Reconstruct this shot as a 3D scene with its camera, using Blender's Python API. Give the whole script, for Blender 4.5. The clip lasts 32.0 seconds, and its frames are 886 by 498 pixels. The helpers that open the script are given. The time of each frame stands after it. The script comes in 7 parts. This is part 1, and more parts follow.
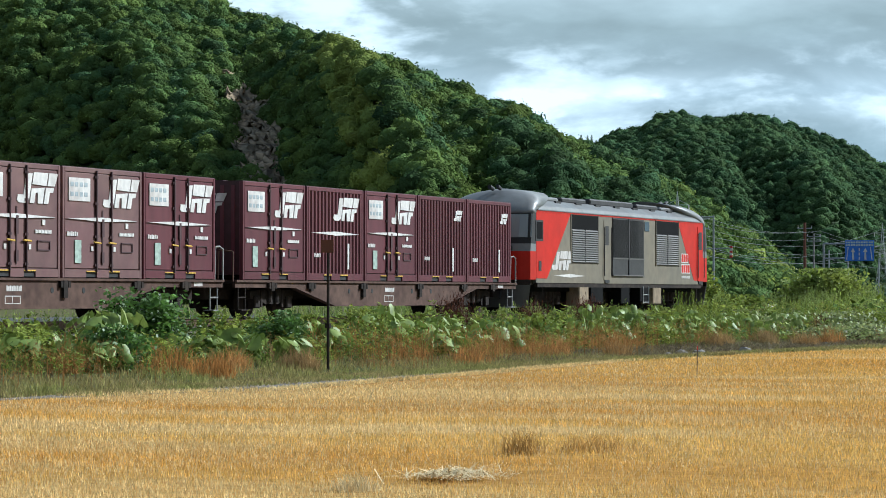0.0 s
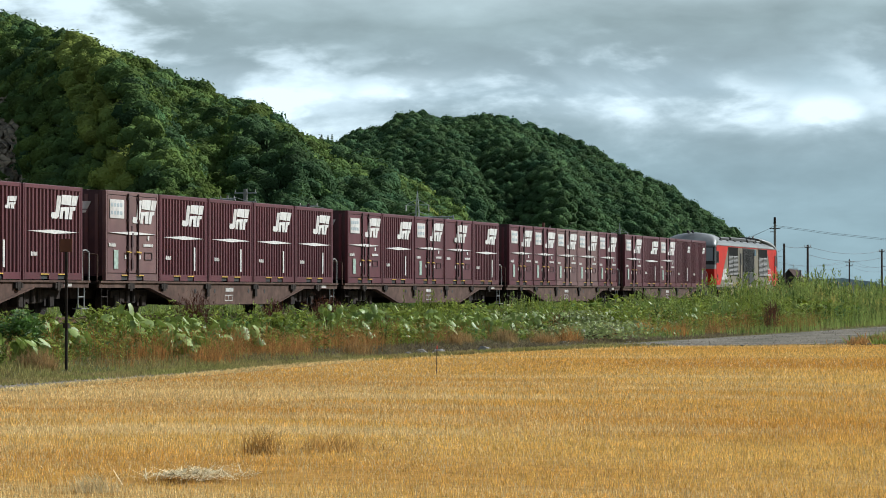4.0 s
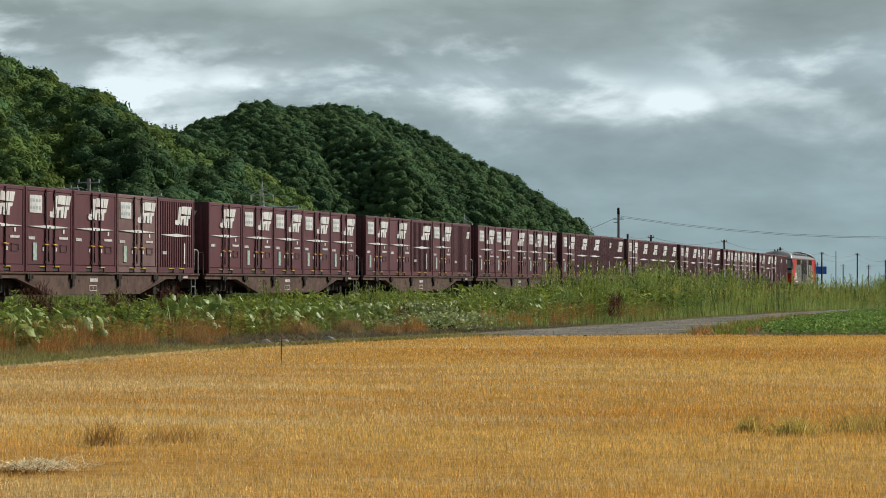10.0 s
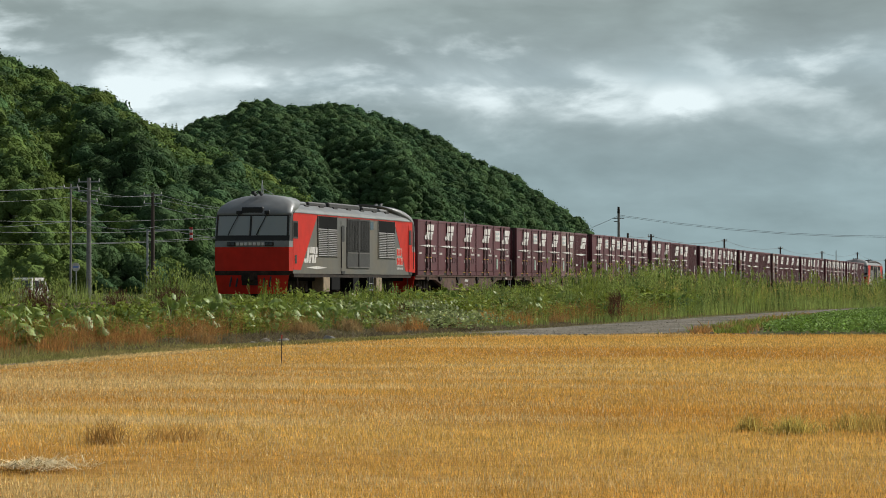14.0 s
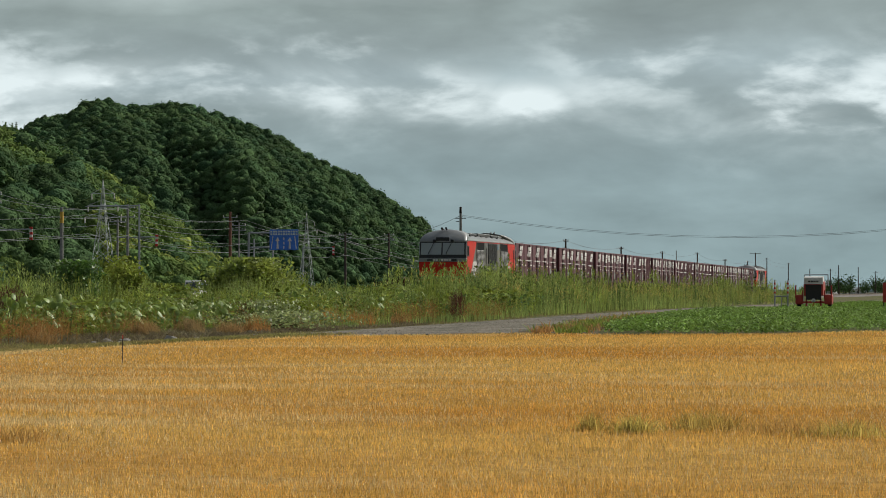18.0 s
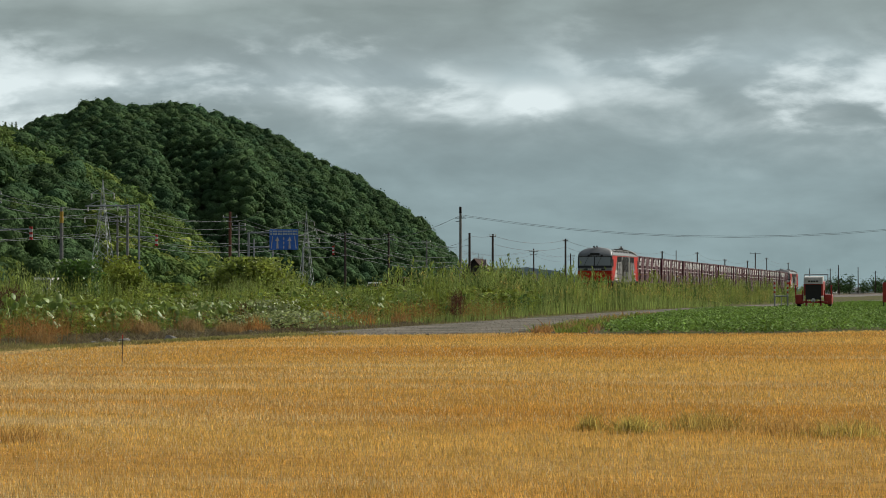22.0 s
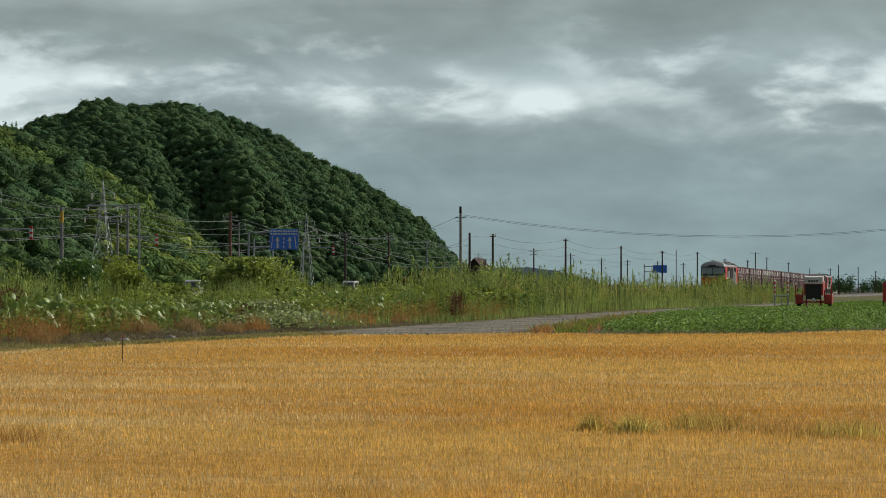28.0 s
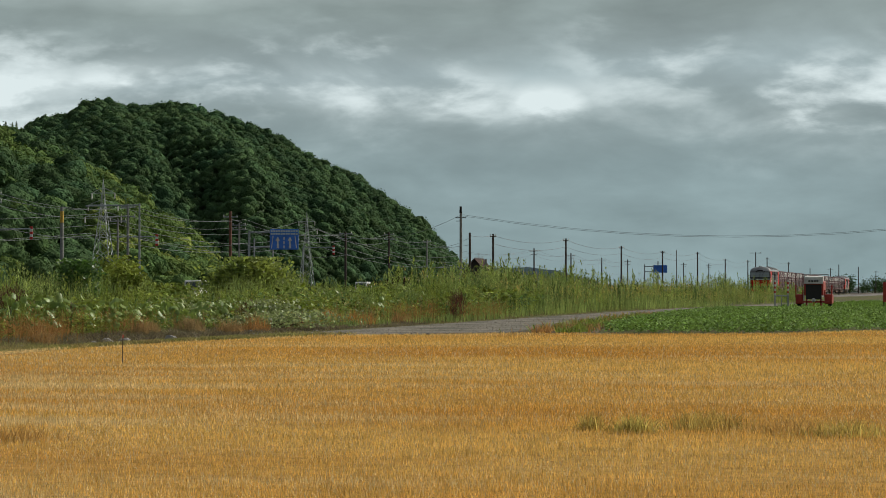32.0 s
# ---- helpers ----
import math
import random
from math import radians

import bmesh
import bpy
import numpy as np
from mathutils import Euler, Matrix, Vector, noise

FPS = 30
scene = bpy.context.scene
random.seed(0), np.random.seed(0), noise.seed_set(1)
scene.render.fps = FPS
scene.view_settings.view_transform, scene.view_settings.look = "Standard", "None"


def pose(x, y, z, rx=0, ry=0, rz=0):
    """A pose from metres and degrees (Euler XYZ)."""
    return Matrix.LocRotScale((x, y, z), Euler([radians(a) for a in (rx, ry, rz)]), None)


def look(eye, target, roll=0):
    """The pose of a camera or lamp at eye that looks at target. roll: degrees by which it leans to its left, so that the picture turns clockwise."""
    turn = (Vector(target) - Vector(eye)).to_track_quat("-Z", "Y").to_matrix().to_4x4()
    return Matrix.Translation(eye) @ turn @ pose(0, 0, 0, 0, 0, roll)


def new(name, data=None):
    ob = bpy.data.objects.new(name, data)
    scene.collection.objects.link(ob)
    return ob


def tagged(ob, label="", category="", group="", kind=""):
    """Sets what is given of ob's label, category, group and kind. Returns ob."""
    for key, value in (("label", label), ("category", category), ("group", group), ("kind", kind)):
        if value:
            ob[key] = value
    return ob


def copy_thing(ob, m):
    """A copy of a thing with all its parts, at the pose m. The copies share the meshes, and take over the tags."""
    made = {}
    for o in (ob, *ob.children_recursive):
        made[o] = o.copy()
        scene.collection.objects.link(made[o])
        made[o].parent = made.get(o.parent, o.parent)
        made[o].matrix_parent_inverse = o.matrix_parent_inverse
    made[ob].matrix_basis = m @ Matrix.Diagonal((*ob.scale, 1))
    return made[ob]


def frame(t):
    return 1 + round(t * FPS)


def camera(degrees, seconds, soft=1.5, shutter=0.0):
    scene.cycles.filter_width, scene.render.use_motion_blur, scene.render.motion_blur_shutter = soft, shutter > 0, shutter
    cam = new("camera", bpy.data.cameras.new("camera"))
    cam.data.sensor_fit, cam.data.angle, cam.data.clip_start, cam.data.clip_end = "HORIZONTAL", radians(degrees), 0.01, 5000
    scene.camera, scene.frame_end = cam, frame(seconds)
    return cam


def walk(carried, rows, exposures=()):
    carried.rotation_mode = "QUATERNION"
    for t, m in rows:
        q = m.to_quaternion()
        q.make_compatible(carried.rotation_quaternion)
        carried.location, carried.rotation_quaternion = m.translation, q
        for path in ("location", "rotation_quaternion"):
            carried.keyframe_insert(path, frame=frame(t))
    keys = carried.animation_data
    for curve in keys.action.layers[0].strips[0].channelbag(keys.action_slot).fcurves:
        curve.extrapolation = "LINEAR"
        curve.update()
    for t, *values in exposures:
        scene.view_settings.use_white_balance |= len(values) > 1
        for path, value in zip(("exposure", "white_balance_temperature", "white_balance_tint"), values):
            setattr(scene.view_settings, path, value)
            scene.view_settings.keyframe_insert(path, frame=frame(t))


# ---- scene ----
import itertools

cam = camera(17.656, 32.0, soft=0.9)
EYE = (0.0, 0.0, 0.626)
# seconds, turn to the left of the track's direction, tilt upwards
PAN = [
    (0, 22.325, 0.914),
    (0.5, 21.761, 0.929),
    (1, 21.147, 0.933),
    (1.5, 20.346, 0.944),
    (2, 19.961, 0.928),
    (2.5, 19.417, 0.922),
    (3, 18.589, 0.923),
    (3.5, 17.744, 0.921),
    (5.5, 15.441, 0.875),
    (6, 14.566, 0.863),
    (6.5, 13.999, 0.759),
    (7, 13.996, 0.741),
    (7.5, 13.996, 0.725),
    (8, 13.997, 0.722),
    (8.5, 13.995, 0.708),
    (9, 13.996, 0.708),
    (10, 13.994, 0.707),
    (11, 13.997, 0.697),
    (12, 13.995, 0.691),
    (13, 13.996, 0.687),
    (13.5, 13.998, 0.688),
    (14, 13.997, 0.69),
    (14.5, 13.999, 0.693),
    (15, 13.021, 0.698),
    (15.5, 12.182, 0.685),
    (17.5, 10.826, 0.686),
    (18, 10.826, 0.688),
    (19, 10.824, 0.686),
    (23, 10.823, 0.684),
    (28, 10.825, 0.68),
    (32, 10.83, 0.679),
]
walk(cam, [(t, pose(*EYE, 90 + tilt, 0, turn)) for t, turn, tilt in PAN],
     exposures=[(0.0, 0.48, 5400, 5), (3.5, 0.36, 5700, 6), (6.0, 0.12, 6050, 7), (9.0, 0.05, 6200, 8), (15.0, 0.08, 6350, 8), (19.0, -0.04, 6400, 8), (32.0, -0.11, 6400, 7)])

# ---- light ----
SUN_DIR = Vector((0.56, 0.62, 0.56)).normalized()
SUN_EL = math.asin(SUN_DIR.z)
SUN_ROT = math.atan2(SUN_DIR.x, SUN_DIR.y)
world = bpy.data.worlds.new("sky")
world.use_nodes = True
scene.world = world
wn, wl = world.node_tree.nodes, world.node_tree.links
wn.clear()
sky = wn.new("ShaderNodeTexSky")
sky.sky_type = "NISHITA"
sky.sun_disc = False
sky.sun_elevation, sky.sun_rotation = SUN_EL, SUN_ROT
sky.air_density, sky.dust_density = 1.6, 4.0
grey = wn.new("ShaderNodeMixRGB")
grey.inputs["Fac"].default_value = 0.45
grey.inputs["Color2"].default_value = (5.4, 6.0, 6.4, 1)
wl.new(sky.outputs["Color"], grey.inputs["Color1"])
bg = wn.new("ShaderNodeBackground")
bg.inputs["Strength"].default_value = 0.054
wo = wn.new("ShaderNodeOutputWorld")
wl.new(grey.outputs["Color"], bg.inputs["Color"])
wl.new(bg.outputs["Background"], wo.inputs["Surface"])

sun_data = bpy.data.lights.new("sun", "SUN")
sun_data.energy, sun_data.angle, sun_data.color = 4.0, radians(3), (1.0, 0.97, 0.90)
sun = new("sun", sun_data)
sun.matrix_world = look((60, -40, 200), Vector((60, -40, 200)) - SUN_DIR)


# ---- materials ----
def material(name, base, rough=0.7, metal=0.0, vary=0.25, grain=8.0, blotch=0.6, bump=0.2, second=None, island=0.0,
             streak=(1, 1, 1), spec=0.5, objvary=0.0, bumpdist=0.01, translucent=0.0, mixed=False, relief=0.0):
    """A surface with grain and blotches in metres; second: the colour of its stains; island, objvary: how far pieces differ; mixed: pieces lie between the two colours; relief: a scale of its own for the bumps."""
    m = bpy.data.materials.new(name)
    m.use_nodes = True
    n, l = m.node_tree.nodes, m.node_tree.links
    b = n["Principled BSDF"]
    co = n.new("ShaderNodeTexCoord")
    mp = n.new("ShaderNodeMapping")
    mp.inputs["Scale"].default_value = streak
    l.new(co.outputs["Object"], mp.inputs["Vector"])
    fine, wide = n.new("ShaderNodeTexNoise"), n.new("ShaderNodeTexNoise")
    for node, scale, detail in ((fine, grain, 6), (wide, blotch, 4)):
        node.inputs["Scale"].default_value, node.inputs["Detail"].default_value = scale, detail
        l.new(mp.outputs["Vector"], node.inputs["Vector"])
    r1 = n.new("ShaderNodeMapRange")
    r1.inputs["From Min"].default_value, r1.inputs["From Max"].default_value = 0.3, 0.7
    r1.inputs["To Min"].default_value, r1.inputs["To Max"].default_value = 1 - vary, 1 + vary
    l.new(fine.outputs["Fac"], r1.inputs["Value"])
    mix = n.new("ShaderNodeMixRGB")
    mix.inputs["Color1"].default_value = (*base, 1)
    mix.inputs["Color2"].default_value = (*(second or [c * 0.7 for c in base]), 1)
    r2 = n.new("ShaderNodeMapRange")
    r2.inputs["From Min"].default_value, r2.inputs["From Max"].default_value = 0.38, 0.66
    l.new(wide.outputs["Fac"], r2.inputs["Value"])
    if mixed:
        pick = n.new("ShaderNodeNewGeometry")
        both = n.new("ShaderNodeMath")
        both.operation = "MULTIPLY_ADD"
        both.inputs[1].default_value = 0.65
        l.new(r2.outputs["Result"], both.inputs[0])
        half = n.new("ShaderNodeMath")
        half.operation = "MULTIPLY"
        half.inputs[1].default_value = 0.42
        l.new(pick.outputs["Random Per Island"], half.inputs[0])
        l.new(half.outputs["Value"], both.inputs[2])
        l.new(both.outputs["Value"], mix.inputs["Fac"])
    else:
        l.new(r2.outputs["Result"], mix.inputs["Fac"])
    value = r1.outputs["Result"]
    for amount, kind in ((island, "ShaderNodeNewGeometry"), (objvary, "ShaderNodeObjectInfo")):
        if amount:
            g = n.new(kind)
            r3 = n.new("ShaderNodeMapRange")
            r3.inputs["To Min"].default_value, r3.inputs["To Max"].default_value = 1 - amount, 1 + amount
            l.new(g.outputs["Random Per Island" if kind == "ShaderNodeNewGeometry" else "Random"], r3.inputs["Value"])
            mu = n.new("ShaderNodeMath")
            mu.operation = "MULTIPLY"
            l.new(value, mu.inputs[0])
            l.new(r3.outputs["Result"], mu.inputs[1])
            value = mu.outputs["Value"]
    tint = n.new("ShaderNodeVectorMath")
    tint.operation = "SCALE"
    l.new(mix.outputs["Color"], tint.inputs[0])
    l.new(value, tint.inputs["Scale"])
    l.new(tint.outputs["Vector"], b.inputs["Base Color"])
    b.inputs["Roughness"].default_value, b.inputs["Metallic"].default_value = rough, metal
    b.inputs["Specular IOR Level"].default_value = spec
    if bump:
        bp = n.new("ShaderNodeBump")
        bp.inputs["Strength"].default_value, bp.inputs["Distance"].default_value = bump, bumpdist
        rough_noise = fine
        if relief:
            rough_noise = n.new("ShaderNodeTexNoise")
            rough_noise.inputs["Scale"].default_value, rough_noise.inputs["Detail"].default_value = relief, 5
            l.new(mp.outputs["Vector"], rough_noise.inputs["Vector"])
        l.new(rough_noise.outputs["Fac"], bp.inputs["Height"])
        l.new(bp.outputs["Normal"], b.inputs["Normal"])
    if translucent:
        tr = n.new("ShaderNodeBsdfTranslucent")
        ms = n.new("ShaderNodeMixShader")
        ms.inputs["Fac"].default_value = translucent
        l.new(tint.outputs["Vector"], tr.inputs["Color"])
        l.new(b.outputs["BSDF"], ms.inputs[1])
        l.new(tr.outputs["BSDF"], ms.inputs[2])
        l.new(ms.outputs["Shader"], n["Material Output"].inputs["Surface"])
    return m


M = {
    "soil": material("grassy_soil", (0.095, 0.105, 0.04), 0.95, vary=0.4, grain=3, blotch=0.25, second=(0.13, 0.105, 0.05), bump=0.6, bumpdist=0.05, spec=0.05),
    "field": material("stubble_soil", (0.42, 0.255, 0.085), 0.95, vary=0.35, grain=9, blotch=0.11, second=(0.36, 0.18, 0.045), streak=(0.45, 1, 1), bump=0.8, bumpdist=0.05, spec=0.0),
    "straw": material("stubble", (0.82, 0.555, 0.17), 0.7, vary=0.25, grain=2.2, blotch=0.11, second=(0.70, 0.39, 0.085), island=0.4, streak=(0.45, 1, 1), bump=0, translucent=0.25, spec=0.0),
    "dull_straw": material("dull_stubble", (0.86, 0.67, 0.33), 0.7, vary=0.25, grain=2.2, blotch=0.11, second=(0.74, 0.53, 0.22), island=0.4, streak=(0.45, 1, 1), bump=0, translucent=0.25, spec=0.0),
    "bright_straw": material("bleached_straw", (0.95, 0.79, 0.49), 0.8, vary=0.15, grain=3, island=0.25, bump=0, spec=0.0),
    "pale_straw": material("pale_straw", (0.86, 0.70, 0.40), 0.5, vary=0.2, grain=3, island=0.3, bump=0, translucent=0.25, spec=0.0),
    "gravel": material("gravel", (0.265, 0.232, 0.19), 0.95, vary=0.45, grain=9, blotch=0.5, second=(0.15, 0.14, 0.115), bump=0.4, bumpdist=0.02, spec=0.0),
    "stone": material("pale_stone", (0.27, 0.25, 0.225), 0.9, vary=0.25, grain=5, blotch=1.5, bump=0.6, objvary=0.25, bumpdist=0.03),
    "asphalt": material("asphalt", (0.06, 0.06, 0.063), 0.9, vary=0.25, grain=20, blotch=0.3),
    "ballast": material("ballast", (0.13, 0.11, 0.095), 0.95, vary=0.5, grain=9, blotch=0.5, bump=1.0, bumpdist=0.05),
    "rail": material("rusty_rail_steel", (0.16, 0.10, 0.07), 0.5, 0.7, vary=0.2, grain=20),
    "crop": material("bean_leaves", (0.225, 0.34, 0.065), 0.8, vary=0.3, grain=2, blotch=0.3, second=(0.155, 0.25, 0.045), spec=0.2, island=0.5, bump=0, translucent=0.2),
    # weeds: first colour paints lit highlights, second the dark gaps between leaves
    "weed": material("weed_leaves", (0.40, 0.44, 0.075), 0.65, vary=0.3, grain=1.2, blotch=0.7, second=(0.075, 0.125, 0.026), island=0.7, bump=0, translucent=0.3, mixed=True, spec=0.12),
    "tallweed": material("tall_weed_leaves", (0.40, 0.45, 0.125), 0.7, vary=0.25, grain=0.9, blotch=0.6, second=(0.12, 0.18, 0.05), island=0.7, bump=0, translucent=0.38, mixed=True, spec=0.12),
    "dry": material("dry_weed_stalks", (0.38, 0.205, 0.07), 0.8, vary=0.3, grain=2, blotch=0.4, second=(0.29, 0.14, 0.05), island=0.4, bump=0, translucent=0.35, spec=0.0),
    "grass": material("verge_grass", (0.215, 0.205, 0.075), 0.8, vary=0.3, grain=1.5, blotch=0.3, second=(0.27, 0.205, 0.09), island=0.4, bump=0, translucent=0.35, spec=0.0),
    # pale second colour paints sky sheen on the leaves, dark base their shade
    "broad": material("broad_leaves", (0.125, 0.205, 0.032), 0.5, spec=0.3, vary=0.3, grain=4, blotch=0.9, second=(0.29, 0.34, 0.09), island=0.6, bump=0.2, translucent=0.2, mixed=True),
    # bright and dark weed tones, with sun and shade put into the colour
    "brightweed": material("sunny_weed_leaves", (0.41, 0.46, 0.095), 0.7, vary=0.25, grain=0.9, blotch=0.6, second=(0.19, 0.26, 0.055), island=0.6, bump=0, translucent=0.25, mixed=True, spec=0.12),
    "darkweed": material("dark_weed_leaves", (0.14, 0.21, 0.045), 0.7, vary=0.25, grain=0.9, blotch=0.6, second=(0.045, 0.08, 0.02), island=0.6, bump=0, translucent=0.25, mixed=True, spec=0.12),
    "shrub": material("shrub_leaves", (0.085, 0.165, 0.035), 0.5, vary=0.3, grain=2, blotch=0.8, second=(0.14, 0.24, 0.05), island=0.45, bump=0, translucent=0.35),
    "vine": material("vine_leaves", (0.27, 0.31, 0.06), 0.55, vary=0.3, grain=2, blotch=0.7, second=(0.18, 0.24, 0.045), island=0.45, bump=0, translucent=0.5),
    "tan_weed": material("tan_weed_stalks", (0.60, 0.37, 0.12), 0.8, vary=0.3, grain=2, blotch=0.5, island=0.4, bump=0, translucent=0.45, spec=0.0),
    "green_straw": material("green_straw_stalks", (0.56, 0.46, 0.13), 0.8, vary=0.3, grain=2, blotch=0.5, second=(0.46, 0.31, 0.09), island=0.55, bump=0, translucent=0.5, spec=0.0),
    "turf": material("short_green_turf", (0.30, 0.30, 0.095), 0.85, vary=0.3, grain=3, blotch=0.8, second=(0.37, 0.29, 0.13), island=0.4, bump=0, translucent=0.3, spec=0.0),
    "litter": material("dead_grass_litter", (0.25, 0.205, 0.13), 0.9, vary=0.35, grain=2, blotch=0.5, second=(0.15, 0.12, 0.085), island=0.45, bump=0, translucent=0.2, spec=0.0),
    "rust": material("rust_brown_grass", (0.50, 0.25, 0.08), 0.85, vary=0.3, grain=1.5, blotch=0.16, second=(0.38, 0.27, 0.13), island=0.4, bump=0, translucent=0.3, spec=0.0),
    "dock": material("dark_red_dock", (0.115, 0.04, 0.022), 0.85, vary=0.3, grain=2, blotch=0.5, island=0.4, bump=0, translucent=0.2),
    "palevine": material("pale_green_creeper", (0.42, 0.45, 0.20), 0.6, vary=0.3, grain=2, blotch=0.5, second=(0.20, 0.25, 0.08), island=0.5, bump=0, translucent=0.35),
    "meadow": material("meadow_turf", (0.135, 0.19, 0.05), 0.95, vary=0.35, grain=1.5, blotch=0.12, second=(0.19, 0.20, 0.07), bump=0.6, bumpdist=0.08, spec=0.05),
    "bark": material("bark", (0.10, 0.075, 0.05), 0.9, vary=0.4, grain=10, bump=0.6),
    "wood_far": material("forest_leaves", (0.125, 0.175, 0.040), 0.9, vary=0.35, grain=0.16, blotch=0.05, second=(0.050, 0.098, 0.036), island=0.22, bump=0, spec=0.05, translucent=0.15),
    "wood_core": material("forest_boughs", (0.120, 0.165, 0.038), 0.95, vary=0.35, grain=0.16, blotch=0.05, second=(0.045, 0.088, 0.034), island=0.4, bump=1.0, bumpdist=2.2, spec=0.03, mixed=True, relief=0.8),
    # darker, bluer tones: on the hills they paint haze and shade into the leaves
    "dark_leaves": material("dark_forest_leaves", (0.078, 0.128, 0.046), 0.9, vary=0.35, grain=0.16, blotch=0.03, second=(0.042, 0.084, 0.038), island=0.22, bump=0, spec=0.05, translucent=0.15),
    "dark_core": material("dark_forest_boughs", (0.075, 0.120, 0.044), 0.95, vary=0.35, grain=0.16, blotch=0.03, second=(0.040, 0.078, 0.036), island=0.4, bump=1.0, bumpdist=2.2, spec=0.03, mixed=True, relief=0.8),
    # paler tree tones that put the spur's sunlight into the colour
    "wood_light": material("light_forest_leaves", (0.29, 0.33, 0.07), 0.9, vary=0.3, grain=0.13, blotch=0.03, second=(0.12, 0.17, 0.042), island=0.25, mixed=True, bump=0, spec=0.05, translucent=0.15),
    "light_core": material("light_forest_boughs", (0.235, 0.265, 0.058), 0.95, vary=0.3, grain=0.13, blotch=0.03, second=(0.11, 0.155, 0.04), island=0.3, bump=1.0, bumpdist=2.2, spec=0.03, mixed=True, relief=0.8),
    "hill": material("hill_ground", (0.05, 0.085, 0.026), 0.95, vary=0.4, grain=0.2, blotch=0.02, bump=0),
    "cliff": material("cliff_rock", (0.30, 0.22, 0.135), 0.95, vary=0.5, grain=0.25, blotch=0.08, second=(0.14, 0.12, 0.075), bump=1, bumpdist=1.5),
    # the air's haze is put into this ridge's blue-grey colour
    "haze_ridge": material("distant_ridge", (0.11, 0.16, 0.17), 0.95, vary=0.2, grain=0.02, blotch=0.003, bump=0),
    "maroon": material("maroon_container_paint", (0.098, 0.024, 0.034), 0.42, vary=0.14, grain=2.5, blotch=0.5, second=(0.120, 0.038, 0.046), spec=0.3, bump=0.05, objvary=0.12, streak=(1.6, 1.6, 0.3)),
    "faded": material("faded_container_paint", (0.155, 0.078, 0.070), 0.6, vary=0.15, grain=2.5, blotch=0.7, second=(0.12, 0.048, 0.05), bump=0.05, objvary=0.12),
    "maroon_dark": material("grimy_maroon_steel", (0.055, 0.018, 0.022), 0.6, vary=0.25, grain=5, blotch=1.0),
    "white": material("white_paint", (0.68, 0.66, 0.63), 0.6, vary=0.16, grain=6, blotch=1.2, second=(0.52, 0.48, 0.45), bump=0, spec=0.3),
    "poster": material("pale_label", (0.55, 0.60, 0.62), 0.5, vary=0.35, grain=7, blotch=3, second=(0.45, 0.55, 0.50), bump=0),
    "greenlabel": material("green_label", (0.46, 0.58, 0.50), 0.5, vary=0.3, grain=9, bump=0),
    "yellow": material("yellow_paint", (0.60, 0.37, 0.04), 0.6, vary=0.3, grain=10),
    "sill": material("dusty_brown_frame_paint", (0.078, 0.044, 0.034), 0.85, vary=0.3, grain=4, blotch=0.8, spec=0.2, second=(0.115, 0.070, 0.052), bump=0.1),
    "iron": material("grimy_iron", (0.022, 0.018, 0.016), 0.85, 0.0, vary=0.35, grain=8, blotch=1.2, second=(0.045, 0.033, 0.026), spec=0.15),
    "black": material("black_rubber", (0.012, 0.012, 0.013), 0.6, vary=0.2, grain=8),
    "void": material("dark_opening", (0.008, 0.008, 0.008), 0.95, vary=0.2, grain=8, bump=0, spec=0.1),
    "steel": material("pale_steel_rail", (0.35, 0.35, 0.34), 0.5, 0.3, vary=0.15, grain=12),
    "locored": material("red_locomotive_paint", (0.56, 0.022, 0.011), 0.45, vary=0.10, grain=3, blotch=0.6, second=(0.46, 0.022, 0.012), bump=0.02, spec=0.15),
    "locogrey": material("grey_locomotive_paint", (0.098, 0.100, 0.098), 0.45, vary=0.10, grain=3, blotch=0.5, second=(0.135, 0.118, 0.09), bump=0.02),
    "dustygrey": material("dusty_grey_locomotive_paint", (0.165, 0.148, 0.112), 0.6, vary=0.12, grain=3, blotch=0.5, second=(0.20, 0.17, 0.12), bump=0.02, spec=0.3),
    "roofgrey": material("pale_grey_roof_paint", (0.19, 0.195, 0.195), 0.4, vary=0.15, grain=3, blotch=0.7, second=(0.15, 0.145, 0.14), bump=0.05),
    "louvre": material("louvre_steel", (0.13, 0.122, 0.11), 0.6, 0.0, vary=0.2, grain=10),
    "grille": material("dark_grille", (0.045, 0.043, 0.043), 0.55, 0.3, vary=0.3, grain=14, blotch=2),
    "tan": material("tan_equipment_box", (0.27, 0.20, 0.12), 0.7, vary=0.25, grain=5, blotch=2),
    "concrete": material("concrete_pole", (0.27, 0.26, 0.245), 0.85, vary=0.2, grain=6),
    "wood_pole": material("dark_wooden_pole", (0.075, 0.055, 0.045), 0.9, vary=0.3, grain=10, streak=(1, 1, 0.1)),
    "redwood": material("rusty_brown_pole", (0.16, 0.06, 0.035), 0.85, vary=0.3, grain=8, streak=(1, 1, 0.1)),
    "galv": material("galvanised_steel", (0.36, 0.38, 0.40), 0.45, 0.5, vary=0.15, grain=8),
    "wire": material("cable", (0.11, 0.12, 0.125), 0.6, vary=0.1, grain=2, bump=0),
    "lattice": material("weathered_pylon_steel", (0.48, 0.50, 0.51), 0.6, 0.1, vary=0.15, grain=4),
    "inkbar": material("faded_ink", (0.36, 0.42, 0.45), 0.6, vary=0.2, grain=9, bump=0),
    "blue": material("blue_sign_sheet", (0.045, 0.19, 0.72), 0.4, vary=0.08, grain=3, bump=0),
    "signred": material("red_reflective_sheet", (0.55, 0.03, 0.02), 0.4, vary=0.1, grain=5, bump=0),
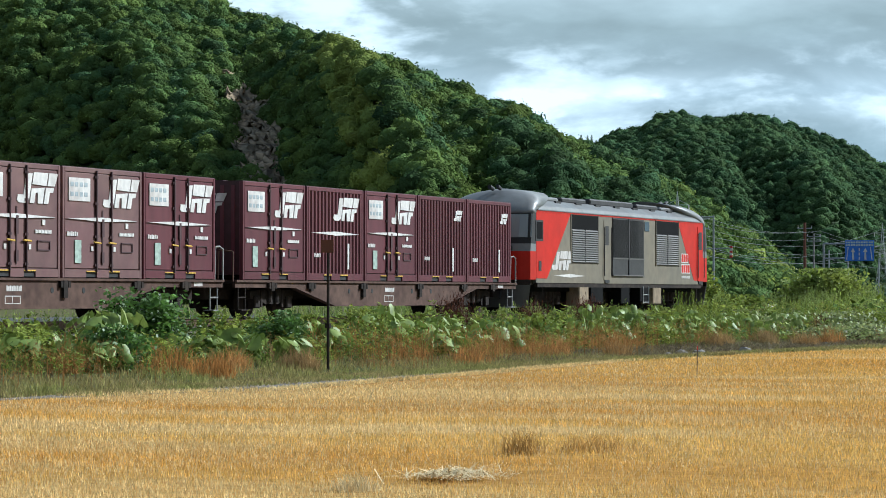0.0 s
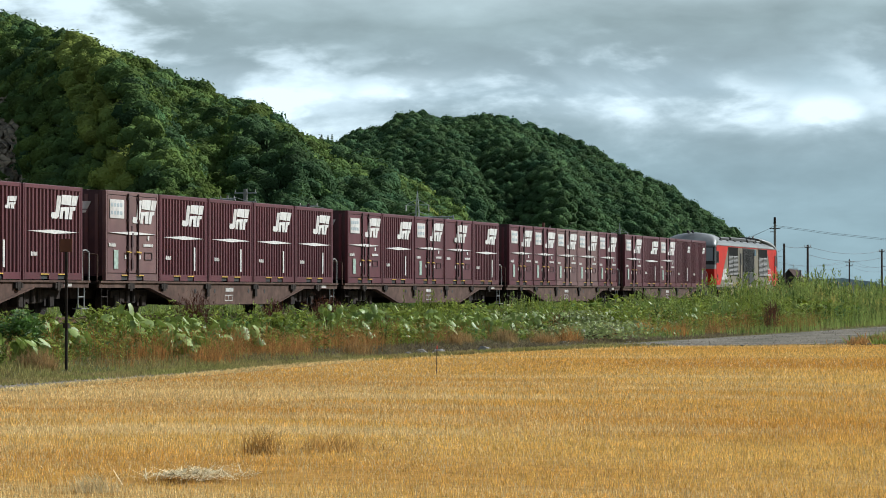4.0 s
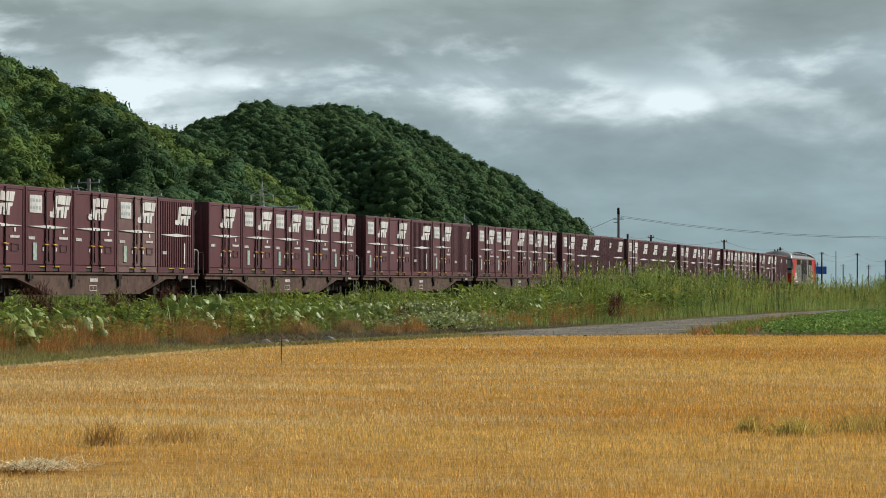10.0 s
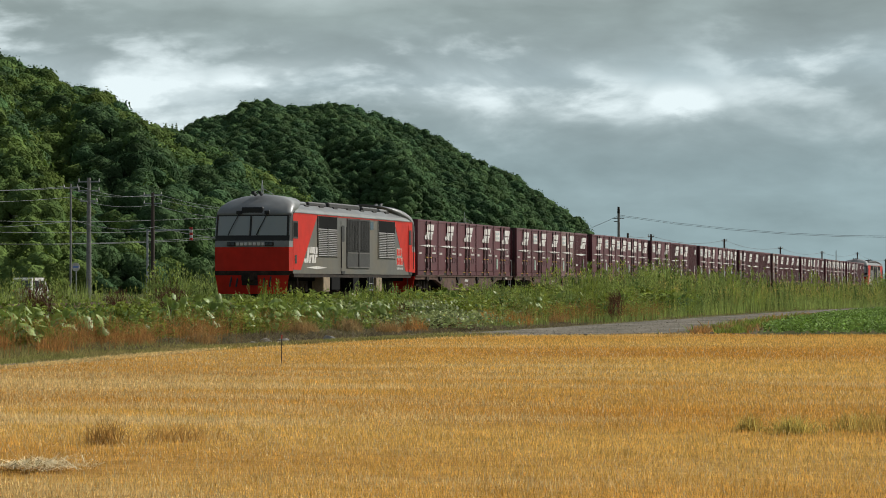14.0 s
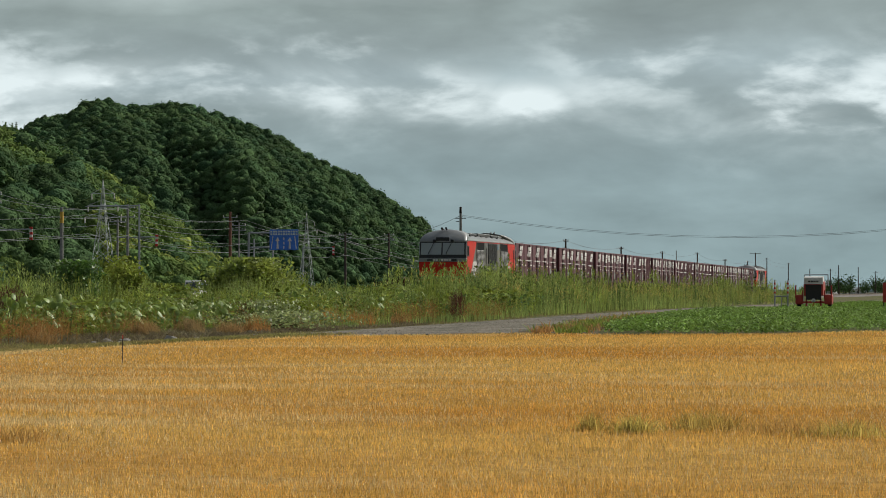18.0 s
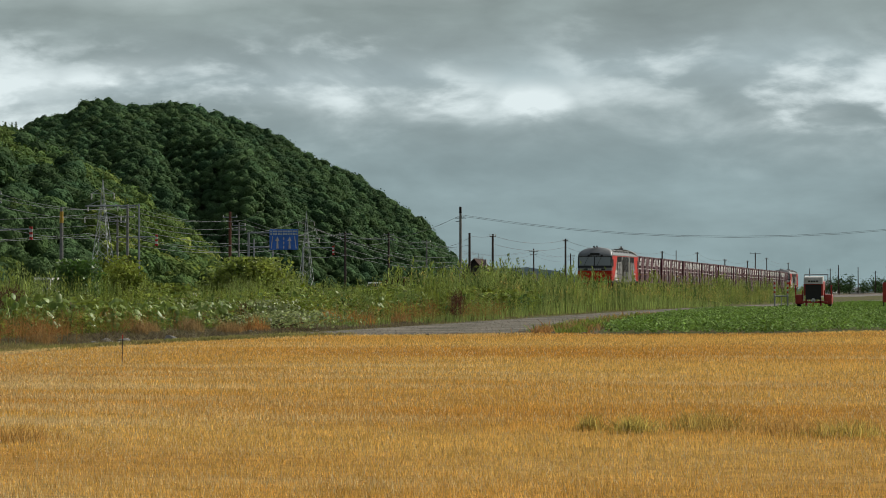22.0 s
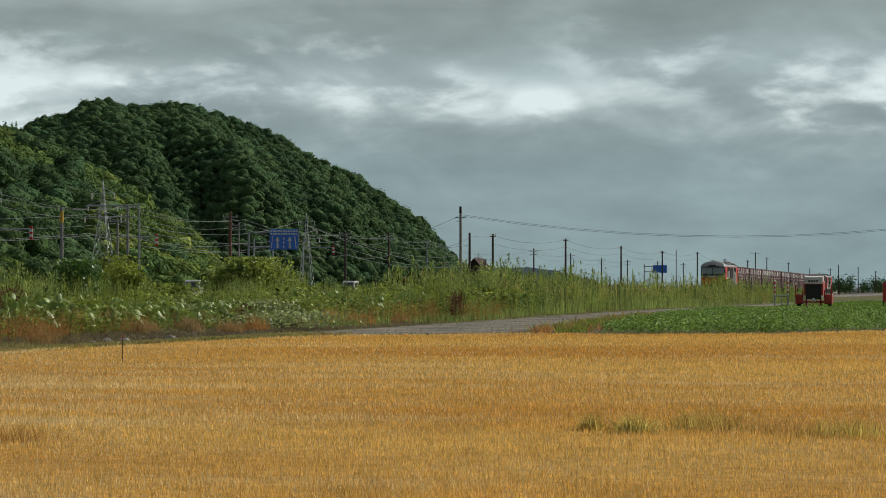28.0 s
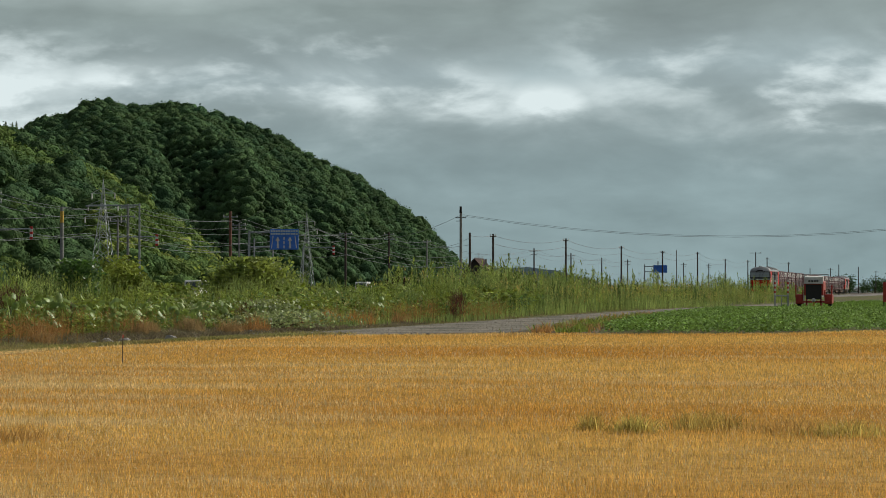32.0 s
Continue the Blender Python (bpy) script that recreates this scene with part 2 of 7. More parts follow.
    "teal": material("teal_truck_paint", (0.02, 0.33, 0.26), 0.35, vary=0.06, grain=3, bump=0),
    "machinered": material("red_machine_paint", (0.42, 0.03, 0.02), 0.4, vary=0.15, grain=5, blotch=1.5, bump=0.05),
    "shedroof": material("brown_metal_roof", (0.055, 0.03, 0.023), 0.9, vary=0.3, grain=3, spec=0.15),
    "shedwall": material("dark_board_wall", (0.035, 0.03, 0.027), 0.9, vary=0.3, grain=6, streak=(6, 6, 0.3)),
}


def glass(name, tint):
    m = bpy.data.materials.new(name)
    m.use_nodes = True
    b = m.node_tree.nodes["Principled BSDF"]
    b.inputs["Base Color"].default_value = (*tint, 1)
    b.inputs["Roughness"].default_value, b.inputs["IOR"].default_value = 0.06, 1.5
    b.inputs["Coat Weight"].default_value = 0.25
    return m


M["glass"] = glass("tinted_window_glass", (0.045, 0.055, 0.06))
# pale tint paints the sky's reflection into the windscreen
M["screen"] = glass("dusty_windscreen_glass", (0.27, 0.295, 0.30))


# ---- mesh helpers ----
def part(name, bm, mat, parent=None, label="", smooth=False):
    me = bpy.data.meshes.new(name)
    bm.to_mesh(me)
    bm.free()
    me.materials.append(M[mat])
    if smooth:
        me.polygons.foreach_set("use_smooth", [True] * len(me.polygons))
    ob = new(name, me)
    ob.parent = parent
    if name == "lettering_bar":
        ob["kind"] = "stuff"
    return tagged(ob, label)


def same(name, ob, parent, m=None):
    """Another part on the mesh of ob."""
    o = new(name, ob.data)
    o.parent = parent
    if m is not None:
        o.matrix_basis = m
    return o


def thing(name, label, category, m=None, group=""):
    ob = new(name)
    ob.empty_display_size = 0.3
    if m is not None:
        ob.matrix_basis = m
    return tagged(ob, label, category, group)


def box(bm, x0, x1, y0, y1, z0, z1, bevel=0.0):
    r = bmesh.ops.create_cube(bm, size=1.0)
    bmesh.ops.scale(bm, vec=(x1 - x0, y1 - y0, z1 - z0), verts=r["verts"])
    bmesh.ops.translate(bm, vec=((x0 + x1) / 2, (y0 + y1) / 2, (z0 + z1) / 2), verts=r["verts"])
    if bevel:
        edges = list({e for v in r["verts"] for e in v.link_edges})
        bmesh.ops.bevel(bm, geom=edges, offset=bevel, segments=1, affect="EDGES")
    return bm


def boxes(*specs, bevel=0.0):
    bm = bmesh.new()
    for s in specs:
        box(bm, *s, bevel=bevel)
    return bm


def rod(bm, a, b, r0, r1=None, seg=8):
    a, b = Vector(a), Vector(b)
    d = b - a
    r = bmesh.ops.create_cone(bm, cap_ends=True, segments=seg, radius1=r0, radius2=r0 if r1 is None else r1, depth=d.length)
    bmesh.ops.transform(bm, matrix=Matrix.Translation((a + b) / 2) @ d.to_track_quat("Z", "Y").to_matrix().to_4x4(), verts=r["verts"])
    return bm


def rods(*specs, seg=8):
    bm = bmesh.new()
    for a, b, r in specs:
        rod(bm, a, b, r, seg=seg)
    return bm


def prism(bm, pts, lo, hi, axis="x"):
    """A polygon of (y, z), (x, z) or (x, y) pushed out along an axis from lo to hi."""
    def at(p, k):
        return {"x": (k, p[0], p[1]), "y": (p[0], k, p[1]), "z": (p[0], p[1], k)}[axis]
    a = [bm.verts.new(at(p, lo)) for p in pts]
    b = [bm.verts.new(at(p, hi)) for p in pts]
    n = len(pts)
    bm.faces.new(a)
    bm.faces.new(b[::-1])
    for i in range(n):
        bm.faces.new((a[i], b[i], b[(i + 1) % n], a[(i + 1) % n]))
    bmesh.ops.recalc_face_normals(bm, faces=bm.faces)
    return bm


def fast_mesh(name, verts, tris, mat, smooth=False):
    """An object from arrays of corners and of triangles."""
    me = bpy.data.meshes.new(name)
    verts, tris = np.asarray(verts, np.float32), np.asarray(tris, np.int32)
    me.vertices.add(len(verts))
    me.vertices.foreach_set("co", verts.ravel())
    me.loops.add(tris.size)
    me.loops.foreach_set("vertex_index", tris.ravel())
    me.polygons.add(len(tris))
    me.polygons.foreach_set("loop_start", np.arange(0, tris.size, 3, dtype=np.int32))
    me.polygons.foreach_set("loop_total", np.full(len(tris), 3, np.int32))
    if smooth:
        me.polygons.foreach_set("use_smooth", np.ones(len(tris), bool))
    me.update(calc_edges=True)
    me.validate()
    me.materials.append(M[mat])
    return new(name, me)


# ---- the ground ----
def lowering(x, y):
    """The valley floor falls slowly away; the highway keeps its level for longer."""
    x, y = np.asarray(x, float), np.asarray(y, float)
    d = -np.interp(y, [170, 700, 2600, 4900], [0, 2.0, 6.6, 12.1])
    return d * np.maximum(0.5 + 0.5 * np.clip((x + 66) / 20, 0, 1), np.clip((y - 450) / 450, 0, 1))


def ground_height(x, y):
    x, y = np.asarray(x, float), np.asarray(y, float)
    z = np.interp(x, [-400, -95, -88, -72, -66, -50, -37, -31, -28.5, -24.5, -23.2], [-1.0, -0.95, -0.82, -0.82, -0.95, -0.9, -0.75, -0.62, -0.72, -0.86, -0.97])
    return z + lowering(x, y) + 0.03 * np.sin(x * 1.3 + np.sin(y * 0.21) * 3) * np.sin(y * 0.37)


def ground():
    xs = np.concatenate([[-4800, -2500, -1200, -600, -300, -150], np.arange(-110, -36, 3.0), np.arange(-36, -20, 0.8), np.arange(-20, 30, 5.0), [60, 150, 400, 1200, 4800]])
    ys = np.concatenate([[-1500, -500, -150, -50], np.arange(0, 340, 3.0), [400, 500, 700, 1000, 1600, 2600, 4900]])
    X, Y = np.meshgrid(xs, ys)
    V = np.stack([X, Y, ground_height(X, Y)], -1).reshape(-1, 3)
    nx, ny = len(xs), len(ys)
    i = (np.arange(ny - 1)[:, None] * nx + np.arange(nx - 1)[None]).ravel()
    T = np.concatenate([np.stack([i, i + 1, i + nx + 1], 1), np.stack([i, i + nx + 1, i + nx], 1)])
    tagged(fast_mesh("ground", V, T, "soil", True), "rough grassy soil of a flat valley floor", "ground", kind="structure")


ground()
FIELD_EDGE = [(-22.1, -40), (-21.9, 36), (-20.9, 40), (-19.9, 42), (-20.15, 46.5), (-20.3, 51), (-20.8, 57), (-21.35, 65), (-20.7, 73), (-19.5, 80), (-18.0, 82.6), (-16.2, 83.4), (-15.2, 86), (-12.5, 87), (-11.2, 85.2), (-6.7, 86.2), (-4.4, 91.8), (60, 164), (300, 164), (300, -40)]


def sheet(name, pts, z, mat, label, category, thick=0.05):
    bm = prism(bmesh.new(), pts, z - thick, z, "z")
    bmesh.ops.triangulate(bm, faces=bm.faces)
    for v in bm.verts:
        v.co.z += float(lowering(v.co.x, v.co.y))
    return tagged(part(name, bm, mat), label, category, kind="structure")


sheet("field", FIELD_EDGE, -0.925, "field", "golden harvested grain field of short stubble", "field")
ROAD_EDGE = [(-22.35, 34), (-22.15, 34), (-21.95, 36), (-20.95, 40), (-19.95, 42), (-20.2, 46.5), (-20.35, 51), (-20.85, 57), (-21.4, 65), (-20.75, 74), (-19.7, 81), (-17.4, 84.5), (-15.4, 87.5), (-13.0, 88.5), (-14.0, 99), (-16.0, 131), (-16.6, 170), (-15.0, 192), (-14.5, 240), (-12, 420), (-17, 420), (-18.4, 240), (-18.7, 170), (-19.6, 150), (-20.0, 120), (-20.4, 100), (-21.0, 82), (-21.2, 74), (-21.75, 66), (-21.8, 56), (-21.85, 46), (-22.15, 40)]
sheet("gravel_road", ROAD_EDGE, -0.92, "gravel", "grey gravel farm road along the railway", "road")
sheet("highway", [(-87, y) for y in (-300, 170, 450, 700, 900)] + [(-87, 2500), (-74, 2500)] + [(-74, y) for y in (900, 700, 450, 170, -300)], -0.75, "asphalt", "grey asphalt highway beyond the railway", "road", 0.12)


def along_track(bm, pts):
    """A profile of (x, z) drawn along the track, following the fall of the ground."""
    ys = [-250, 170, 250, 350, 450, 600, 700, 1000, 1500]
    rows = [[bm.verts.new((x, y, z + float(lowering(-33, y)))) for x, z in pts] for y in ys]
    n = len(pts)
    for r0, r1 in zip(rows, rows[1:]):
        for k in range(n):
            bm.faces.new((r0[k], r0[(k + 1) % n], r1[(k + 1) % n], r1[k]))
    bm.faces.new(rows[0])
    bm.faces.new(rows[-1])
    bmesh.ops.recalc_face_normals(bm, faces=bm.faces)
    return bm


def railway():
    bm = along_track(bmesh.new(), [(-36.0, -0.75), (-35.0, -0.26), (-31.3, -0.26), (-30.3, -0.75)])
    bed = tagged(part("trackbed", bm, "ballast"), "stony ballast trackbed of a single railway", "trackbed", kind="structure")
    bm = bmesh.new()
    for y in np.arange(-120, 420, 0.62):
        z = float(lowering(-33, y))
        box(bm, -34.15, -32.15, y - 0.11, y + 0.11, z - 0.30, z - 0.15)
    tagged(part("sleepers", bm, "wood_pole", bed), kind="stuff")
    for x in (-33.15 - 0.57, -33.15 + 0.5):
        pts = [(x - 0.03, -0.15), (x + 0.1, -0.15), (x + 0.1, -0.13), (x + 0.045, -0.13), (x + 0.045, -0.04), (x + 0.07, -0.04), (x + 0.07, 0.0), (x, 0.0), (x, -0.04), (x + 0.025, -0.04), (x + 0.025, -0.13), (x - 0.03, -0.13)]
        part("rail", along_track(bmesh.new(), pts), "rail", bed)


railway()


# ---- the sky and the hills ----
def sky_backdrop():
    """A far arc of cloudy sky that drifts slowly."""
    az, el = np.radians(np.linspace(-25, 75, 41)), np.radians(np.linspace(-1.5, 16, 9))
    A, E = np.meshgrid(az, el)
    R = 4300
    V = np.stack([-R * np.sin(A) * np.cos(E), R * np.cos(A) * np.cos(E), R * np.sin(E)], -1).reshape(-1, 3)
    n = len(az)
    i = (np.arange(len(el) - 1)[:, None] * n + np.arange(n - 1)[None]).ravel()
    T = np.concatenate([np.stack([i, i + n + 1, i + 1], 1), np.stack([i, i + n, i + n + 1], 1)])
    m = bpy.data.materials.new("cloud_sky")
    m.use_nodes = True
    nd, l = m.node_tree.nodes, m.node_tree.links
    nd.clear()
    co = nd.new("ShaderNodeTexCoord")
    mp = nd.new("ShaderNodeMapping")
    mp.inputs["Scale"].default_value = (1 / 620, 1 / 620, 1 / 235)
    l.new(co.outputs["Object"], mp.inputs["Vector"])
    big, mid, fine = nd.new("ShaderNodeTexNoise"), nd.new("ShaderNodeTexNoise"), nd.new("ShaderNodeTexNoise")
    for node, s, d, dist in ((big, 0.8, 7, 0.3), (mid, 2.3, 8, 0.35), (fine, 6.5, 7, 0.2)):
        node.inputs["Scale"].default_value, node.inputs["Detail"].default_value, node.inputs["Distortion"].default_value = s, d, dist
        node.inputs["Roughness"].default_value = 0.52
        l.new(mp.outputs["Vector"], node.inputs["Vector"])
    sep = nd.new("ShaderNodeSeparateXYZ")
    l.new(co.outputs["Object"], sep.inputs["Vector"])

    def math_node(op, a, b=None, c=None):
        k = nd.new("ShaderNodeMath")
        k.operation = op
        for j, v in enumerate((a, b, c)):
            if v is None:
                continue
            if isinstance(v, (int, float)):
                k.inputs[j].default_value = v
            else:
                l.new(v, k.inputs[j])
        return k.outputs[0]

    # brightness by height: grey haze, broken bright gaps, a darker ceiling
    ramp = nd.new("ShaderNodeValToRGB")
    wob = math_node("MULTIPLY_ADD", big.outputs["Fac"], 190, -95)
    h = math_node("ADD", sep.outputs["Z"], wob)
    l.new(math_node("DIVIDE", h, 500), ramp.inputs["Fac"])
    e = ramp.color_ramp.elements
    e[0].position, e[0].color = 0.0, (0.278, 0.37, 0.385, 1)
    e[1].position, e[1].color = 1.0, (0.50, 0.57, 0.56, 1)
    for p, c in SKY_BELTS:
        k = e.new(p)
        k.color = (*c, 1)

    def smooth(v, lo, hi):
        k = nd.new("ShaderNodeMapRange")
        k.interpolation_type = "SMOOTHSTEP"
        k.inputs["From Min"].default_value, k.inputs["From Max"].default_value = lo, hi
        l.new(v, k.inputs["Value"])
        return k.outputs["Result"]

    h2 = math_node("ADD", sep.outputs["Z"], math_node("ADD", math_node("MULTIPLY_ADD", mid.outputs["Fac"], 130, -65), math_node("MULTIPLY_ADD", fine.outputs["Fac"], 60, -30)))
    belt = math_node("MULTIPLY", smooth(h2, 175, 270), math_node("SUBTRACT", 1.0, smooth(h2, 300, 338)))
    gaps = math_node("MULTIPLY", belt, smooth(math_node("ADD", math_node("MULTIPLY", big.outputs["Fac"], 0.5), math_node("MULTIPLY", mid.outputs["Fac"], 0.5)), 0.40, 0.62))
    # wide bright thin spots in the cover
    glow = None
    wide = nd.new("ShaderNodeMapping")
    wide.inputs["Scale"].default_value = (1, 1, 1.9)
    l.new(co.outputs["Object"], wide.inputs["Vector"])
    for turn, lift, size, amount in SKY_THIN:
        t, u = radians(turn), radians(lift)
        dist = nd.new("ShaderNodeVectorMath")
        dist.operation = "DISTANCE"
        dist.inputs[1].default_value = (-R * math.sin(t) * math.cos(u), R * math.cos(t) * math.cos(u), 1.9 * R * math.sin(u))
        l.new(wide.outputs["Vector"], dist.inputs[0])
        g = math_node("MULTIPLY", math_node("SUBTRACT", 1.0, smooth(dist.outputs["Value"], 0, size)), amount)
        glow = g if glow is None else math_node("MAXIMUM", glow, g)
    ragged = smooth(math_node("ADD", glow, math_node("MULTIPLY_ADD", math_node("ADD", mid.outputs["Fac"], math_node("MULTIPLY", fine.outputs["Fac"], 0.9)), 3.4, -3.2)), 0.1, 1.3)
    gaps = math_node("MINIMUM", 1.0, math_node("ADD", math_node("MULTIPLY", gaps, 0.62), math_node("MULTIPLY", math_node("MULTIPLY", ragged, smooth(glow, 0.0, 0.6)), 0.85)))
    streak = math_node("MULTIPLY_ADD", fine.outputs["Fac"], 0.30, 0.85)
    mass = math_node("MULTIPLY_ADD", mid.outputs["Fac"], 0.75, 0.61)
    gain = math_node("MULTIPLY", streak, mass)
    dull = nd.new("ShaderNodeVectorMath")
    dull.operation = "SCALE"
    l.new(ramp.outputs["Color"], dull.inputs[0])
    l.new(gain, dull.inputs["Scale"])
    mul = nd.new("ShaderNodeMixRGB")
    mul.inputs["Color2"].default_value = (0.76, 0.84, 0.85, 1)
    l.new(gaps, mul.inputs["Fac"])
    l.new(dull.outputs["Vector"], mul.inputs["Color1"])
    em = nd.new("ShaderNodeEmission")
    em.inputs["Strength"].default_value = SKY_GLOW
    l.new(mul.outputs["Color"], em.inputs["Color"])
    out = nd.new("ShaderNodeOutputMaterial")
    l.new(em.outputs["Emission"], out.inputs["Surface"])
    M["cloud"] = m
    ob = fast_mesh("backdrop", V, T, "cloud", True)
    return tagged(ob, "grey broken cloud cover with bright gaps", "sky", kind="structure")


SKY_GLOW = 1.05
SKY_THIN = [(25.8, 5.5, 520, 1.0), (20.2, 4.0, 260, 0.7), (15.0, 4.1, 190, 0.7), (11.0, 3.8, 170, 0.5), (9.2, 3.6, 120, 0.55), (3.6, 3.8, 190, 0.85), (2.0, 3.8, 180, 0.9), (13, 4.2, 260, 0.5), (7, 4.4, 260, 0.45), (17.5, 3.9, 240, 0.6), (0, 4.5, 300, 0.5), (32, 6, 500, 0.6)]
SKY_BELTS = [(0.30, (0.268, 0.345, 0.36)), (0.50, (0.31, 0.378, 0.388)), (0.60, (0.38, 0.46, 0.48)), (0.72, (0.30, 0.36, 0.365)), (0.84, (0.28, 0.335, 0.33))]
clouds = sky_backdrop()

HILL_NEAR = [(14.6, -0.1), (15.3, 0.13), (15.63, 0.69), (16.3, 1.26), (16.98, 1.77), (17.65, 2.16), (18.54, 2.66), (19.4, 3.0), (19.87, 3.19), (20.55, 3.65), (21.37, 3.95), (22.14, 4.21), (23.05, 4.67), (24.07, 4.89), (25.04, 5.28), (26.06, 5.61), (26.85, 5.9), (29, 6.9), (33, 8.0), (40, 8.5)]
HILL_FAR = [(10.2, -0.1), (10.47, 0.19), (10.64, 0.58), (10.98, 0.92), (11.32, 1.32), (11.78, 1.55), (12.23, 1.89), (12.69, 2.23), (13.37, 2.45), (14.05, 2.9), (14.72, 3.21), (15.4, 3.41), (16.19, 3.61), (16.98, 3.53), (17.65, 3.64), (18.04, 3.56), (18.43, 3.33), (18.99, 3.25), (19.4, 2.95), (20.5, 2.2), (23, 1.0)]


def hill_surface(crest, r0, r1, spurs, rough, trees):
    """A function of turn to the left (degrees) and run (0 at the foot, 1 at the crest, beyond it the back)."""
    ca, ce = np.array([c[0] for c in crest]), np.array([c[1] for c in crest])

    def surface(a, u):
        foot, top = np.interp(a, *r0), np.interp(a, *r1)
        r = foot + (top - foot) * u
        top_z = 0.63 + top * np.tan(np.radians(np.interp(a, ca, ce))) - trees
        rise = np.where(u <= 1, np.clip(u, 0, 1) ** 0.85, 1 - (np.clip(u, 1, 9) - 1) ** 1.2 * 0.9)
        base = -1 + lowering(-r * np.sin(np.radians(a)), r * np.cos(np.radians(a)))
        z = base + np.clip(top_z - base, 0.5, None) * rise
        body = np.sin(np.pi * np.clip(u, 0, 1) ** 0.7) ** 1.5 * np.clip(top_z / 40, 0, 1)
        for a0, a1, w, size in spurs:
            off = (a - (a0 + (a1 - a0) * u) - 0.10 * np.sin(u * 9 + a0 * 5)) / w
            z = z + body * size * np.exp(0.4 - np.sqrt(off * off + 0.16))
        z = z + body * rough * (np.sin(a * 5.1 + u * 4) * 0.5 + np.sin(a * 11.3 - u * 7) * 0.3 + np.sin(u * 17 + a * 3.7) * 0.3)
        t = np.radians(a)
        return np.stack([-r * np.sin(t), r * np.cos(t), z], -1)
    return surface


near_hill = hill_surface(HILL_NEAR, ([14, 16, 22, 25, 32, 40], [760, 700, 620, 650, 960, 1150]), ([14, 16, 20, 25, 32, 40], [900, 930, 1060, 1130, 1480, 1600]),
                         [(22.3, 25.9, 0.75, 27), (19.4, 22.0, 0.7, 15), (17.2, 19.2, 0.6, 10), (27.6, 29.6, 1.2, 12), (24.9, 27.0, 0.55, -8), (20.9, 23.6, 0.6, -7), (30.2, 31.5, 0.9, 9)], 1.6, 5.0)
far_hill = hill_surface(HILL_FAR, ([10, 14, 24], [1750, 1550, 1500]), ([10, 14, 24], [1900, 2100, 2200]),
                        [(14.2, 16.2, 0.8, 28), (12.4, 14.0, 0.55, 12), (16.6, 17.6, 0.5, 18), (18.0, 18.9, 0.5, 14), (15.6, 16.9, 0.4, -9), (13.3, 14.9, 0.5, -8)], 2.0, 4.6)


def hill_ground(name, surface, a0, a1, na, label):
    A, U = np.meshgrid(np.linspace(a0, a1, na), np.linspace(0, 2.0, 40))
    V = surface(A, U).reshape(-1, 3)
    V[:, 2] -= 1.5
    i = (np.arange(39)[:, None] * na + np.arange(na - 1)[None]).ravel()
    T = np.concatenate([np.stack([i, i + na + 1, i + 1], 1), np.stack([i, i + na, i + na + 1], 1)])
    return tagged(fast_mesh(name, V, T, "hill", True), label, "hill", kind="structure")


hill_ground("hill_near", near_hill, 14.2, 40, 120, "steep wooded hill behind the highway")
hill_ground("hill_far", far_hill, 10.2, 23.5, 90, "rounded wooded hill in the distance")


def crown_kinds(rng, count, leaves, level):
    """Crowns of unit size: a core of merged round boughs and loose leaf clumps lying on it."""
    kinds = []
    for k in range(count):
        n = 22
        turn, lift = rng.uniform(0, 6.28) + np.arange(n) * 2.4, np.linspace(1.45, -0.15, n) + rng.normal(0, 0.12, n)
        bough = np.stack([np.cos(turn) * np.cos(lift), np.sin(turn) * np.cos(lift), np.sin(lift)], 1)
        c = bough * rng.uniform(0.5, 0.8, (n, 1)) * np.array([1, 1, 0.92])
        r = rng.uniform(0.2, 0.36, n)

        def reach(d):
            along = d @ c.T
            under = r ** 2 - (c ** 2).sum(1) + along ** 2
            hit = np.where(under > 0, along + np.sqrt(np.clip(under, 0, None)), 0.0)
            return np.maximum(0.58, hit.max(1)), hit.argmax(1)

        bm = bmesh.new()
        bmesh.ops.create_icosphere(bm, subdivisions=level, radius=1.0)
        V = np.array([v.co[:] for v in bm.verts])
        bm.verts.index_update()
        T = np.array([[v.index for v in f.verts] for f in bm.faces])
        bm.free()
        core = V * (reach(V)[0] * rng.uniform(0.87, 1.06, len(V)))[:, None]
        T = T[core[T].mean(1)[:, 2] > -0.3]
        d = rng.normal(size=(leaves, 3))
        d[:, 2] = np.abs(d[:, 2]) - 0.2
        d /= np.linalg.norm(d, axis=1)[:, None]
        far, which = reach(d)
        p = d * (far * rng.uniform(0.94, 1.14, leaves))[:, None]
        out = p - c[which]
        out /= np.linalg.norm(out, axis=1)[:, None]
        out = out + rng.normal(0, 0.3, (leaves, 3))
        n1 = np.cross(out, rng.normal(size=(leaves, 3)))
        n1 /= np.linalg.norm(n1, axis=1)[:, None]
        n2 = np.cross(out, n1)
        n2 /= np.linalg.norm(n2, axis=1)[:, None]
        s = rng.uniform(0.05, 0.12, (leaves, 1))
        Q = np.stack([p - n1 * s - n2 * s * 0.5, p + n1 * s - n2 * s * 0.6, p + n2 * s], 1).reshape(-1, 3)
        kinds.append((core, T, Q, np.arange(leaves * 3).reshape(-1, 3)))
    return kinds


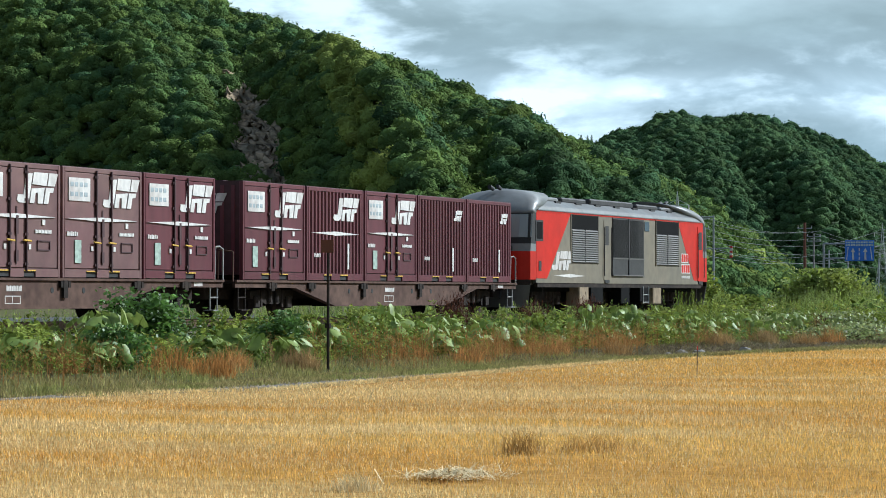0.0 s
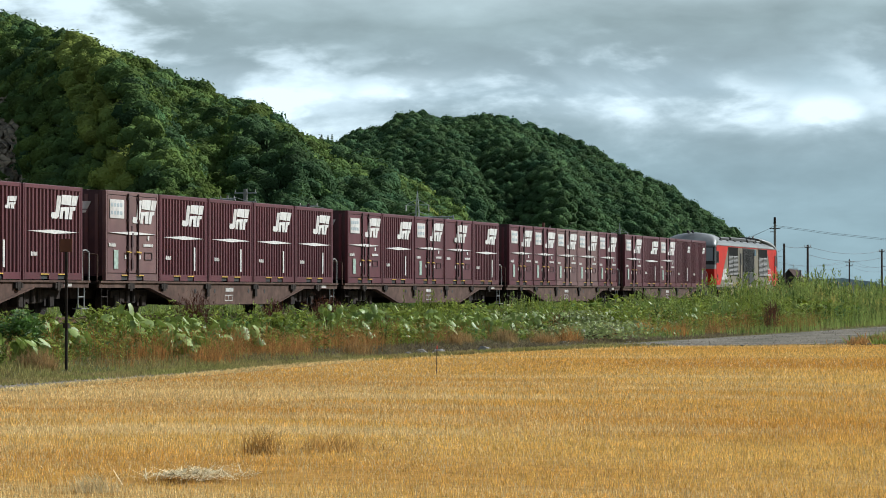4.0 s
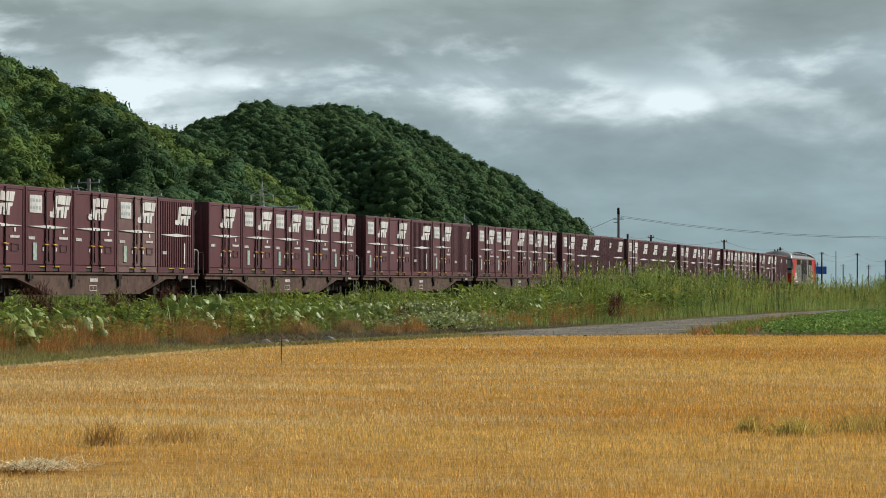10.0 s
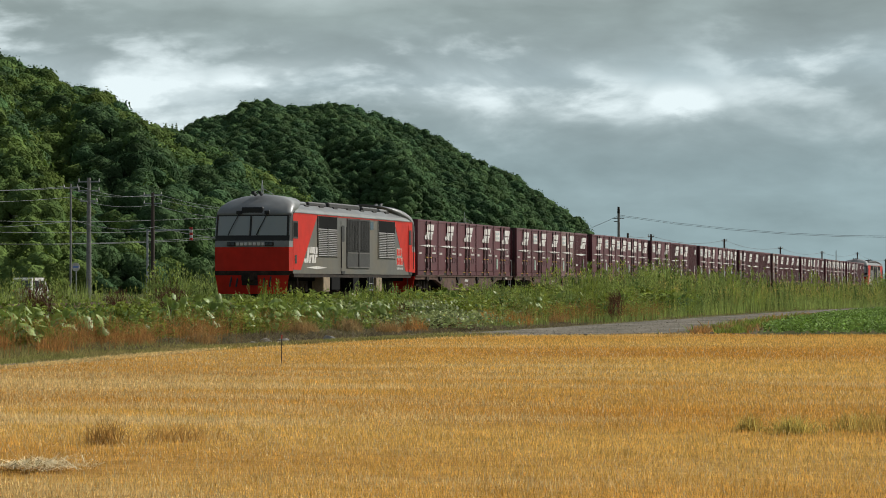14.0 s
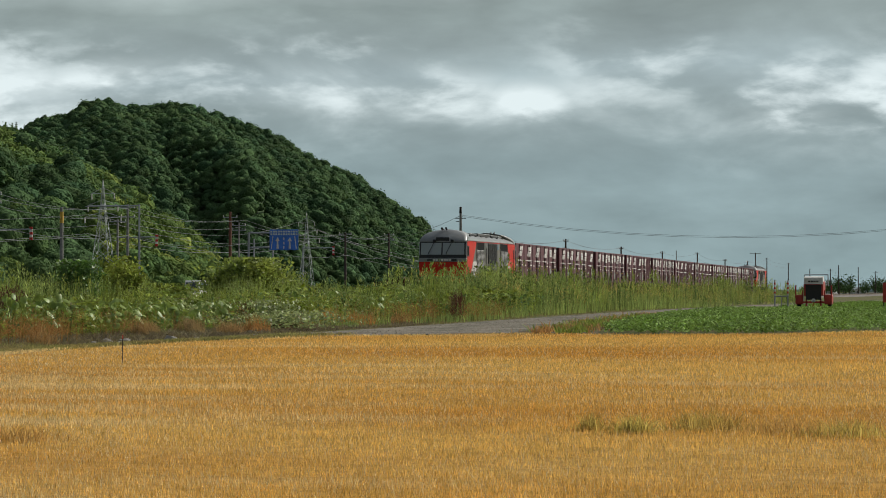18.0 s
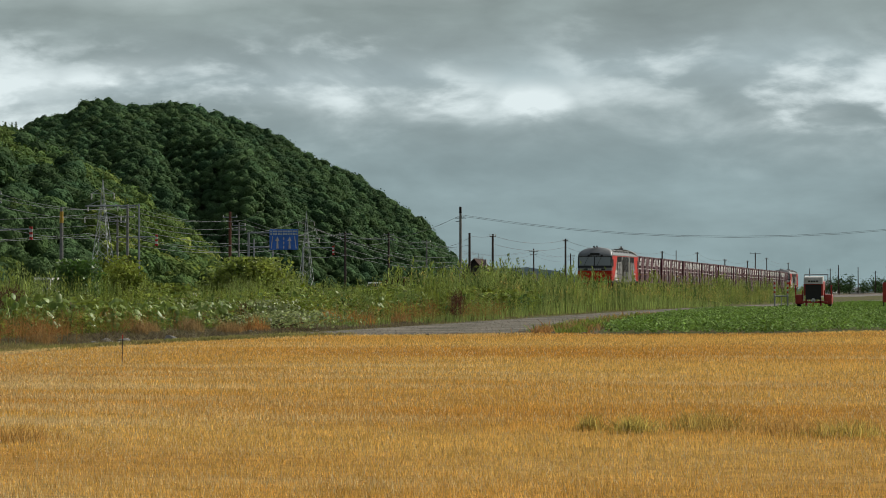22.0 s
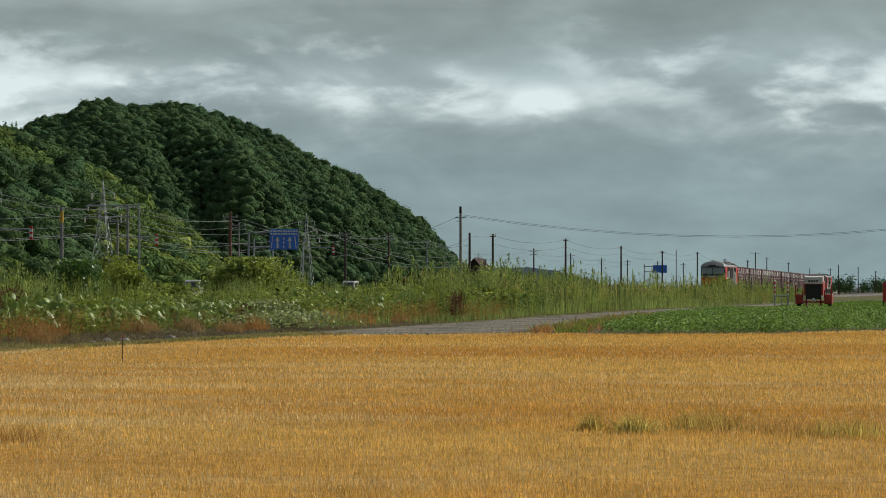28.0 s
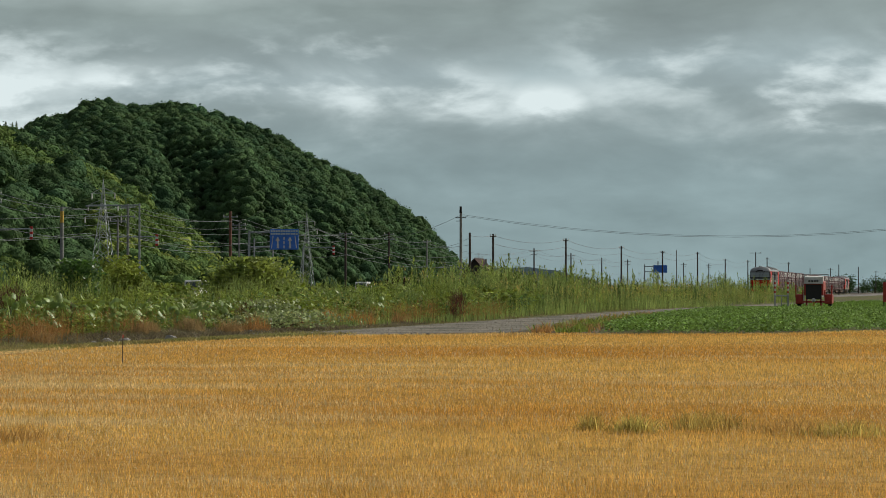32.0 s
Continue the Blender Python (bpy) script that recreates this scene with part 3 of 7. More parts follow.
def tree_places(surface, a0, a1, u0, u1, gap, tries, seed):
    """Spots on a hillside at least a gap apart, as turn and run."""
    rng = np.random.default_rng(seed)
    a, u = rng.uniform(a0, a1, tries), rng.uniform(u0, u1, tries)
    P = surface(a, u)
    cells, kept = {}, []
    keys = np.floor(P / gap).astype(int)
    near = list(itertools.product((-1, 0, 1), repeat=3))
    for i in range(tries):
        if P[i, 2] < -7:
            continue
        k = tuple(keys[i])
        if any(np.sum((P[j] - P[i]) ** 2) < gap * gap for o in near for j in cells.get((k[0] + o[0], k[1] + o[1], k[2] + o[2]), ())):
            continue
        cells.setdefault(k, []).append(i)
        kept.append(i)
    return a[kept], u[kept]


def forest(name, P, size, leaves, level, seed, label, mat="wood_far", shade="wood_core"):
    rng = np.random.default_rng(seed)
    kinds = crown_kinds(rng, 10, leaves, level)
    core_v, core_t, leaf_v, leaf_t = [], [], [], []
    nc = nl = 0
    for i, p in enumerate(P):
        c, t, q, qt = kinds[i % 10]
        s = size * rng.choice([0.65, 0.85, 1.0, 1.2, 1.5]) * rng.uniform(0.9, 1.1)
        g = rng.uniform(0, 6.28)
        R = np.array([[math.cos(g), -math.sin(g), 0], [math.sin(g), math.cos(g), 0], [0, 0, rng.uniform(0.75, 1.15)]]) * s
        up = p + np.array([0, 0, s * 0.22])
        core_v.append(c @ R.T + up)
        core_t.append(t + nc)
        leaf_v.append(q @ R.T + up)
        leaf_t.append(qt + nl)
        nc += len(c)
        nl += len(q)
    ob = fast_mesh(name, np.concatenate(leaf_v), np.concatenate(leaf_t), mat)
    tagged(ob, label, "forest", kind="stuff")
    core = fast_mesh("crown_boughs", np.concatenate(core_v), np.concatenate(core_t), shade, True)
    core.parent = ob
    tagged(core, kind="stuff")


def in_cliff(a, u):
    return (np.abs(a - (25.55 + 1.3 * u)) < 0.62 - 0.42 * u) & (u > 0.25) & (u < 0.60)


def sunlit_spur(a, u):
    """A band along one spur whose trees are coloured lighter to stand for sunlight."""
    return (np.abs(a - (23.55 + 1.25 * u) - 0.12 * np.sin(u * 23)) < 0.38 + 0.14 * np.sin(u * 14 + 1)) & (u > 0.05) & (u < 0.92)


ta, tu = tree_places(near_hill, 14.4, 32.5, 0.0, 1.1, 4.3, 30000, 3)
sun_toned, bare = sunlit_spur(ta, tu), in_cliff(ta, tu)
# some trees on the low tail get the same sunlit colouring
sun_toned = sun_toned | ((ta < 17.9) & (np.random.default_rng(10).uniform(0, 1, len(ta)) < 0.2))
forest("forest", near_hill(ta, tu)[sun_toned & ~bare], 3.6, 100, 2, 5, "trees on the near hillside painted lighter as if sunlit", "wood_light", "light_core")
# cloud shade on the low slope, painted with darker-coloured trees
low_end = (ta > 17.9) & (ta < 21.2) & (tu < 0.5 + 0.12 * np.sin(ta * 7))
cloud_shaded = (np.random.default_rng(9).uniform(0, 1, len(ta)) < np.where(low_end, 0.88, 0.14)) & ~sun_toned & ~bare
forest("forest", near_hill(ta, tu)[~sun_toned & ~bare & ~cloud_shaded], 4.0, 100, 2, 6, "dense green broadleaf trees covering the near hillside")
forest("forest", near_hill(ta, tu)[cloud_shaded], 4.0, 100, 2, 8, "broadleaf trees low on the near hillside, painted darker as cloud shade", "dark_leaves", "dark_core")
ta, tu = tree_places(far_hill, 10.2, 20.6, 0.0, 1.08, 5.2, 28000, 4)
# distance haze and shade are put into this hill's leaf colour
forest("forest", far_hill(ta, tu), 4.4, 72, 2, 7, "broadleaf trees covering the far hill, painted darker and bluer for haze", "dark_leaves", "dark_core")


def conifer(a, u, h, seed):
    """A dark spruce on the crest: drooping whorls round a straight trunk."""
    rng = np.random.default_rng(seed)
    p = near_hill(np.array([a]), np.array([u]))[0]
    root = thing("conifer", "dark spiky conifer standing on the hill crest", "tree", pose(*[float(v) for v in p]), "conifers on the crest")
    part("trunk", rod(bmesh.new(), (0, 0, -1), (0, 0, h), h * 0.02, h * 0.004, seg=6), "bark", root)
    n = 700
    z = h * (0.08 + 0.92 * rng.uniform(0, 1, n) ** 1.2)
    z = np.round(z / (h / 14)) * (h / 14) + rng.normal(0, 0.1, n)
    r = np.clip(1 - z / h, 0.02, 1) * h * 0.2 * rng.uniform(0.2, 1.0, n)
    g = rng.uniform(0, 6.28, n)
    c = np.stack([np.cos(g) * r, np.sin(g) * r, z - r * 0.35], 1)
    d = np.stack([np.cos(g), np.sin(g), np.full(n, -0.4)], 1) * 0.55
    w = np.stack([-np.sin(g), np.cos(g), np.zeros(n)], 1) * 0.22
    crown = fast_mesh("needles", np.stack([c - w, c + w, c + d], 1).reshape(-1, 3), np.arange(3 * n).reshape(-1, 3), "wood_core")
    crown.parent = root
    tagged(crown, kind="stuff")


for k, (a, h) in enumerate(((19.42, 8.0), (19.34, 9.0), (19.25, 7.5), (19.55, 7.5))):
    conifer(a, 1.0, h, 300 + k)


def cliff():
    A, U = np.meshgrid(np.linspace(-1, 1, 26), np.linspace(0.23, 0.62, 40))
    a = 25.55 + 1.3 * U + A * (0.72 - 0.45 * U)
    V = near_hill(a, U)
    rng = np.random.default_rng(8)
    V[..., 2] += 2.2 + rng.uniform(-1.3, 1.3, A.shape)
    V[..., 0] += rng.uniform(-2, 2, A.shape)
    V = V.reshape(-1, 3)
    n = 26
    i = (np.arange(39)[:, None] * n + np.arange(n - 1)[None]).ravel()
    T = np.concatenate([np.stack([i, i + n + 1, i + 1], 1), np.stack([i, i + n, i + n + 1], 1)])
    tagged(fast_mesh("cliff", V, T, "cliff"), "bare brown rock scar in the wooded hillside", "cliff", kind="structure")


cliff()


def distant_ridge():
    a = np.linspace(-6, 11.5, 60)
    e = np.interp(a, [-6, 0, 5, 7.6, 8.3, 9.0, 9.6, 10.3, 11.5], [-0.12, -0.12, -0.11, -0.02, 0.18, 0.32, 0.30, 0.42, 0.5])
    e = e + 0.015 * np.sin(a * 9) + 0.01 * np.sin(a * 23)
    t = np.radians(a)
    R = 3900.0
    top = np.stack([-R * np.sin(t), R * np.cos(t), R * np.tan(np.radians(e))], -1)
    low = top * np.array([0.93, 0.93, 0])
    low[:, 2] = -16
    V = np.concatenate([low, top])
    i = np.arange(59)
    T = np.concatenate([np.stack([i, i + 1, i + 61], 1), np.stack([i, i + 61, i + 60], 1)])
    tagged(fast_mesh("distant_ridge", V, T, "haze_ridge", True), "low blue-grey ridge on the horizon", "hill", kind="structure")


distant_ridge()


# ---- the train: things are built at the origin, along y, rail top at z = 0 ----
TRACK_X = -33.15


MARK = (
    ((-0.20, 0.08), (-0.12, 0.0), (0.14, 0.0), (0.25, 0.10), (0.25, 0.96), (0.02, 0.96), (0.02, 0.26), (-0.20, 0.26)),
    ((0.29, 0.0), (0.46, 0.0), (0.46, 0.34), (0.55, 0.34), (0.60, 0.0), (0.78, 0.0), (0.78, 0.52), (0.29, 0.47)),
    ((0.29, 0.61), (0.84, 0.58), (0.84, 1.0), (0.29, 1.0)),
    ((0.83, 0.0), (1.00, 0.0), (1.00, 0.36), (1.13, 0.38), (1.14, 0.53), (0.83, 0.52)),
    ((0.88, 0.58), (1.16, 0.58), (1.22, 1.0), (0.88, 1.0)),
)


def slant_mark(bm, x, y0, z0, w, h, out=0.012):
    """Five slanted blocks round a thin slot, the first with a hooked foot, proud of a side at x."""
    s = 1 if x > 0 else -1
    for outline in MARK:
        prism(bm, [(y0 + w * (a + 0.16 * b), z0 + h * b) for a, b in outline], x, x + s * out)
    return bm


def glyph_bars(c0, c1, y0, y1, z0, z1, n):
    """A row of n small upright bars in place of writing."""
    w = (y1 - y0) / n
    return boxes(*[(c0, c1, y0 + w * (i + 0.12), y0 + w * (i + 0.86), z0, z1 - 0.15 * (z1 - z0) * (i % 2)) for i in range(n)])


def diamond(bm, x, y0, y1, z, t, out=0.01):
    s = 1 if x > 0 else -1
    m = (y0 + y1) / 2
    prism(bm, [(y0, z), (m, z - t), (y1, z), (m, z + t)], x, x + s * out)
    return bm


def container(kind, paint, label):
    """kind: plain (doors, sign board), central (no board), ribbed, ribbed_small (a small mark)."""
    L, W, H = 3.70 / 2, 1.215, 2.5
    root = thing("container", label, "container")
    ribbed = kind.startswith("ribbed")
    inset = 0.05 if ribbed else 0.035
    # behind doors the body is coloured dark to paint shade into the seams
    part("body", boxes((-W + inset, W - inset, -L + 0.03, L - 0.03, 0.14, H - 0.01)), paint if ribbed else "maroon_dark", root)
    post = None
    for x in (-W, W - 0.11):
        for y in (-L, L - 0.1):
            post = part("corner_post", box(bmesh.new(), x, x + 0.11, y, y + 0.1, 0.0, H, 0.012), paint, root) if post is None else same("corner_post", post, root, pose(x + W, y + L, 0))
    part("roof", boxes((-W + 0.02, W - 0.02, -L + 0.02, L - 0.02, H - 0.012, H + 0.012), (-0.6, 0.6, -L + 0.1, L - 0.1, H + 0.012, H + 0.03)), "maroon_dark", root)
    for x in (-W, W - 0.07):
        part("top_rail", box(bmesh.new(), x, x + 0.07, -L + 0.1, L - 0.1, H - 0.11, H, 0.01), paint, root)
        part("bottom_rail", boxes((x, x + 0.07, -L + 0.1, -0.78, 0.02, 0.2), (x, x + 0.07, -0.28, 0.28, 0.02, 0.2), (x, x + 0.07, 0.78, L - 0.1, 0.02, 0.2), (x, x + 0.07, -0.78, -0.28, 0.16, 0.2), (x, x + 0.07, 0.28, 0.78, 0.16, 0.2)), paint, root)
    part("fork_pocket", boxes((-W + 0.03, W - 0.03, -0.78, -0.28, 0.03, 0.15)), "black", root)
    part("fork_pocket", boxes((-W + 0.03, W - 0.03, 0.28, 0.78, 0.03, 0.15)), "black", root)
    for s in (1, -1):
        x = s * W
        a, b = (x - 0.03, x + 0.012) if s > 0 else (x - 0.012, x + 0.03)
        part("pocket_edge", boxes((a, b, -0.78, -0.28, 0.145, 0.175)), "yellow", root)
        part("pocket_edge", boxes((a, b, 0.28, 0.78, 0.145, 0.175)), "yellow", root)
        flip = s  # the reading side starts at the rear on one face, at the front on the other

        def span(y0, y1):
            return (min(y0 * flip, y1 * flip), max(y0 * flip, y1 * flip))

        if ribbed:
            bm = bmesh.new()
            line = []
            for k in range(16):
                y = -L + 0.17 + k * (2 * L - 0.34) / 15
                line += [(y - 0.075, 0.05), (y - 0.045, 0.004), (y + 0.045, 0.004), (y + 0.075, 0.05)]
            low = [bm.verts.new((x - s * d, y, 0.2)) for y, d in line]
            high = [bm.verts.new((x - s * d, y, H - 0.11)) for y, d in line]
            for i in range(len(line) - 1):
                bm.faces.new((low[i], low[i + 1], high[i + 1], high[i])[::s])
            part("corrugated_side", bm, paint, root)
            if kind == "ribbed_small":
                y0, y1 = span(0.95, 1.5)
                part("mark", slant_mark(bmesh.new(), x, y0, 1.82, 0.44, 0.32), "white", root, "small white slanted mark")
            else:
                y0, y1 = span(0.25, 1.55)
                part("mark", slant_mark(bmesh.new(), x, y0 - 0.22, 1.63, 1.10, 0.64), "white", root, "white slanted mark")
                part("stripe", diamond(bmesh.new(), x, -1.6, 1.6, 1.28, 0.055), "white", root, "thin white pointed stripe")
            y0, y1 = span(0.75, 0.86)
            c0, c1 = (x, x + 0.012) if s > 0 else (x - 0.012, x)
            part("lettering_bar", boxes((c0, c1, y0, y1, 0.32, 1.02)), "white", root)
            y0, y1 = span(-1.4, -1.0)
            part("lettering_bar", glyph_bars(c0, c1, y0, y1, 0.63, 0.74, 5), "white", root)
        else:
            for y0, y1 in ((-L + 0.13, -0.295), (0.315, L - 0.13)):
                lo, hi = span(y0, y1)
                a, b = (x - 0.05, x - 0.012) if s > 0 else (x + 0.012, x + 0.05)
                leaf = part("door", box(bmesh.new(), a, b, lo, hi, 0.22, H - 0.12, 0.01), paint, root)
            a, b = (x - 0.05, x - 0.004) if s > 0 else (x + 0.004, x + 0.05)
            lo, hi = span(-0.26, 0.28)
            part("door_post", box(bmesh.new(), a, b, lo, hi, 0.22, H - 0.12, 0.01), paint, root)
            for y in (-0.34, 0.36):
                bm = rods(((x + s * 0.02, y * flip, 0.15), (x + s * 0.02, y * flip, H - 0.05), 0.028), seg=6)
                for z in (0.3, 0.95, 1.7, 2.3):
                    box(bm, x - 0.03, x + 0.03, y * flip - 0.07, y * flip + 0.07, z - 0.03, z + 0.03)
                bar = part("lock_rod", bm, "maroon_dark", root, "dark vertical lock rod")
                bm = rods(((x + s * 0.045, y * flip - 0.16, 0.82), (x + s * 0.045, y * flip + 0.16, 0.80), 0.022), seg=6)
                part("handle", bm, "yellow", bar, "short yellowed handle")
            bm = boxes((x - 0.03, x + 0.015, -0.06, -0.02, 0.3, 1.55), (x - 0.03, x + 0.03, -0.09, 0.01, 0.35, 0.6), (x - 0.03, x + 0.03, -0.09, 0.01, 0.95, 1.35))
            part("latch", bm, "maroon_dark", root)
            off = 0.1 if kind == "plain" else -0.55
            c0, c1 = (x - 0.004, x + 0.012) if s > 0 else (x - 0.012, x + 0.004)
            y0, y1 = span(0.32 + off, 1.50 + off)
            part("mark", slant_mark(bmesh.new(), x - s * 0.004, y0 - 0.24, 1.63, 1.12, 0.68, 0.032 if kind == "central" else 0.016), "white", root, "white slanted mark")
            if kind == "plain":
                y0, y1 = span(-1.58, -0.62)
                part("sign_board", boxes((c0, c1, y0, y1, 1.74, 2.26)), "white", root, "pale board with unreadable writing")
                bm = boxes(*[(min(x, x + s * 0.016), max(x, x + s * 0.016), y0 + 0.06 + 0.21 * i, y0 + 0.2 + 0.21 * i, z, z + 0.1) for i in range(4) for z in (1.84, 2.06)])
                part("lettering_bar", bm, "inkbar", root)
                y0, y1 = span(-1.3, -1.02)
                part("green_label", boxes((c0, c1, y0, y1, 0.34, 0.86)), "greenlabel", root, "pale green upright label")
            part("stripe", diamond(bmesh.new(), x - s * 0.004, -1.68, 1.6, 1.34, 0.05, 0.03), "white", root, "thin white pointed stripe")
            y0, y1 = span(-1.66, -1.16)
            part("lettering_bar", glyph_bars(c0, c1, y0, y1, 0.95, 1.05, 6), "white", root)
            y0, y1 = span(0.75, 1.45)
            part("lettering_bar", glyph_bars(c0, c1, y0, y1, 0.98, 1.06, 11), "white", root)
            y0, y1 = span(0.85, 1.4)
            bm = boxes((c0, c1, y0, y1, 0.60, 0.625), (c0, c1, y0, y1, 0.80, 0.825), (c0, c1, y0, y0 + 0.025, 0.60, 0.825), (c0, c1, y1 - 0.025, y1, 0.60, 0.825))
            part("lettering_bar", bm, "maroon_dark", root)
            y0, y1 = span(1.05, 1.17)
            part("tag", boxes((c0, c1, y0, y1, 1.16, 1.28)), "white", root)
            for y in (-0.52, 0.52):
                y0, y1 = span(y - 0.05, y + 0.05)
                part("tag", boxes((c0, c1, y0, y1, 0.62, 0.73)), "white", root)
    # ribs and a mark on both ends
    for s in (1, -1):
        y = s * L
        bm = bmesh.new()
        for k in range(-3, 4):
            box(bm, k * 0.31 - 0.05, k * 0.31 + 0.05, min(y - s * 0.04, y - s * 0.004), max(y - s * 0.04, y - s * 0.004), 0.2, H - 0.1)
        part("end_ribs", bm, paint, root)
        bm = slant_mark(bmesh.new(), 1.0, -0.4, 1.7, 0.85, 0.5)
        for v in bm.verts:
            v.co = (v.co.y, y + s * (v.co.x - 1.004), v.co.z)
        bmesh.ops.recalc_face_normals(bm, faces=bm.faces)
        part("mark", bm, "white", root, "white slanted mark")
    return root


def wheel_pair(parent, y, r=0.43):
    bm = rods(((-0.62, y, r), (0.62, y, r), 0.08))
    axle = part("axle", bm, "iron", parent)
    for s in (1, -1):
        bm = bmesh.new()
        rod(bm, (s * 0.50, y, r), (s * 0.63, y, r), r, seg=24)
        rod(bm, (s * 0.48, y, r), (s * 0.50, y, r), r + 0.025, seg=24)
        rod(bm, (s * 0.63, y, r), (s * 0.69, y, r), 0.16, seg=12)
        part("wheel", bm, "iron", parent)
    return axle


def bogie(root, y, base=1.9, r=0.43, label="dark steel bogie"):
    bm = bmesh.new()
    for s in (1, -1):
        x = s * 0.83
        prism(bm, [(y - base / 2 - 0.35, 0.52), (y - base / 2 - 0.3, 0.72), (y - 0.55, 0.74), (y - 0.35, 0.86), (y + 0.35, 0.86), (y + 0.55, 0.74), (y + base / 2 + 0.3, 0.72), (y + base / 2 + 0.35, 0.52), (y + base / 2 - 0.25, 0.5), (y + 0.4, 0.38), (y - 0.4, 0.38), (y - base / 2 + 0.25, 0.5)], x - 0.07, x + 0.07)
        for d in (-1, 1):
            box(bm, x - 0.12, x + 0.13, y + d * base / 2 - 0.16, y + d * base / 2 + 0.16, r - 0.16, r + 0.16, 0.03)
            rod(bm, (x + s * 0.06, y + d * 0.2, 0.42), (x + s * 0.06, y + d * 0.2, 0.78), 0.1, seg=10)
            box(bm, x - 0.05, x + 0.08, y + d * 0.62 - 0.05, y + d * 0.62 + 0.05, 0.3, 0.75)
    box(bm, -0.8, 0.8, y - 0.25, y + 0.25, 0.5, 0.8)
    b = part("bogie", bm, "iron", root, label)
    for d in (-1, 1):
        wheel_pair(b, y + d * base / 2, r)
    return b


def wagon():
    root = thing("flat_wagon", "dusty brown container flat wagon with fish-belly frame", "wagon", group="wagons of the freight train")
    L = 9.85
    bm = boxes((-1.2, 1.2, -L, L, 0.90, 0.985), (-0.35, 0.35, -L, L, 0.50, 0.9), (-0.75, -0.45, -9.2, 9.2, 0.56, 0.9))
    for y in np.arange(-9, 9.1, 1.5):
        box(bm, -1.15, 1.15, y - 0.06, y + 0.06, 0.75, 0.9)
    part("deck", bm, "iron", root)
    for s in (1, -1):
        x = s * 1.17
        bm = prism(bmesh.new(), [(-L, 0.97), (-L, 0.80), (-6.3, 0.80), (-3.9, 0.33), (3.9, 0.33), (6.3, 0.80), (L, 0.80), (L, 0.97)], x - 0.04, x + 0.04)
        sill = part("side_sill", bm, "sill", root, "brown fish-belly side sill")
        bm = boxes((x - 0.09, x + 0.09, -L, L, 0.935, 0.99))
        prism(bm, [(-6.4, 0.79), (-3.9, 0.31), (3.9, 0.31), (6.4, 0.79), (6.3, 0.815), (3.85, 0.345), (-3.85, 0.345), (-6.3, 0.815)], x - 0.09, x + 0.09)
        part("sill_flange", bm, "sill", sill)
        for y in (-7.8, -5.4, -2.0, 2.0, 5.4, 7.8):
            bm = boxes((x - 0.06, x + s * 0.02 + 0.09, y - 0.09, y + 0.09, 0.55 if abs(y) < 5 else 0.72, 0.94), (x - 0.1, x + 0.11, y - 0.22, y - 0.12, 0.78, 0.92), (x - 0.1, x + 0.11, y + 0.12, y + 0.22, 0.78, 0.92))
            part("tie_down", bm, "iron", sill, "dark container lock")
        c0, c1 = (x + 0.04, x + 0.046) if s > 0 else (x - 0.046, x - 0.04)
        part("lettering_bar", glyph_bars(c0, c1, -0.45, 0.2, 0.70, 0.82, 9), "white", sill)
        bm = boxes((c0, c1, -0.5, 0.15, 0.42, 0.44), (c0, c1, -0.5, 0.15, 0.58, 0.60), (c0, c1, -0.5, -0.48, 0.42, 0.6), (c0, c1, -0.2, -0.18, 0.42, 0.6), (c0, c1, 0.13, 0.15, 0.42, 0.6))
        part("lettering_bar", bm, "white", sill)
        part("lettering_bar", boxes((c0, c1, 8.3, 8.75, 0.83, 0.93)), "white", sill)
        bm = bmesh.new()
        for y in (-2.9, -1.35, 1.5, 2.9):
            rod(bm, (x, y, 0.72), (x + s * 0.047, y, 0.72), 0.07, seg=10)
        part("sill_hole", bm, "black", sill)
        for e in (1, -1):
            y = e * (L - 0.05)
            bm = rods(((x, y, 0.95), (x, y, 1.75), 0.022), ((x, y, 1.75), (x, y - e * 0.18, 1.82), 0.022), ((x, y - e * 0.18, 1.82), (x, y - e * 0.42, 1.80), 0.022), ((x, y - e * 0.42, 1.80), (x, y - e * 0.46, 0.95), 0.022), seg=6) if e > 0 else rods(((x, y, 0.95), (x, y, 1.7), 0.022), ((x, y, 1.7), (x - s * 0.4, y, 1.75), 0.022), ((x - s * 0.4, y, 1.75), (x - s * 0.42, y, 0.95), 0.022), seg=6)
            for v in bm.verts:
                v.co.y += e * 0.10 if e < 0 else 0.14
            part("handrail", bm, "steel" if e > 0 else "sill", root, "bent handrail")
            y = e * (L - 0.42)
            bm = rods(((x, y - 0.2, 0.85), (x, y - 0.2, 0.24), 0.02), ((x, y + 0.2, 0.85), (x, y + 0.2, 0.24), 0.02), ((x, y - 0.2, 0.55), (x, y + 0.2, 0.55), 0.02), seg=6)
            box(bm, x - 0.14, x + 0.14, y - 0.26, y + 0.26, 0.22, 0.25)
            part("step", bm, "steel" if e > 0 else "iron", root, "steel step")
    for e in (1, -1):
        bm = boxes((-0.12, 0.12, min(e * L, e * 10.22), max(e * L, e * 10.22), 0.75, 0.98), (-0.9, 0.9, min(e * L, e * (L + 0.06)), max(e * L, e * (L + 0.06)), 0.78, 0.98))
        part("coupler", bm, "iron", root)
        bogie(root, e * 7.1)
    bm = boxes((-0.7, 0.7, -1.2, 0.9, 0.3, 0.62), (-0.9, -0.3, 1.6, 2.6, 0.35, 0.7))
    rod(bm, (0.5, 1.4, 0.5), (0.5, 3.0, 0.5), 0.18, seg=12)
    part("brake_gear", bm, "iron", root)
    return root


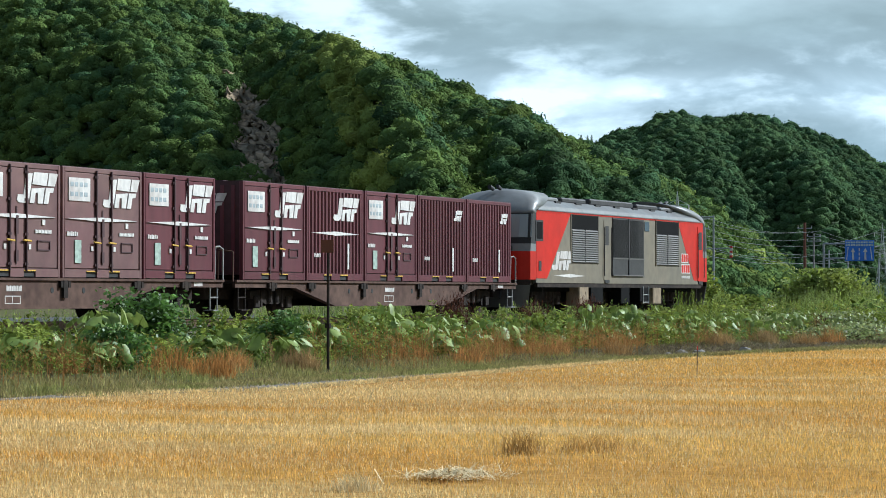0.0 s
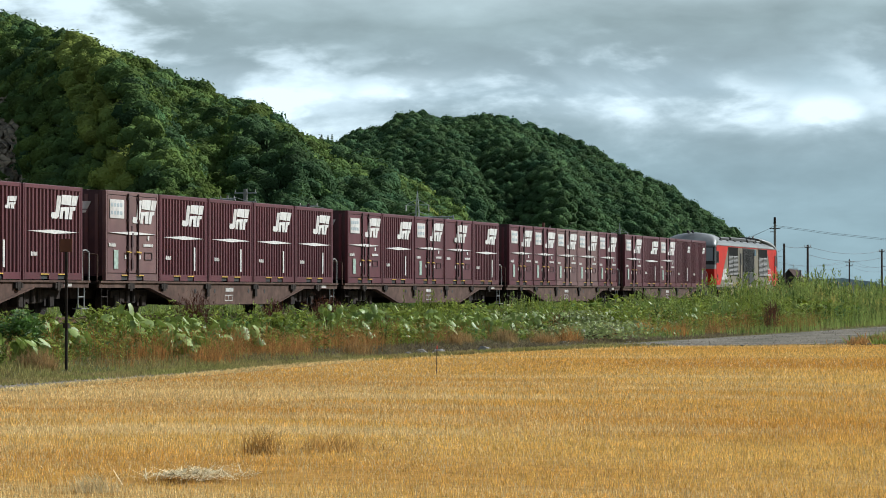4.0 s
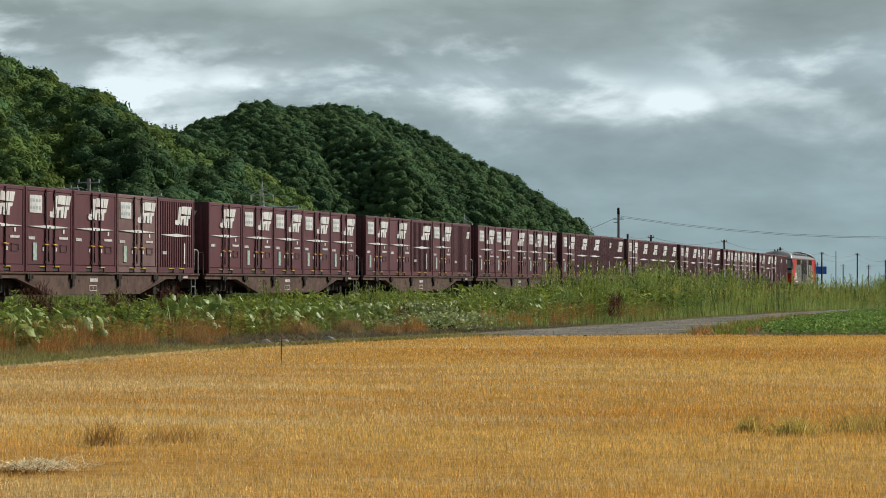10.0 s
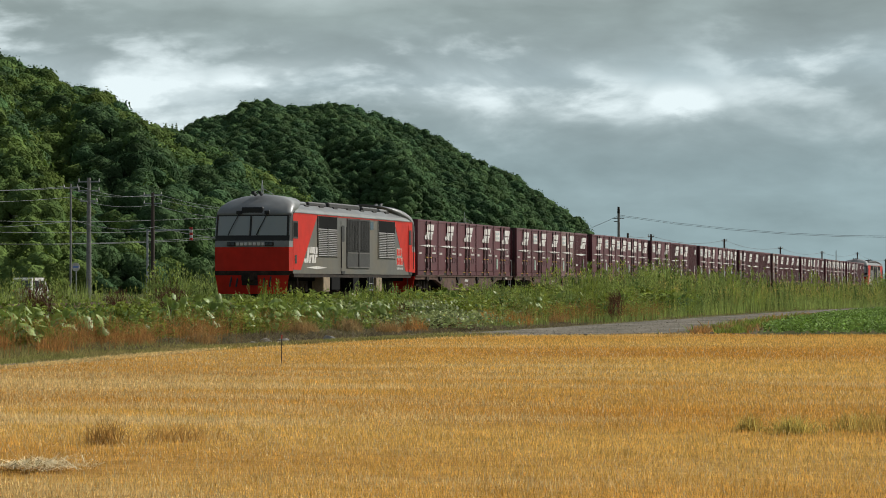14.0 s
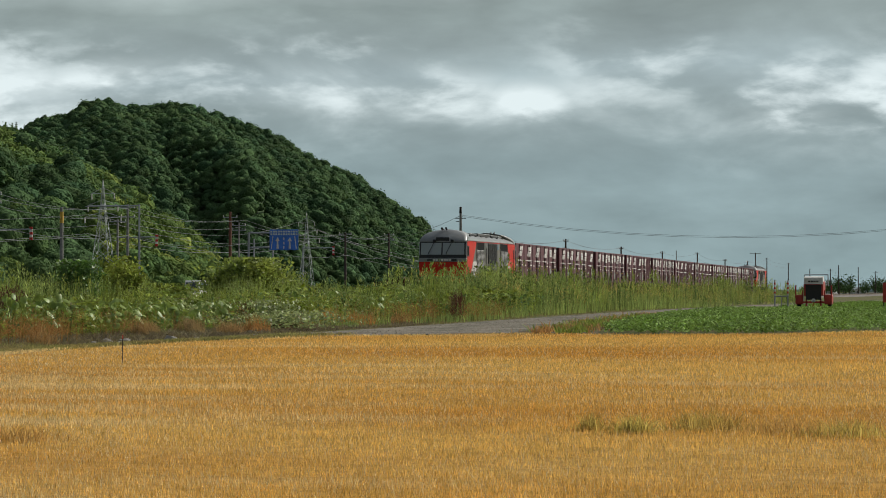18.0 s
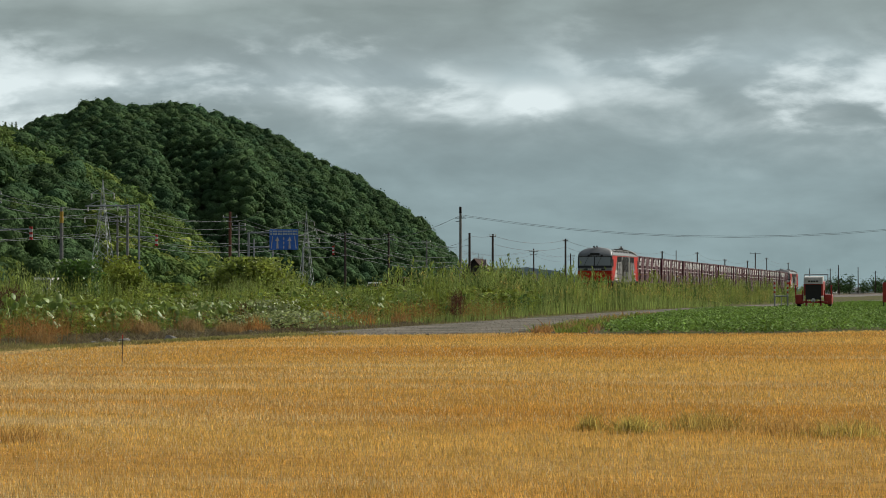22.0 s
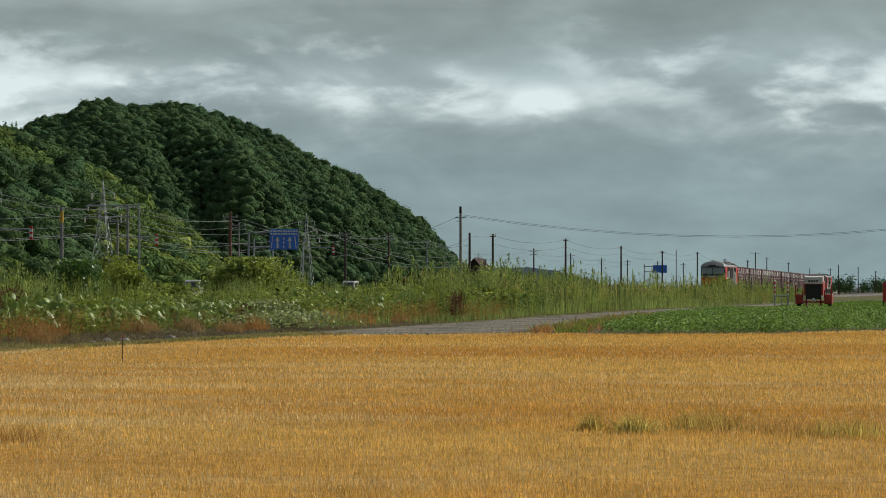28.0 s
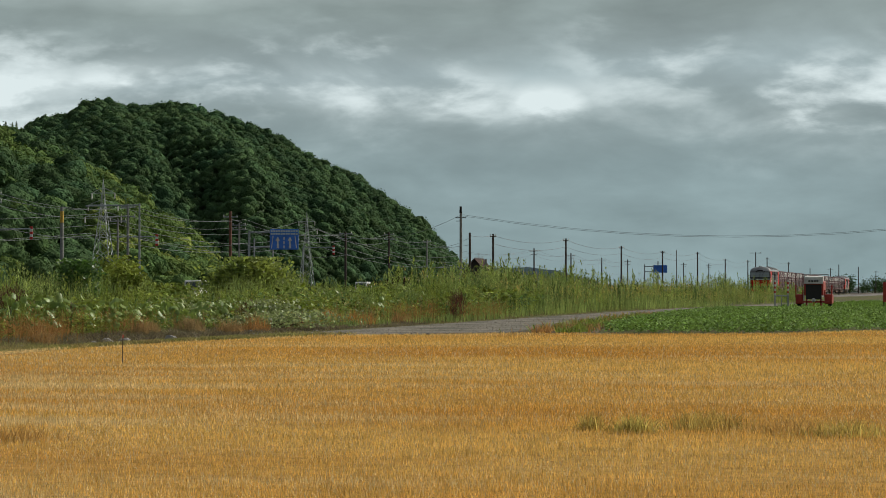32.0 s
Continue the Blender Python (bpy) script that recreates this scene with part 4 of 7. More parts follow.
def locomotive():
    root = thing("locomotive", "red and grey diesel locomotive with louvred sides", "locomotive", group="locomotives of the freight train")
    HW, Z0 = 1.47, 1.0

    def plan(z):
        """The outline of the nose at height z, from one side round the front to the other, for the end at +y."""
        w = float(np.interp(z, [0.3, 0.95, 3.35, 3.55, 3.72, 3.86, 3.96, 4.04], [1.36, HW, HW, 1.41, 1.24, 1.0, 0.68, 0.12]))
        rake = 0.0 if z < 2.05 else 0.17 * (z - 2.05)
        if z > 3.2:
            rake += 0.95 * ((z - 3.2) / 0.84) ** 1.6
        if z < 1.0:
            rake += 0.12 * (1.0 - z)
        pts = []
        for k in range(-8, 9):
            x = w * k / 8
            pts.append((x, 9.30 - 0.24 * abs(k / 8) ** 2.6 - rake))
        back = 8.55 if z < 3.4 else 8.2 - 2.6 * min(1.0, (z - 3.4) / 0.64)
        return [(-w, back)] + pts + [(w, back)]

    def nose(name, z0, z1, mat, e, steps=1, lo=0, hi=18, out=0.0, label="", parent=None, smooth=False):
        bm = bmesh.new()
        rows = []
        for i in range(steps + 1):
            z = z0 + (z1 - z0) * i / steps
            p = plan(z)[lo:hi + 1]
            rows.append([bm.verts.new((x * e * (1 + out / HW), (y + out) * e, z)) for x, y in p])
        for a, b in zip(rows, rows[1:]):
            for j in range(len(a) - 1):
                bm.faces.new((a[j], a[j + 1], b[j + 1], b[j]))
        if name == "hood":
            for a, b in zip(rows, rows[1:]):
                bm.faces.new((a[-1], a[0], b[0], b[-1]))
        bmesh.ops.recalc_face_normals(bm, faces=bm.faces)
        bmesh.ops.solidify(bm, geom=bm.faces[:], thickness=0.03)
        return part(name, bm, mat, parent or root, label, smooth)

    for e in (-1, 1):
        nose("skirt", 0.22, 0.93, "locored", e, 2, 1, 17, label="red front skirt")
        nose("buffer_band", 0.93, 1.1, "iron", e, 1, 1, 17)
        nose("nose_panel", 1.1, 2.0, "locored", e, 2, label="red nose panel")
        nose("grey_band", 2.0, 2.24, "roofgrey", e, 1)
        nose("window_surround", 2.24, 3.22, "black", e, 2, label="black window surround")
        nose("windshield", 2.44, 3.17, "screen", e, 1, 1, 9, 0.012)
        nose("windshield", 2.44, 3.17, "screen", e, 1, 9, 17, 0.012)
        part("window_divider", rods(((0, e * 9.255, 2.40), (0, e * 9.125, 3.2), 0.04), seg=6), "black", root, "black divider between the windscreens")
        for x in (-1.40, 1.40):
            part("window_divider", rods(((x, e * 9.02, 2.40), (x, e * 8.90, 3.2), 0.05), seg=6), "black", root)
        part("destination_box", box(bmesh.new(), -0.42, 0.42, min(e * 8.80, e * 9.05), max(e * 8.80, e * 9.05), 3.27, 3.52, 0.03), "black", root, "dark destination panel over the windscreen")
        nose("hood", 3.22, 4.04, "roofgrey", e, 8, label="domed grey cab roof", smooth=True)
        part("lettering_bar", boxes(*[(-0.55 + 0.17 * i, -0.43 + 0.17 * i, e * 9.30 - 0.04, e * 9.30 + 0.04, 2.06, 2.17) for i in range(7)]), "white", root)
        bm = bmesh.new()
        for x in (-0.75, 0.75):
            box(bm, x - 0.17, x + 0.17, e * 9.22 - 0.1, e * 9.22 + 0.1, 2.03, 2.19, 0.03)
        lamps = part("lamp_housing", bm, "black", root)
        for x in (-0.83, -0.67, 0.67, 0.83):
            part("lamp_glass", rod(bmesh.new(), (x, e * 9.30, 2.11), (x, e * 9.34, 2.11), 0.06, seg=12), "glass", lamps)
        for x in (-0.5, 0.62):
            bm = rods(((x, e * 9.12, 3.25), (x - 0.3, e * 9.26, 2.62), 0.016), ((x - 0.3, e * 9.26, 2.62), (x - 0.36, e * 9.3, 2.45), 0.024), seg=6)
            part("wiper", bm, "black", root, "black windscreen wiper")
            part("wiper_motor", boxes((x - 0.1, x + 0.1, e * 9.08 - 0.07, e * 9.08 + 0.07, 3.24, 3.38), bevel=0.02), "black", root)
        bm = boxes((-0.17, 0.17, min(e * 9.1, e * 9.8), max(e * 9.1, e * 9.8), 0.74, 1.0), (-0.3, 0.3, min(e * 9.15, e * 9.35), max(e * 9.15, e * 9.35), 0.55, 1.05))
        part("coupler", bm, "iron", root)
        bm = bmesh.new()
        for x in (-0.75, -0.5, 0.55, 0.8):
            rod(bm, (x, e * 9.2, 0.9), (x * 1.02, e * 9.4, 0.5), 0.035, seg=6)
        part("air_hose", bm, "black", root)
        bm = rods(((-1.15, e * 9.05, 1.15), (-1.15, e * 9.12, 1.9), 0.018), ((1.15, e * 9.05, 1.15), (1.15, e * 9.12, 1.9), 0.018), seg=6)
        part("handrail", bm, "steel", root)
        part("roof_horn", rods(((-0.15, e * 8.2, 4.02), (-0.15, e * 8.5, 4.08), 0.07), ((0.1, e * 8.2, 4.02), (0.1, e * 8.45, 4.1), 0.06)), "black", root)
        bm = boxes((-1.35, 1.35, min(e * 8.5, e * 8.95), max(e * 8.5, e * 8.95), 0.93, 1.1))
        part("floor_edge", bm, "iron", root)

    # the long body between the cabs
    prof = [(-HW, Z0), (-HW, 3.32), (-1.41, 3.46), (-1.05, 3.66), (-0.55, 3.76), (0.55, 3.76), (1.05, 3.66), (1.41, 3.46), (HW, 3.32), (HW, Z0)]
    bm = prism(bmesh.new(), prof[:2] + prof[8:], -8.56, 8.56, "y")
    part("body", bm, "locogrey", root, "grey body side")
    bm = prism(bmesh.new(), prof[1:9], -8.3, 8.3, "y")
    part("roof", bm, "roofgrey", root, "pale grey sloping roof")
    for y0, y1, h in ((-6.9, -5.2, 0.05), (-4.9, -2.6, 0.08), (-2.2, 2.2, 0.12), (2.6, 4.9, 0.08), (5.2, 6.7, 0.05)):
        part("roof_hatch", box(bmesh.new(), -0.95, 0.95, y0, y1, 3.66, 3.76 + h, 0.05), "grille" if h > 0.06 else "roofgrey", root)
    for s in (1, -1):
        for y in np.arange(-7.6, 7.7, 1.9):
            part("roof_cleat", boxes((s * 1.1 - 0.04, s * 1.1 + 0.04, y - 0.25, y + 0.25, 3.6, 3.68)), "grille", root)
    for s in (1, -1):
        x = s * HW

        def plate(name, pts, mat, out=0.006, label="", parent=root):
            return part(name, prism(bmesh.new(), pts, x - s * 0.01, x + s * out), mat, parent, label)

        def slab(name, y0, y1, z0, z1, mat, out=0.02, label="", parent=root):
            return part(name, boxes((min(x - s * 0.03, x + s * out), max(x - s * 0.03, x + s * out), y0, y1, z0, z1)), mat, parent, label)

        plate("red_panel", [(-8.56, 1.14), (-7.62, 1.14), (-5.48, 3.26), (-8.56, 3.26)], "locored", label="red slanted side panel")
        plate("red_panel", [(8.56, 1.14), (7.5, 1.14), (5.64, 3.26), (8.56, 3.26)], "locored", label="red slanted side panel")
        slab("eave_stripe", -8.5, 8.5, 3.265, 3.31, "locored", 0.012, "thin red eave stripe")
        slab("gutter", -8.5, 8.5, 3.312, 3.345, "roofgrey", 0.03)
        slab("cab_window", -8.62, -7.96, 2.33, 3.0, "black", 0.012, "dark cab side window")
        slab("window_pane", -8.54, -8.04, 2.40, 2.94, "void", 0.018)
        slab("cab_window", 8.0, 8.2, 2.2, 3.05, "black", 0.012, "dark cab door window")
        for a, b in ((-5.43, -2.89), (3.12, 5.64)):
            v = slab("vent", a, b, 1.68, 3.25, "void", 0.012, "dark vent opening")
            slab("vent_frame", a - 0.04, a, 1.64, 3.28, "locogrey", 0.03, parent=v)
            slab("vent_frame", b, b + 0.04, 1.64, 3.28, "locogrey", 0.03, parent=v)
            slab("vent_frame", (a + b) / 2 - 0.03, (a + b) / 2 + 0.03, 1.68, 2.8, "grille", 0.05, parent=v)
            first = None
            for k in range(15):
                z = 1.70 + k * 0.073
                pts = [(x + s * 0.01, z), (x + s * 0.05, z - 0.012), (x + s * 0.055, z + 0.006), (x + s * 0.012, z + 0.05)]
                if first is None:
                    bm = prism(bmesh.new(), pts, a + 0.03, b - 0.03, "y")
                    first = part("slat", bm, "louvre", v)
                else:
                    same("slat", first, v, pose(0, 0, k * 0.073))
        g = slab("engine_grille", -1.47, 1.77, 1.26, 3.26, "grille", 0.03, "dark fine-meshed engine grille")
        for y0, y1 in ((-1.42, 0.12), (0.20, 1.72)):
            bm = boxes(*[(min(x + s * 0.03, x + s * 0.05), max(x + s * 0.03, x + s * 0.05), y0 + k * 0.103, y0 + k * 0.103 + 0.045, 1.9, 3.2) for k in range(15)])
            part("grille_panel", bm, "grille", g)
        slab("grille_frame", 0.12, 0.20, 1.26, 3.26, "black", 0.06, parent=g)
        slab("grille_sill", -1.47, 1.77, 1.26, 1.30, "louvre", 0.06, parent=g)
        slab("grille_sill", -1.47, 1.77, 1.84, 1.88, "louvre", 0.05, parent=g)
        for a, b in ((-2.3, -1.74), (7.92, 8.5)):
            d = slab("crew_door", a, b, 1.12, 3.15, "locored" if a > 0 else "locogrey", 0.018, "narrow side door")
            slab("door_window", a + 0.12, b - 0.12, 2.3, 2.95, "black", 0.024, parent=d)
            for y in (a - 0.08, b + 0.06):
                bm = rods(((x + s * 0.06, y, 1.25), (x + s * 0.06, y, 2.9), 0.016), seg=6)
                part("grab_rail", bm, "grille", d)
            slab("door_step", a + 0.08, b - 0.05, 1.02, 1.12, "black", 0.03, parent=d)
        slab("small_window", 1.9, 2.38, 2.86, 3.2, "glass", 0.015, "small side window")
        part("mark", slant_mark(bmesh.new(), x, -7.0 if s > 0 else 5.7, 1.42, 1.3, 0.62), "white", root, "white slanted mark")
        part("stripe", diamond(bmesh.new(), x, -6.95, -4.05, 1.24, 0.06), "white", root, "thin white pointed stripe")
        b = slab("emblem", 6.0, 6.78, 1.79, 2.13, "white", 0.008, "white-edged red emblem in two rows")
        c = slab("emblem", 6.0, 7.0, 1.40, 1.74, "white", 0.008)
        for k in range(3):
            slab("emblem_bar", 6.03 + 0.25 * k, 6.23 + 0.25 * k, 1.82, 2.10, "locored", 0.012, parent=b)
        for k in range(4):
            slab("emblem_bar", 6.03 + 0.245 * k, 6.225 + 0.245 * k, 1.43, 1.71, "locored", 0.012, parent=c)
        part("lettering_bar", glyph_bars(min(x, x + s * 0.01), max(x, x + s * 0.01), 6.02, 7.0, 1.22, 1.31, 9), "white", root)
        slab("marker_lamp", -8.36, -8.14, 1.38, 1.7, "black", 0.02, "dark marker lamp recess")
        # below the floor
        part("sole_bar", boxes((min(x - s * 0.02, x - s * 0.12), max(x - s * 0.02, x - s * 0.12), -8.4, 8.4, 0.86, 1.0)), "iron", root)
        # boxes in tan and in near-black, the latter darker than the bogies' iron
        for y0, y1, z0, mat in ((-4.6, -3.7, 0.28, "tan"), (-3.5, -2.3, 0.35, "void"), (1.5, 2.5, 0.35, "void"), (2.9, 3.8, 0.28, "tan"), (-0.5, 0.4, 0.3, "void")):
            part("equipment_box", box(bmesh.new(), min(x - s * 0.5, x - s * 0.02), max(x - s * 0.5, x - s * 0.02), y0, y1, z0, 0.9, 0.03), mat, root, "tan equipment box" if mat == "tan" else "")
        bm = rods(((x, 1.75, 0.9), (x, 1.75, 0.3), 0.02), ((x, 2.35, 0.9), (x, 2.35, 0.3), 0.02), ((x, 1.75, 0.35), (x, 2.35, 0.35), 0.02), ((x, 1.75, 0.62), (x, 2.35, 0.62), 0.02), seg=6)
        part("step_ladder", bm, "steel", root, "pale steel ladder")
        for y in (-7.9, 7.9):
            bm = rods(((x - s * 0.04, y, 1.0), (x - s * 0.04, y, 0.35), 0.02), seg=6)
            part("air_pipe", bm, "iron", root)
    for y in (-6.2, 0.0, 6.2):
        b = bogie(root, y, 2.1, 0.455)
    # the underframe is the same near-black
    part("underframe", boxes((-1.1, 1.1, -8.4, 8.4, 0.72, 0.98), (-0.8, 0.8, -4.6, -2.2, 0.25, 0.75), (-0.8, 0.8, 1.6, 3.9, 0.25, 0.75)), "void", root)
    return root


DARK = "maroon freight container with "
KINDS = {
    "p": container("plain", "maroon", DARK + "side doors and white markings"),
    "f": container("plain", "faded", "faded brown freight container with side doors and white markings"),
    "c": container("central", "maroon", DARK + "central white marking on its doors"),
    "r": container("ribbed", "maroon", DARK + "corrugated sides and white stripe"),
    "s": container("ribbed_small", "maroon", DARK + "corrugated sides and small marking"),
}
# from the leading wagon backwards; in each word from the rear end to the front
LOADS = ["prpss", "ppffp", "prpcr", "frrrr", "prrsr", "ppcpp", "pcrps", "cpppp", "cpcfr", "ccccp"]
TRAIN = []
loco = locomotive()


def lengthen(root, k):
    """Stretch a vehicle's body along its length; wheels and bogies keep their shape and only move."""
    done = set()
    for ob in root.children_recursive:
        m = ob.matrix_basis.copy()
        m.translation.y *= k
        ob.matrix_basis = m
        if ob.type != "MESH" or ob.data.name in done:
            continue
        done.add(ob.data.name)
        rigid = any(w in ob.name for w in ("bogie", "wheel", "axle", "mark"))
        mid = sum(v.co.y for v in ob.data.vertices) / len(ob.data.vertices)
        for v in ob.data.vertices:
            v.co.y = v.co.y + mid * (k - 1) if rigid else v.co.y * k


lengthen(loco, 1.045)
flat = wagon()
used = set()
for i, load in enumerate(LOADS):
    mid = -20.4 * i
    w = flat if i == 0 else copy_thing(flat, Matrix())
    TRAIN.append((w, mid, 0.0))
    for j, key in enumerate(load):
        first = KINDS[key]
        c = copy_thing(first, Matrix()) if key in used else first
        used.add(key)
        tagged(c, group="containers on the freight train")
        TRAIN.append((c, mid + (j - 2) * 3.79, 0.99))
TRAIN.append((loco, 19.95, 0.0))
TRAIN.append((copy_thing(loco, Matrix()), -203.95, 0.0))
# the leading engine has grey skirts
for o in loco.children_recursive:
    if o.type == "MESH" and o.data.materials[0] == M["locogrey"]:
        o.material_slots[0].link = "OBJECT"
        o.material_slots[0].material = M["dustygrey"]
for o in loco.children:
    if o.name.startswith("skirt"):
        o.material_slots[0].link = "OBJECT"
        o.material_slots[0].material = M["locogrey"]
        o["label"] = "grey front skirt"


def train_at(t):
    """How far the middle of the leading wagon has come along the track."""
    q = t - 12
    late = max(0.0, t - 16.5)
    return 71.99 + 17.457 * t + 0.02144 * q * q + 0.00066 * q ** 3 - 0.6 * late * late / (late + 1.0)


# ---- the stubble field ----
def strip_points(rng, n, d0, d1, a0, a1, power):
    """Places on the field at distances d0 to d1 and turns a0 to a1, thinning out with distance."""
    u = rng.uniform(0, 1, n)
    d = (d0 ** power + u * (d1 ** power - d0 ** power)) ** (1 / power)
    a = np.radians(rng.uniform(a0, a1, n))
    return -d * np.sin(a), d * np.cos(a), d


def inside_field(x, y):
    edge = np.interp(y, [-40, 36, 40, 42, 46.5, 51, 57, 65, 73, 80, 82.6], [-22.5, -22.1, -21.05, -20.05, -20.3, -20.45, -20.95, -21.55, -21.1, -19.9, -18.4])
    end = np.interp(x, [-18.0, -16.2, -15.2, -12.5, -11.2, -6.7, -4.4, 60], [82.6, 83.4, 86, 87, 85.2, 86.2, 91.8, 164])
    return (x > edge + 0.45) & (y < end)


def stubble():
    rng = np.random.default_rng(11)
    x, y, d = strip_points(rng, 860000, 18.5, 96, -0.5, 34, 0.42)
    # thinner towards and around the viewer
    near = rng.uniform(-18, 18, (24000, 2))
    near = near[(np.hypot(near[:, 0], near[:, 1]) < 18.5)]
    x, y, d = np.concatenate([x, near[:, 0]]), np.concatenate([y, near[:, 1]]), np.concatenate([d, np.full(len(near), 40.0)])
    # uneven growth: waves of many lengths and directions
    band = np.zeros(len(x))
    for k in range(14):
        turn, long = rng.uniform(0, 3.14), 1.3 * 1.32 ** k
        band += 0.26 * np.sin((x * 0.45 * math.cos(turn) + y * math.sin(turn)) * 6.28 / long + rng.uniform(0, 6.28))
    # drill rows run across the view
    row = 0.30
    y = np.where(rng.uniform(0, 1, len(y)) < 0.10, np.round(y / row) * row + rng.normal(0, 0.06, len(y)), y)
    ok = inside_field(x, y) & (rng.uniform(-2.6, 2.2, len(x)) < band + 0.9)
    x, y, d, band = x[ok], y[ok], d[ok], band[ok]
    n = len(x)
    h = rng.uniform(0.03, 0.085, n) * np.clip(1 + 0.2 * band, 0.5, 1.5)
    w = np.clip(d * 0.00016, 0.0038, 0.015) * rng.uniform(0.7, 1.4, n)
    lean = rng.normal(0, 0.2, (n, 2)) * h[:, None]
    z = np.full(n, -0.935)
    g = rng.uniform(0, 6.28, n) * 0.4 + np.radians(rng.uniform(5, 30, n))
    cx, cy = np.cos(g) * w, np.sin(g) * w
    A = np.stack([x - cx, y - cy, z], 1)
    B = np.stack([x + cx, y + cy, z], 1)
    C = np.stack([x + lean[:, 0] + cx * 0.5, y + lean[:, 1], z + h], 1)
    # golden and duller patches with ragged borders; the side towards the railway is duller
    tone = 1.1 * (np.interp(np.degrees(np.arctan2(-x, y)), [4, 16, 26, 32], [-0.9, -0.3, 0.8, 0.6]))
    for k in range(12):
        turn, long = rng.uniform(0, 3.14), 2.2 * 1.3 ** k
        tone += 0.5 * np.sin((x * 0.4 * math.cos(turn) + y * math.sin(turn)) * 6.28 / long + rng.uniform(0, 6.28))
    dull = tone + rng.normal(0, 0.55, n) > 0.25
    tri = np.stack([A, B, C], 1)
    for pick, mat, label in ((~dull, "straw", "short golden grain stubble left after the harvest"), (dull, "dull_straw", "paler weathered grain stubble left after the harvest")):
        q = tri[pick].reshape(-1, 3)
        tagged(fast_mesh("stubble", q, np.arange(len(q)).reshape(-1, 3), mat), label, "stubble", kind="stuff")
    # loose straw that lies on top
    x, y, d = strip_points(rng, 12000, 18.5, 75, 0, 34, 0.7)
    more = strip_points(rng, 15000, 24, 62, 17, 34, 0.8)
    x, y, d = np.concatenate([x, more[0]]), np.concatenate([y, more[1]]), np.concatenate([d, more[2]])
    ok = inside_field(x, y)
    x, y, d = x[ok], y[ok], d[ok]
    n = len(x)
    g = rng.uniform(0, 6.28, n)
    l = rng.uniform(0.012, 0.045, n)
    w = np.clip(d * 0.00010, 0.0024, 0.008)
    z = -0.93 + rng.uniform(0.03, 0.10, n)
    dz = rng.normal(0, 0.016, n)
    A = np.stack([x - np.cos(g) * l, y - np.sin(g) * l, z - dz], 1)
    B = np.stack([x + np.cos(g) * l, y + np.sin(g) * l, z + dz], 1)
    C = np.stack([x - np.sin(g) * w * 2, y + np.cos(g) * w * 2, z], 1)
    # bleached stalks left standing among the rest
    px, py, pd = strip_points(rng, 16000, 18.5, 70, 0, 33, 0.55)
    ok = inside_field(px, py)
    px, py, pd = px[ok], py[ok], pd[ok]
    m = len(px)
    ph, pw = rng.uniform(0.05, 0.12, m), np.clip(pd * 0.00010, 0.002, 0.006)
    pl = rng.normal(0, 0.4, (m, 2)) * ph[:, None]
    U = np.stack([np.stack([px - pw, py, np.full(m, -0.93)], 1), np.stack([px + pw, py, np.full(m, -0.93)], 1), np.stack([px + pl[:, 0], py + pl[:, 1], -0.93 + ph], 1)], 1).reshape(-1, 3)
    up = fast_mesh("bleached_stubble", U, np.arange(3 * m).reshape(-1, 3), "pale_straw")
    tagged(up, "bleached pale stalks standing in the stubble", "straw", kind="stuff")
    ob = fast_mesh("loose_straw", np.stack([A, B, C], 1).reshape(-1, 3), np.arange(3 * n).reshape(-1, 3), "pale_straw")
    tagged(ob, "pale loose straws lying on the stubble", "straw", kind="stuff")


stubble()


def blades(name, x, y, z, h, width, lean, mat, label, category, rng, parent=None):
    n = len(x)
    g = rng.uniform(0, 6.28, n)
    w = width * rng.uniform(0.6, 1.3, n)
    t = rng.normal(0, lean, (n, 2)) * h[:, None]
    cx, cy = np.cos(g) * w, np.sin(g) * w
    A = np.stack([x - cx, y - cy, z], 1)
    B = np.stack([x + cx, y + cy, z], 1)
    D = np.stack([x + t[:, 0] * 0.4 - cx * 0.6, y + t[:, 1] * 0.4 - cy * 0.6, z + h * 0.6], 1)
    E = np.stack([x + t[:, 0] * 0.4 + cx * 0.6, y + t[:, 1] * 0.4 + cy * 0.6, z + h * 0.6], 1)
    C = np.stack([x + t[:, 0], y + t[:, 1], z + h], 1)
    V = np.stack([A, B, D, E, C], 1).reshape(-1, 3)
    i = np.arange(n)[:, None] * 5
    T = np.concatenate([i + [0, 1, 3], i + [0, 3, 2], i + [2, 3, 4]])
    ob = fast_mesh(name, V, T, mat)
    ob.parent = parent
    return tagged(ob, label, category, kind="stuff")


def straw_heap():
    rng = np.random.default_rng(12)
    n = 620
    x, y = -9.0 + rng.normal(0, 0.20, n), 22.15 + rng.normal(0, 0.26, n)
    g, l = rng.uniform(0, 6.28, n), rng.uniform(0.04, 0.12, n)
    z = -0.885 + rng.uniform(0, 1, n) * 0.05 * np.exp(-((x + 9.0) / 0.25) ** 2)
    side = np.stack([-np.sin(g), np.cos(g), np.zeros(n)], 1) * 0.0042
    along = np.stack([np.cos(g), np.sin(g), rng.normal(0, 0.2, n)], 1) * l[:, None]
    c = np.stack([x, y, z], 1)
    V = np.stack([c - along - side, c + along - side, c + along + side, c - along + side], 1).reshape(-1, 3)
    k = np.arange(n)[:, None] * 4
    ob = fast_mesh("straw_heap", V, np.concatenate([k + [0, 1, 2], k + [0, 2, 3]]), "bright_straw")
    tagged(ob, "pale flattened heap of straw on the field", "straw", kind="stuff")


straw_heap()


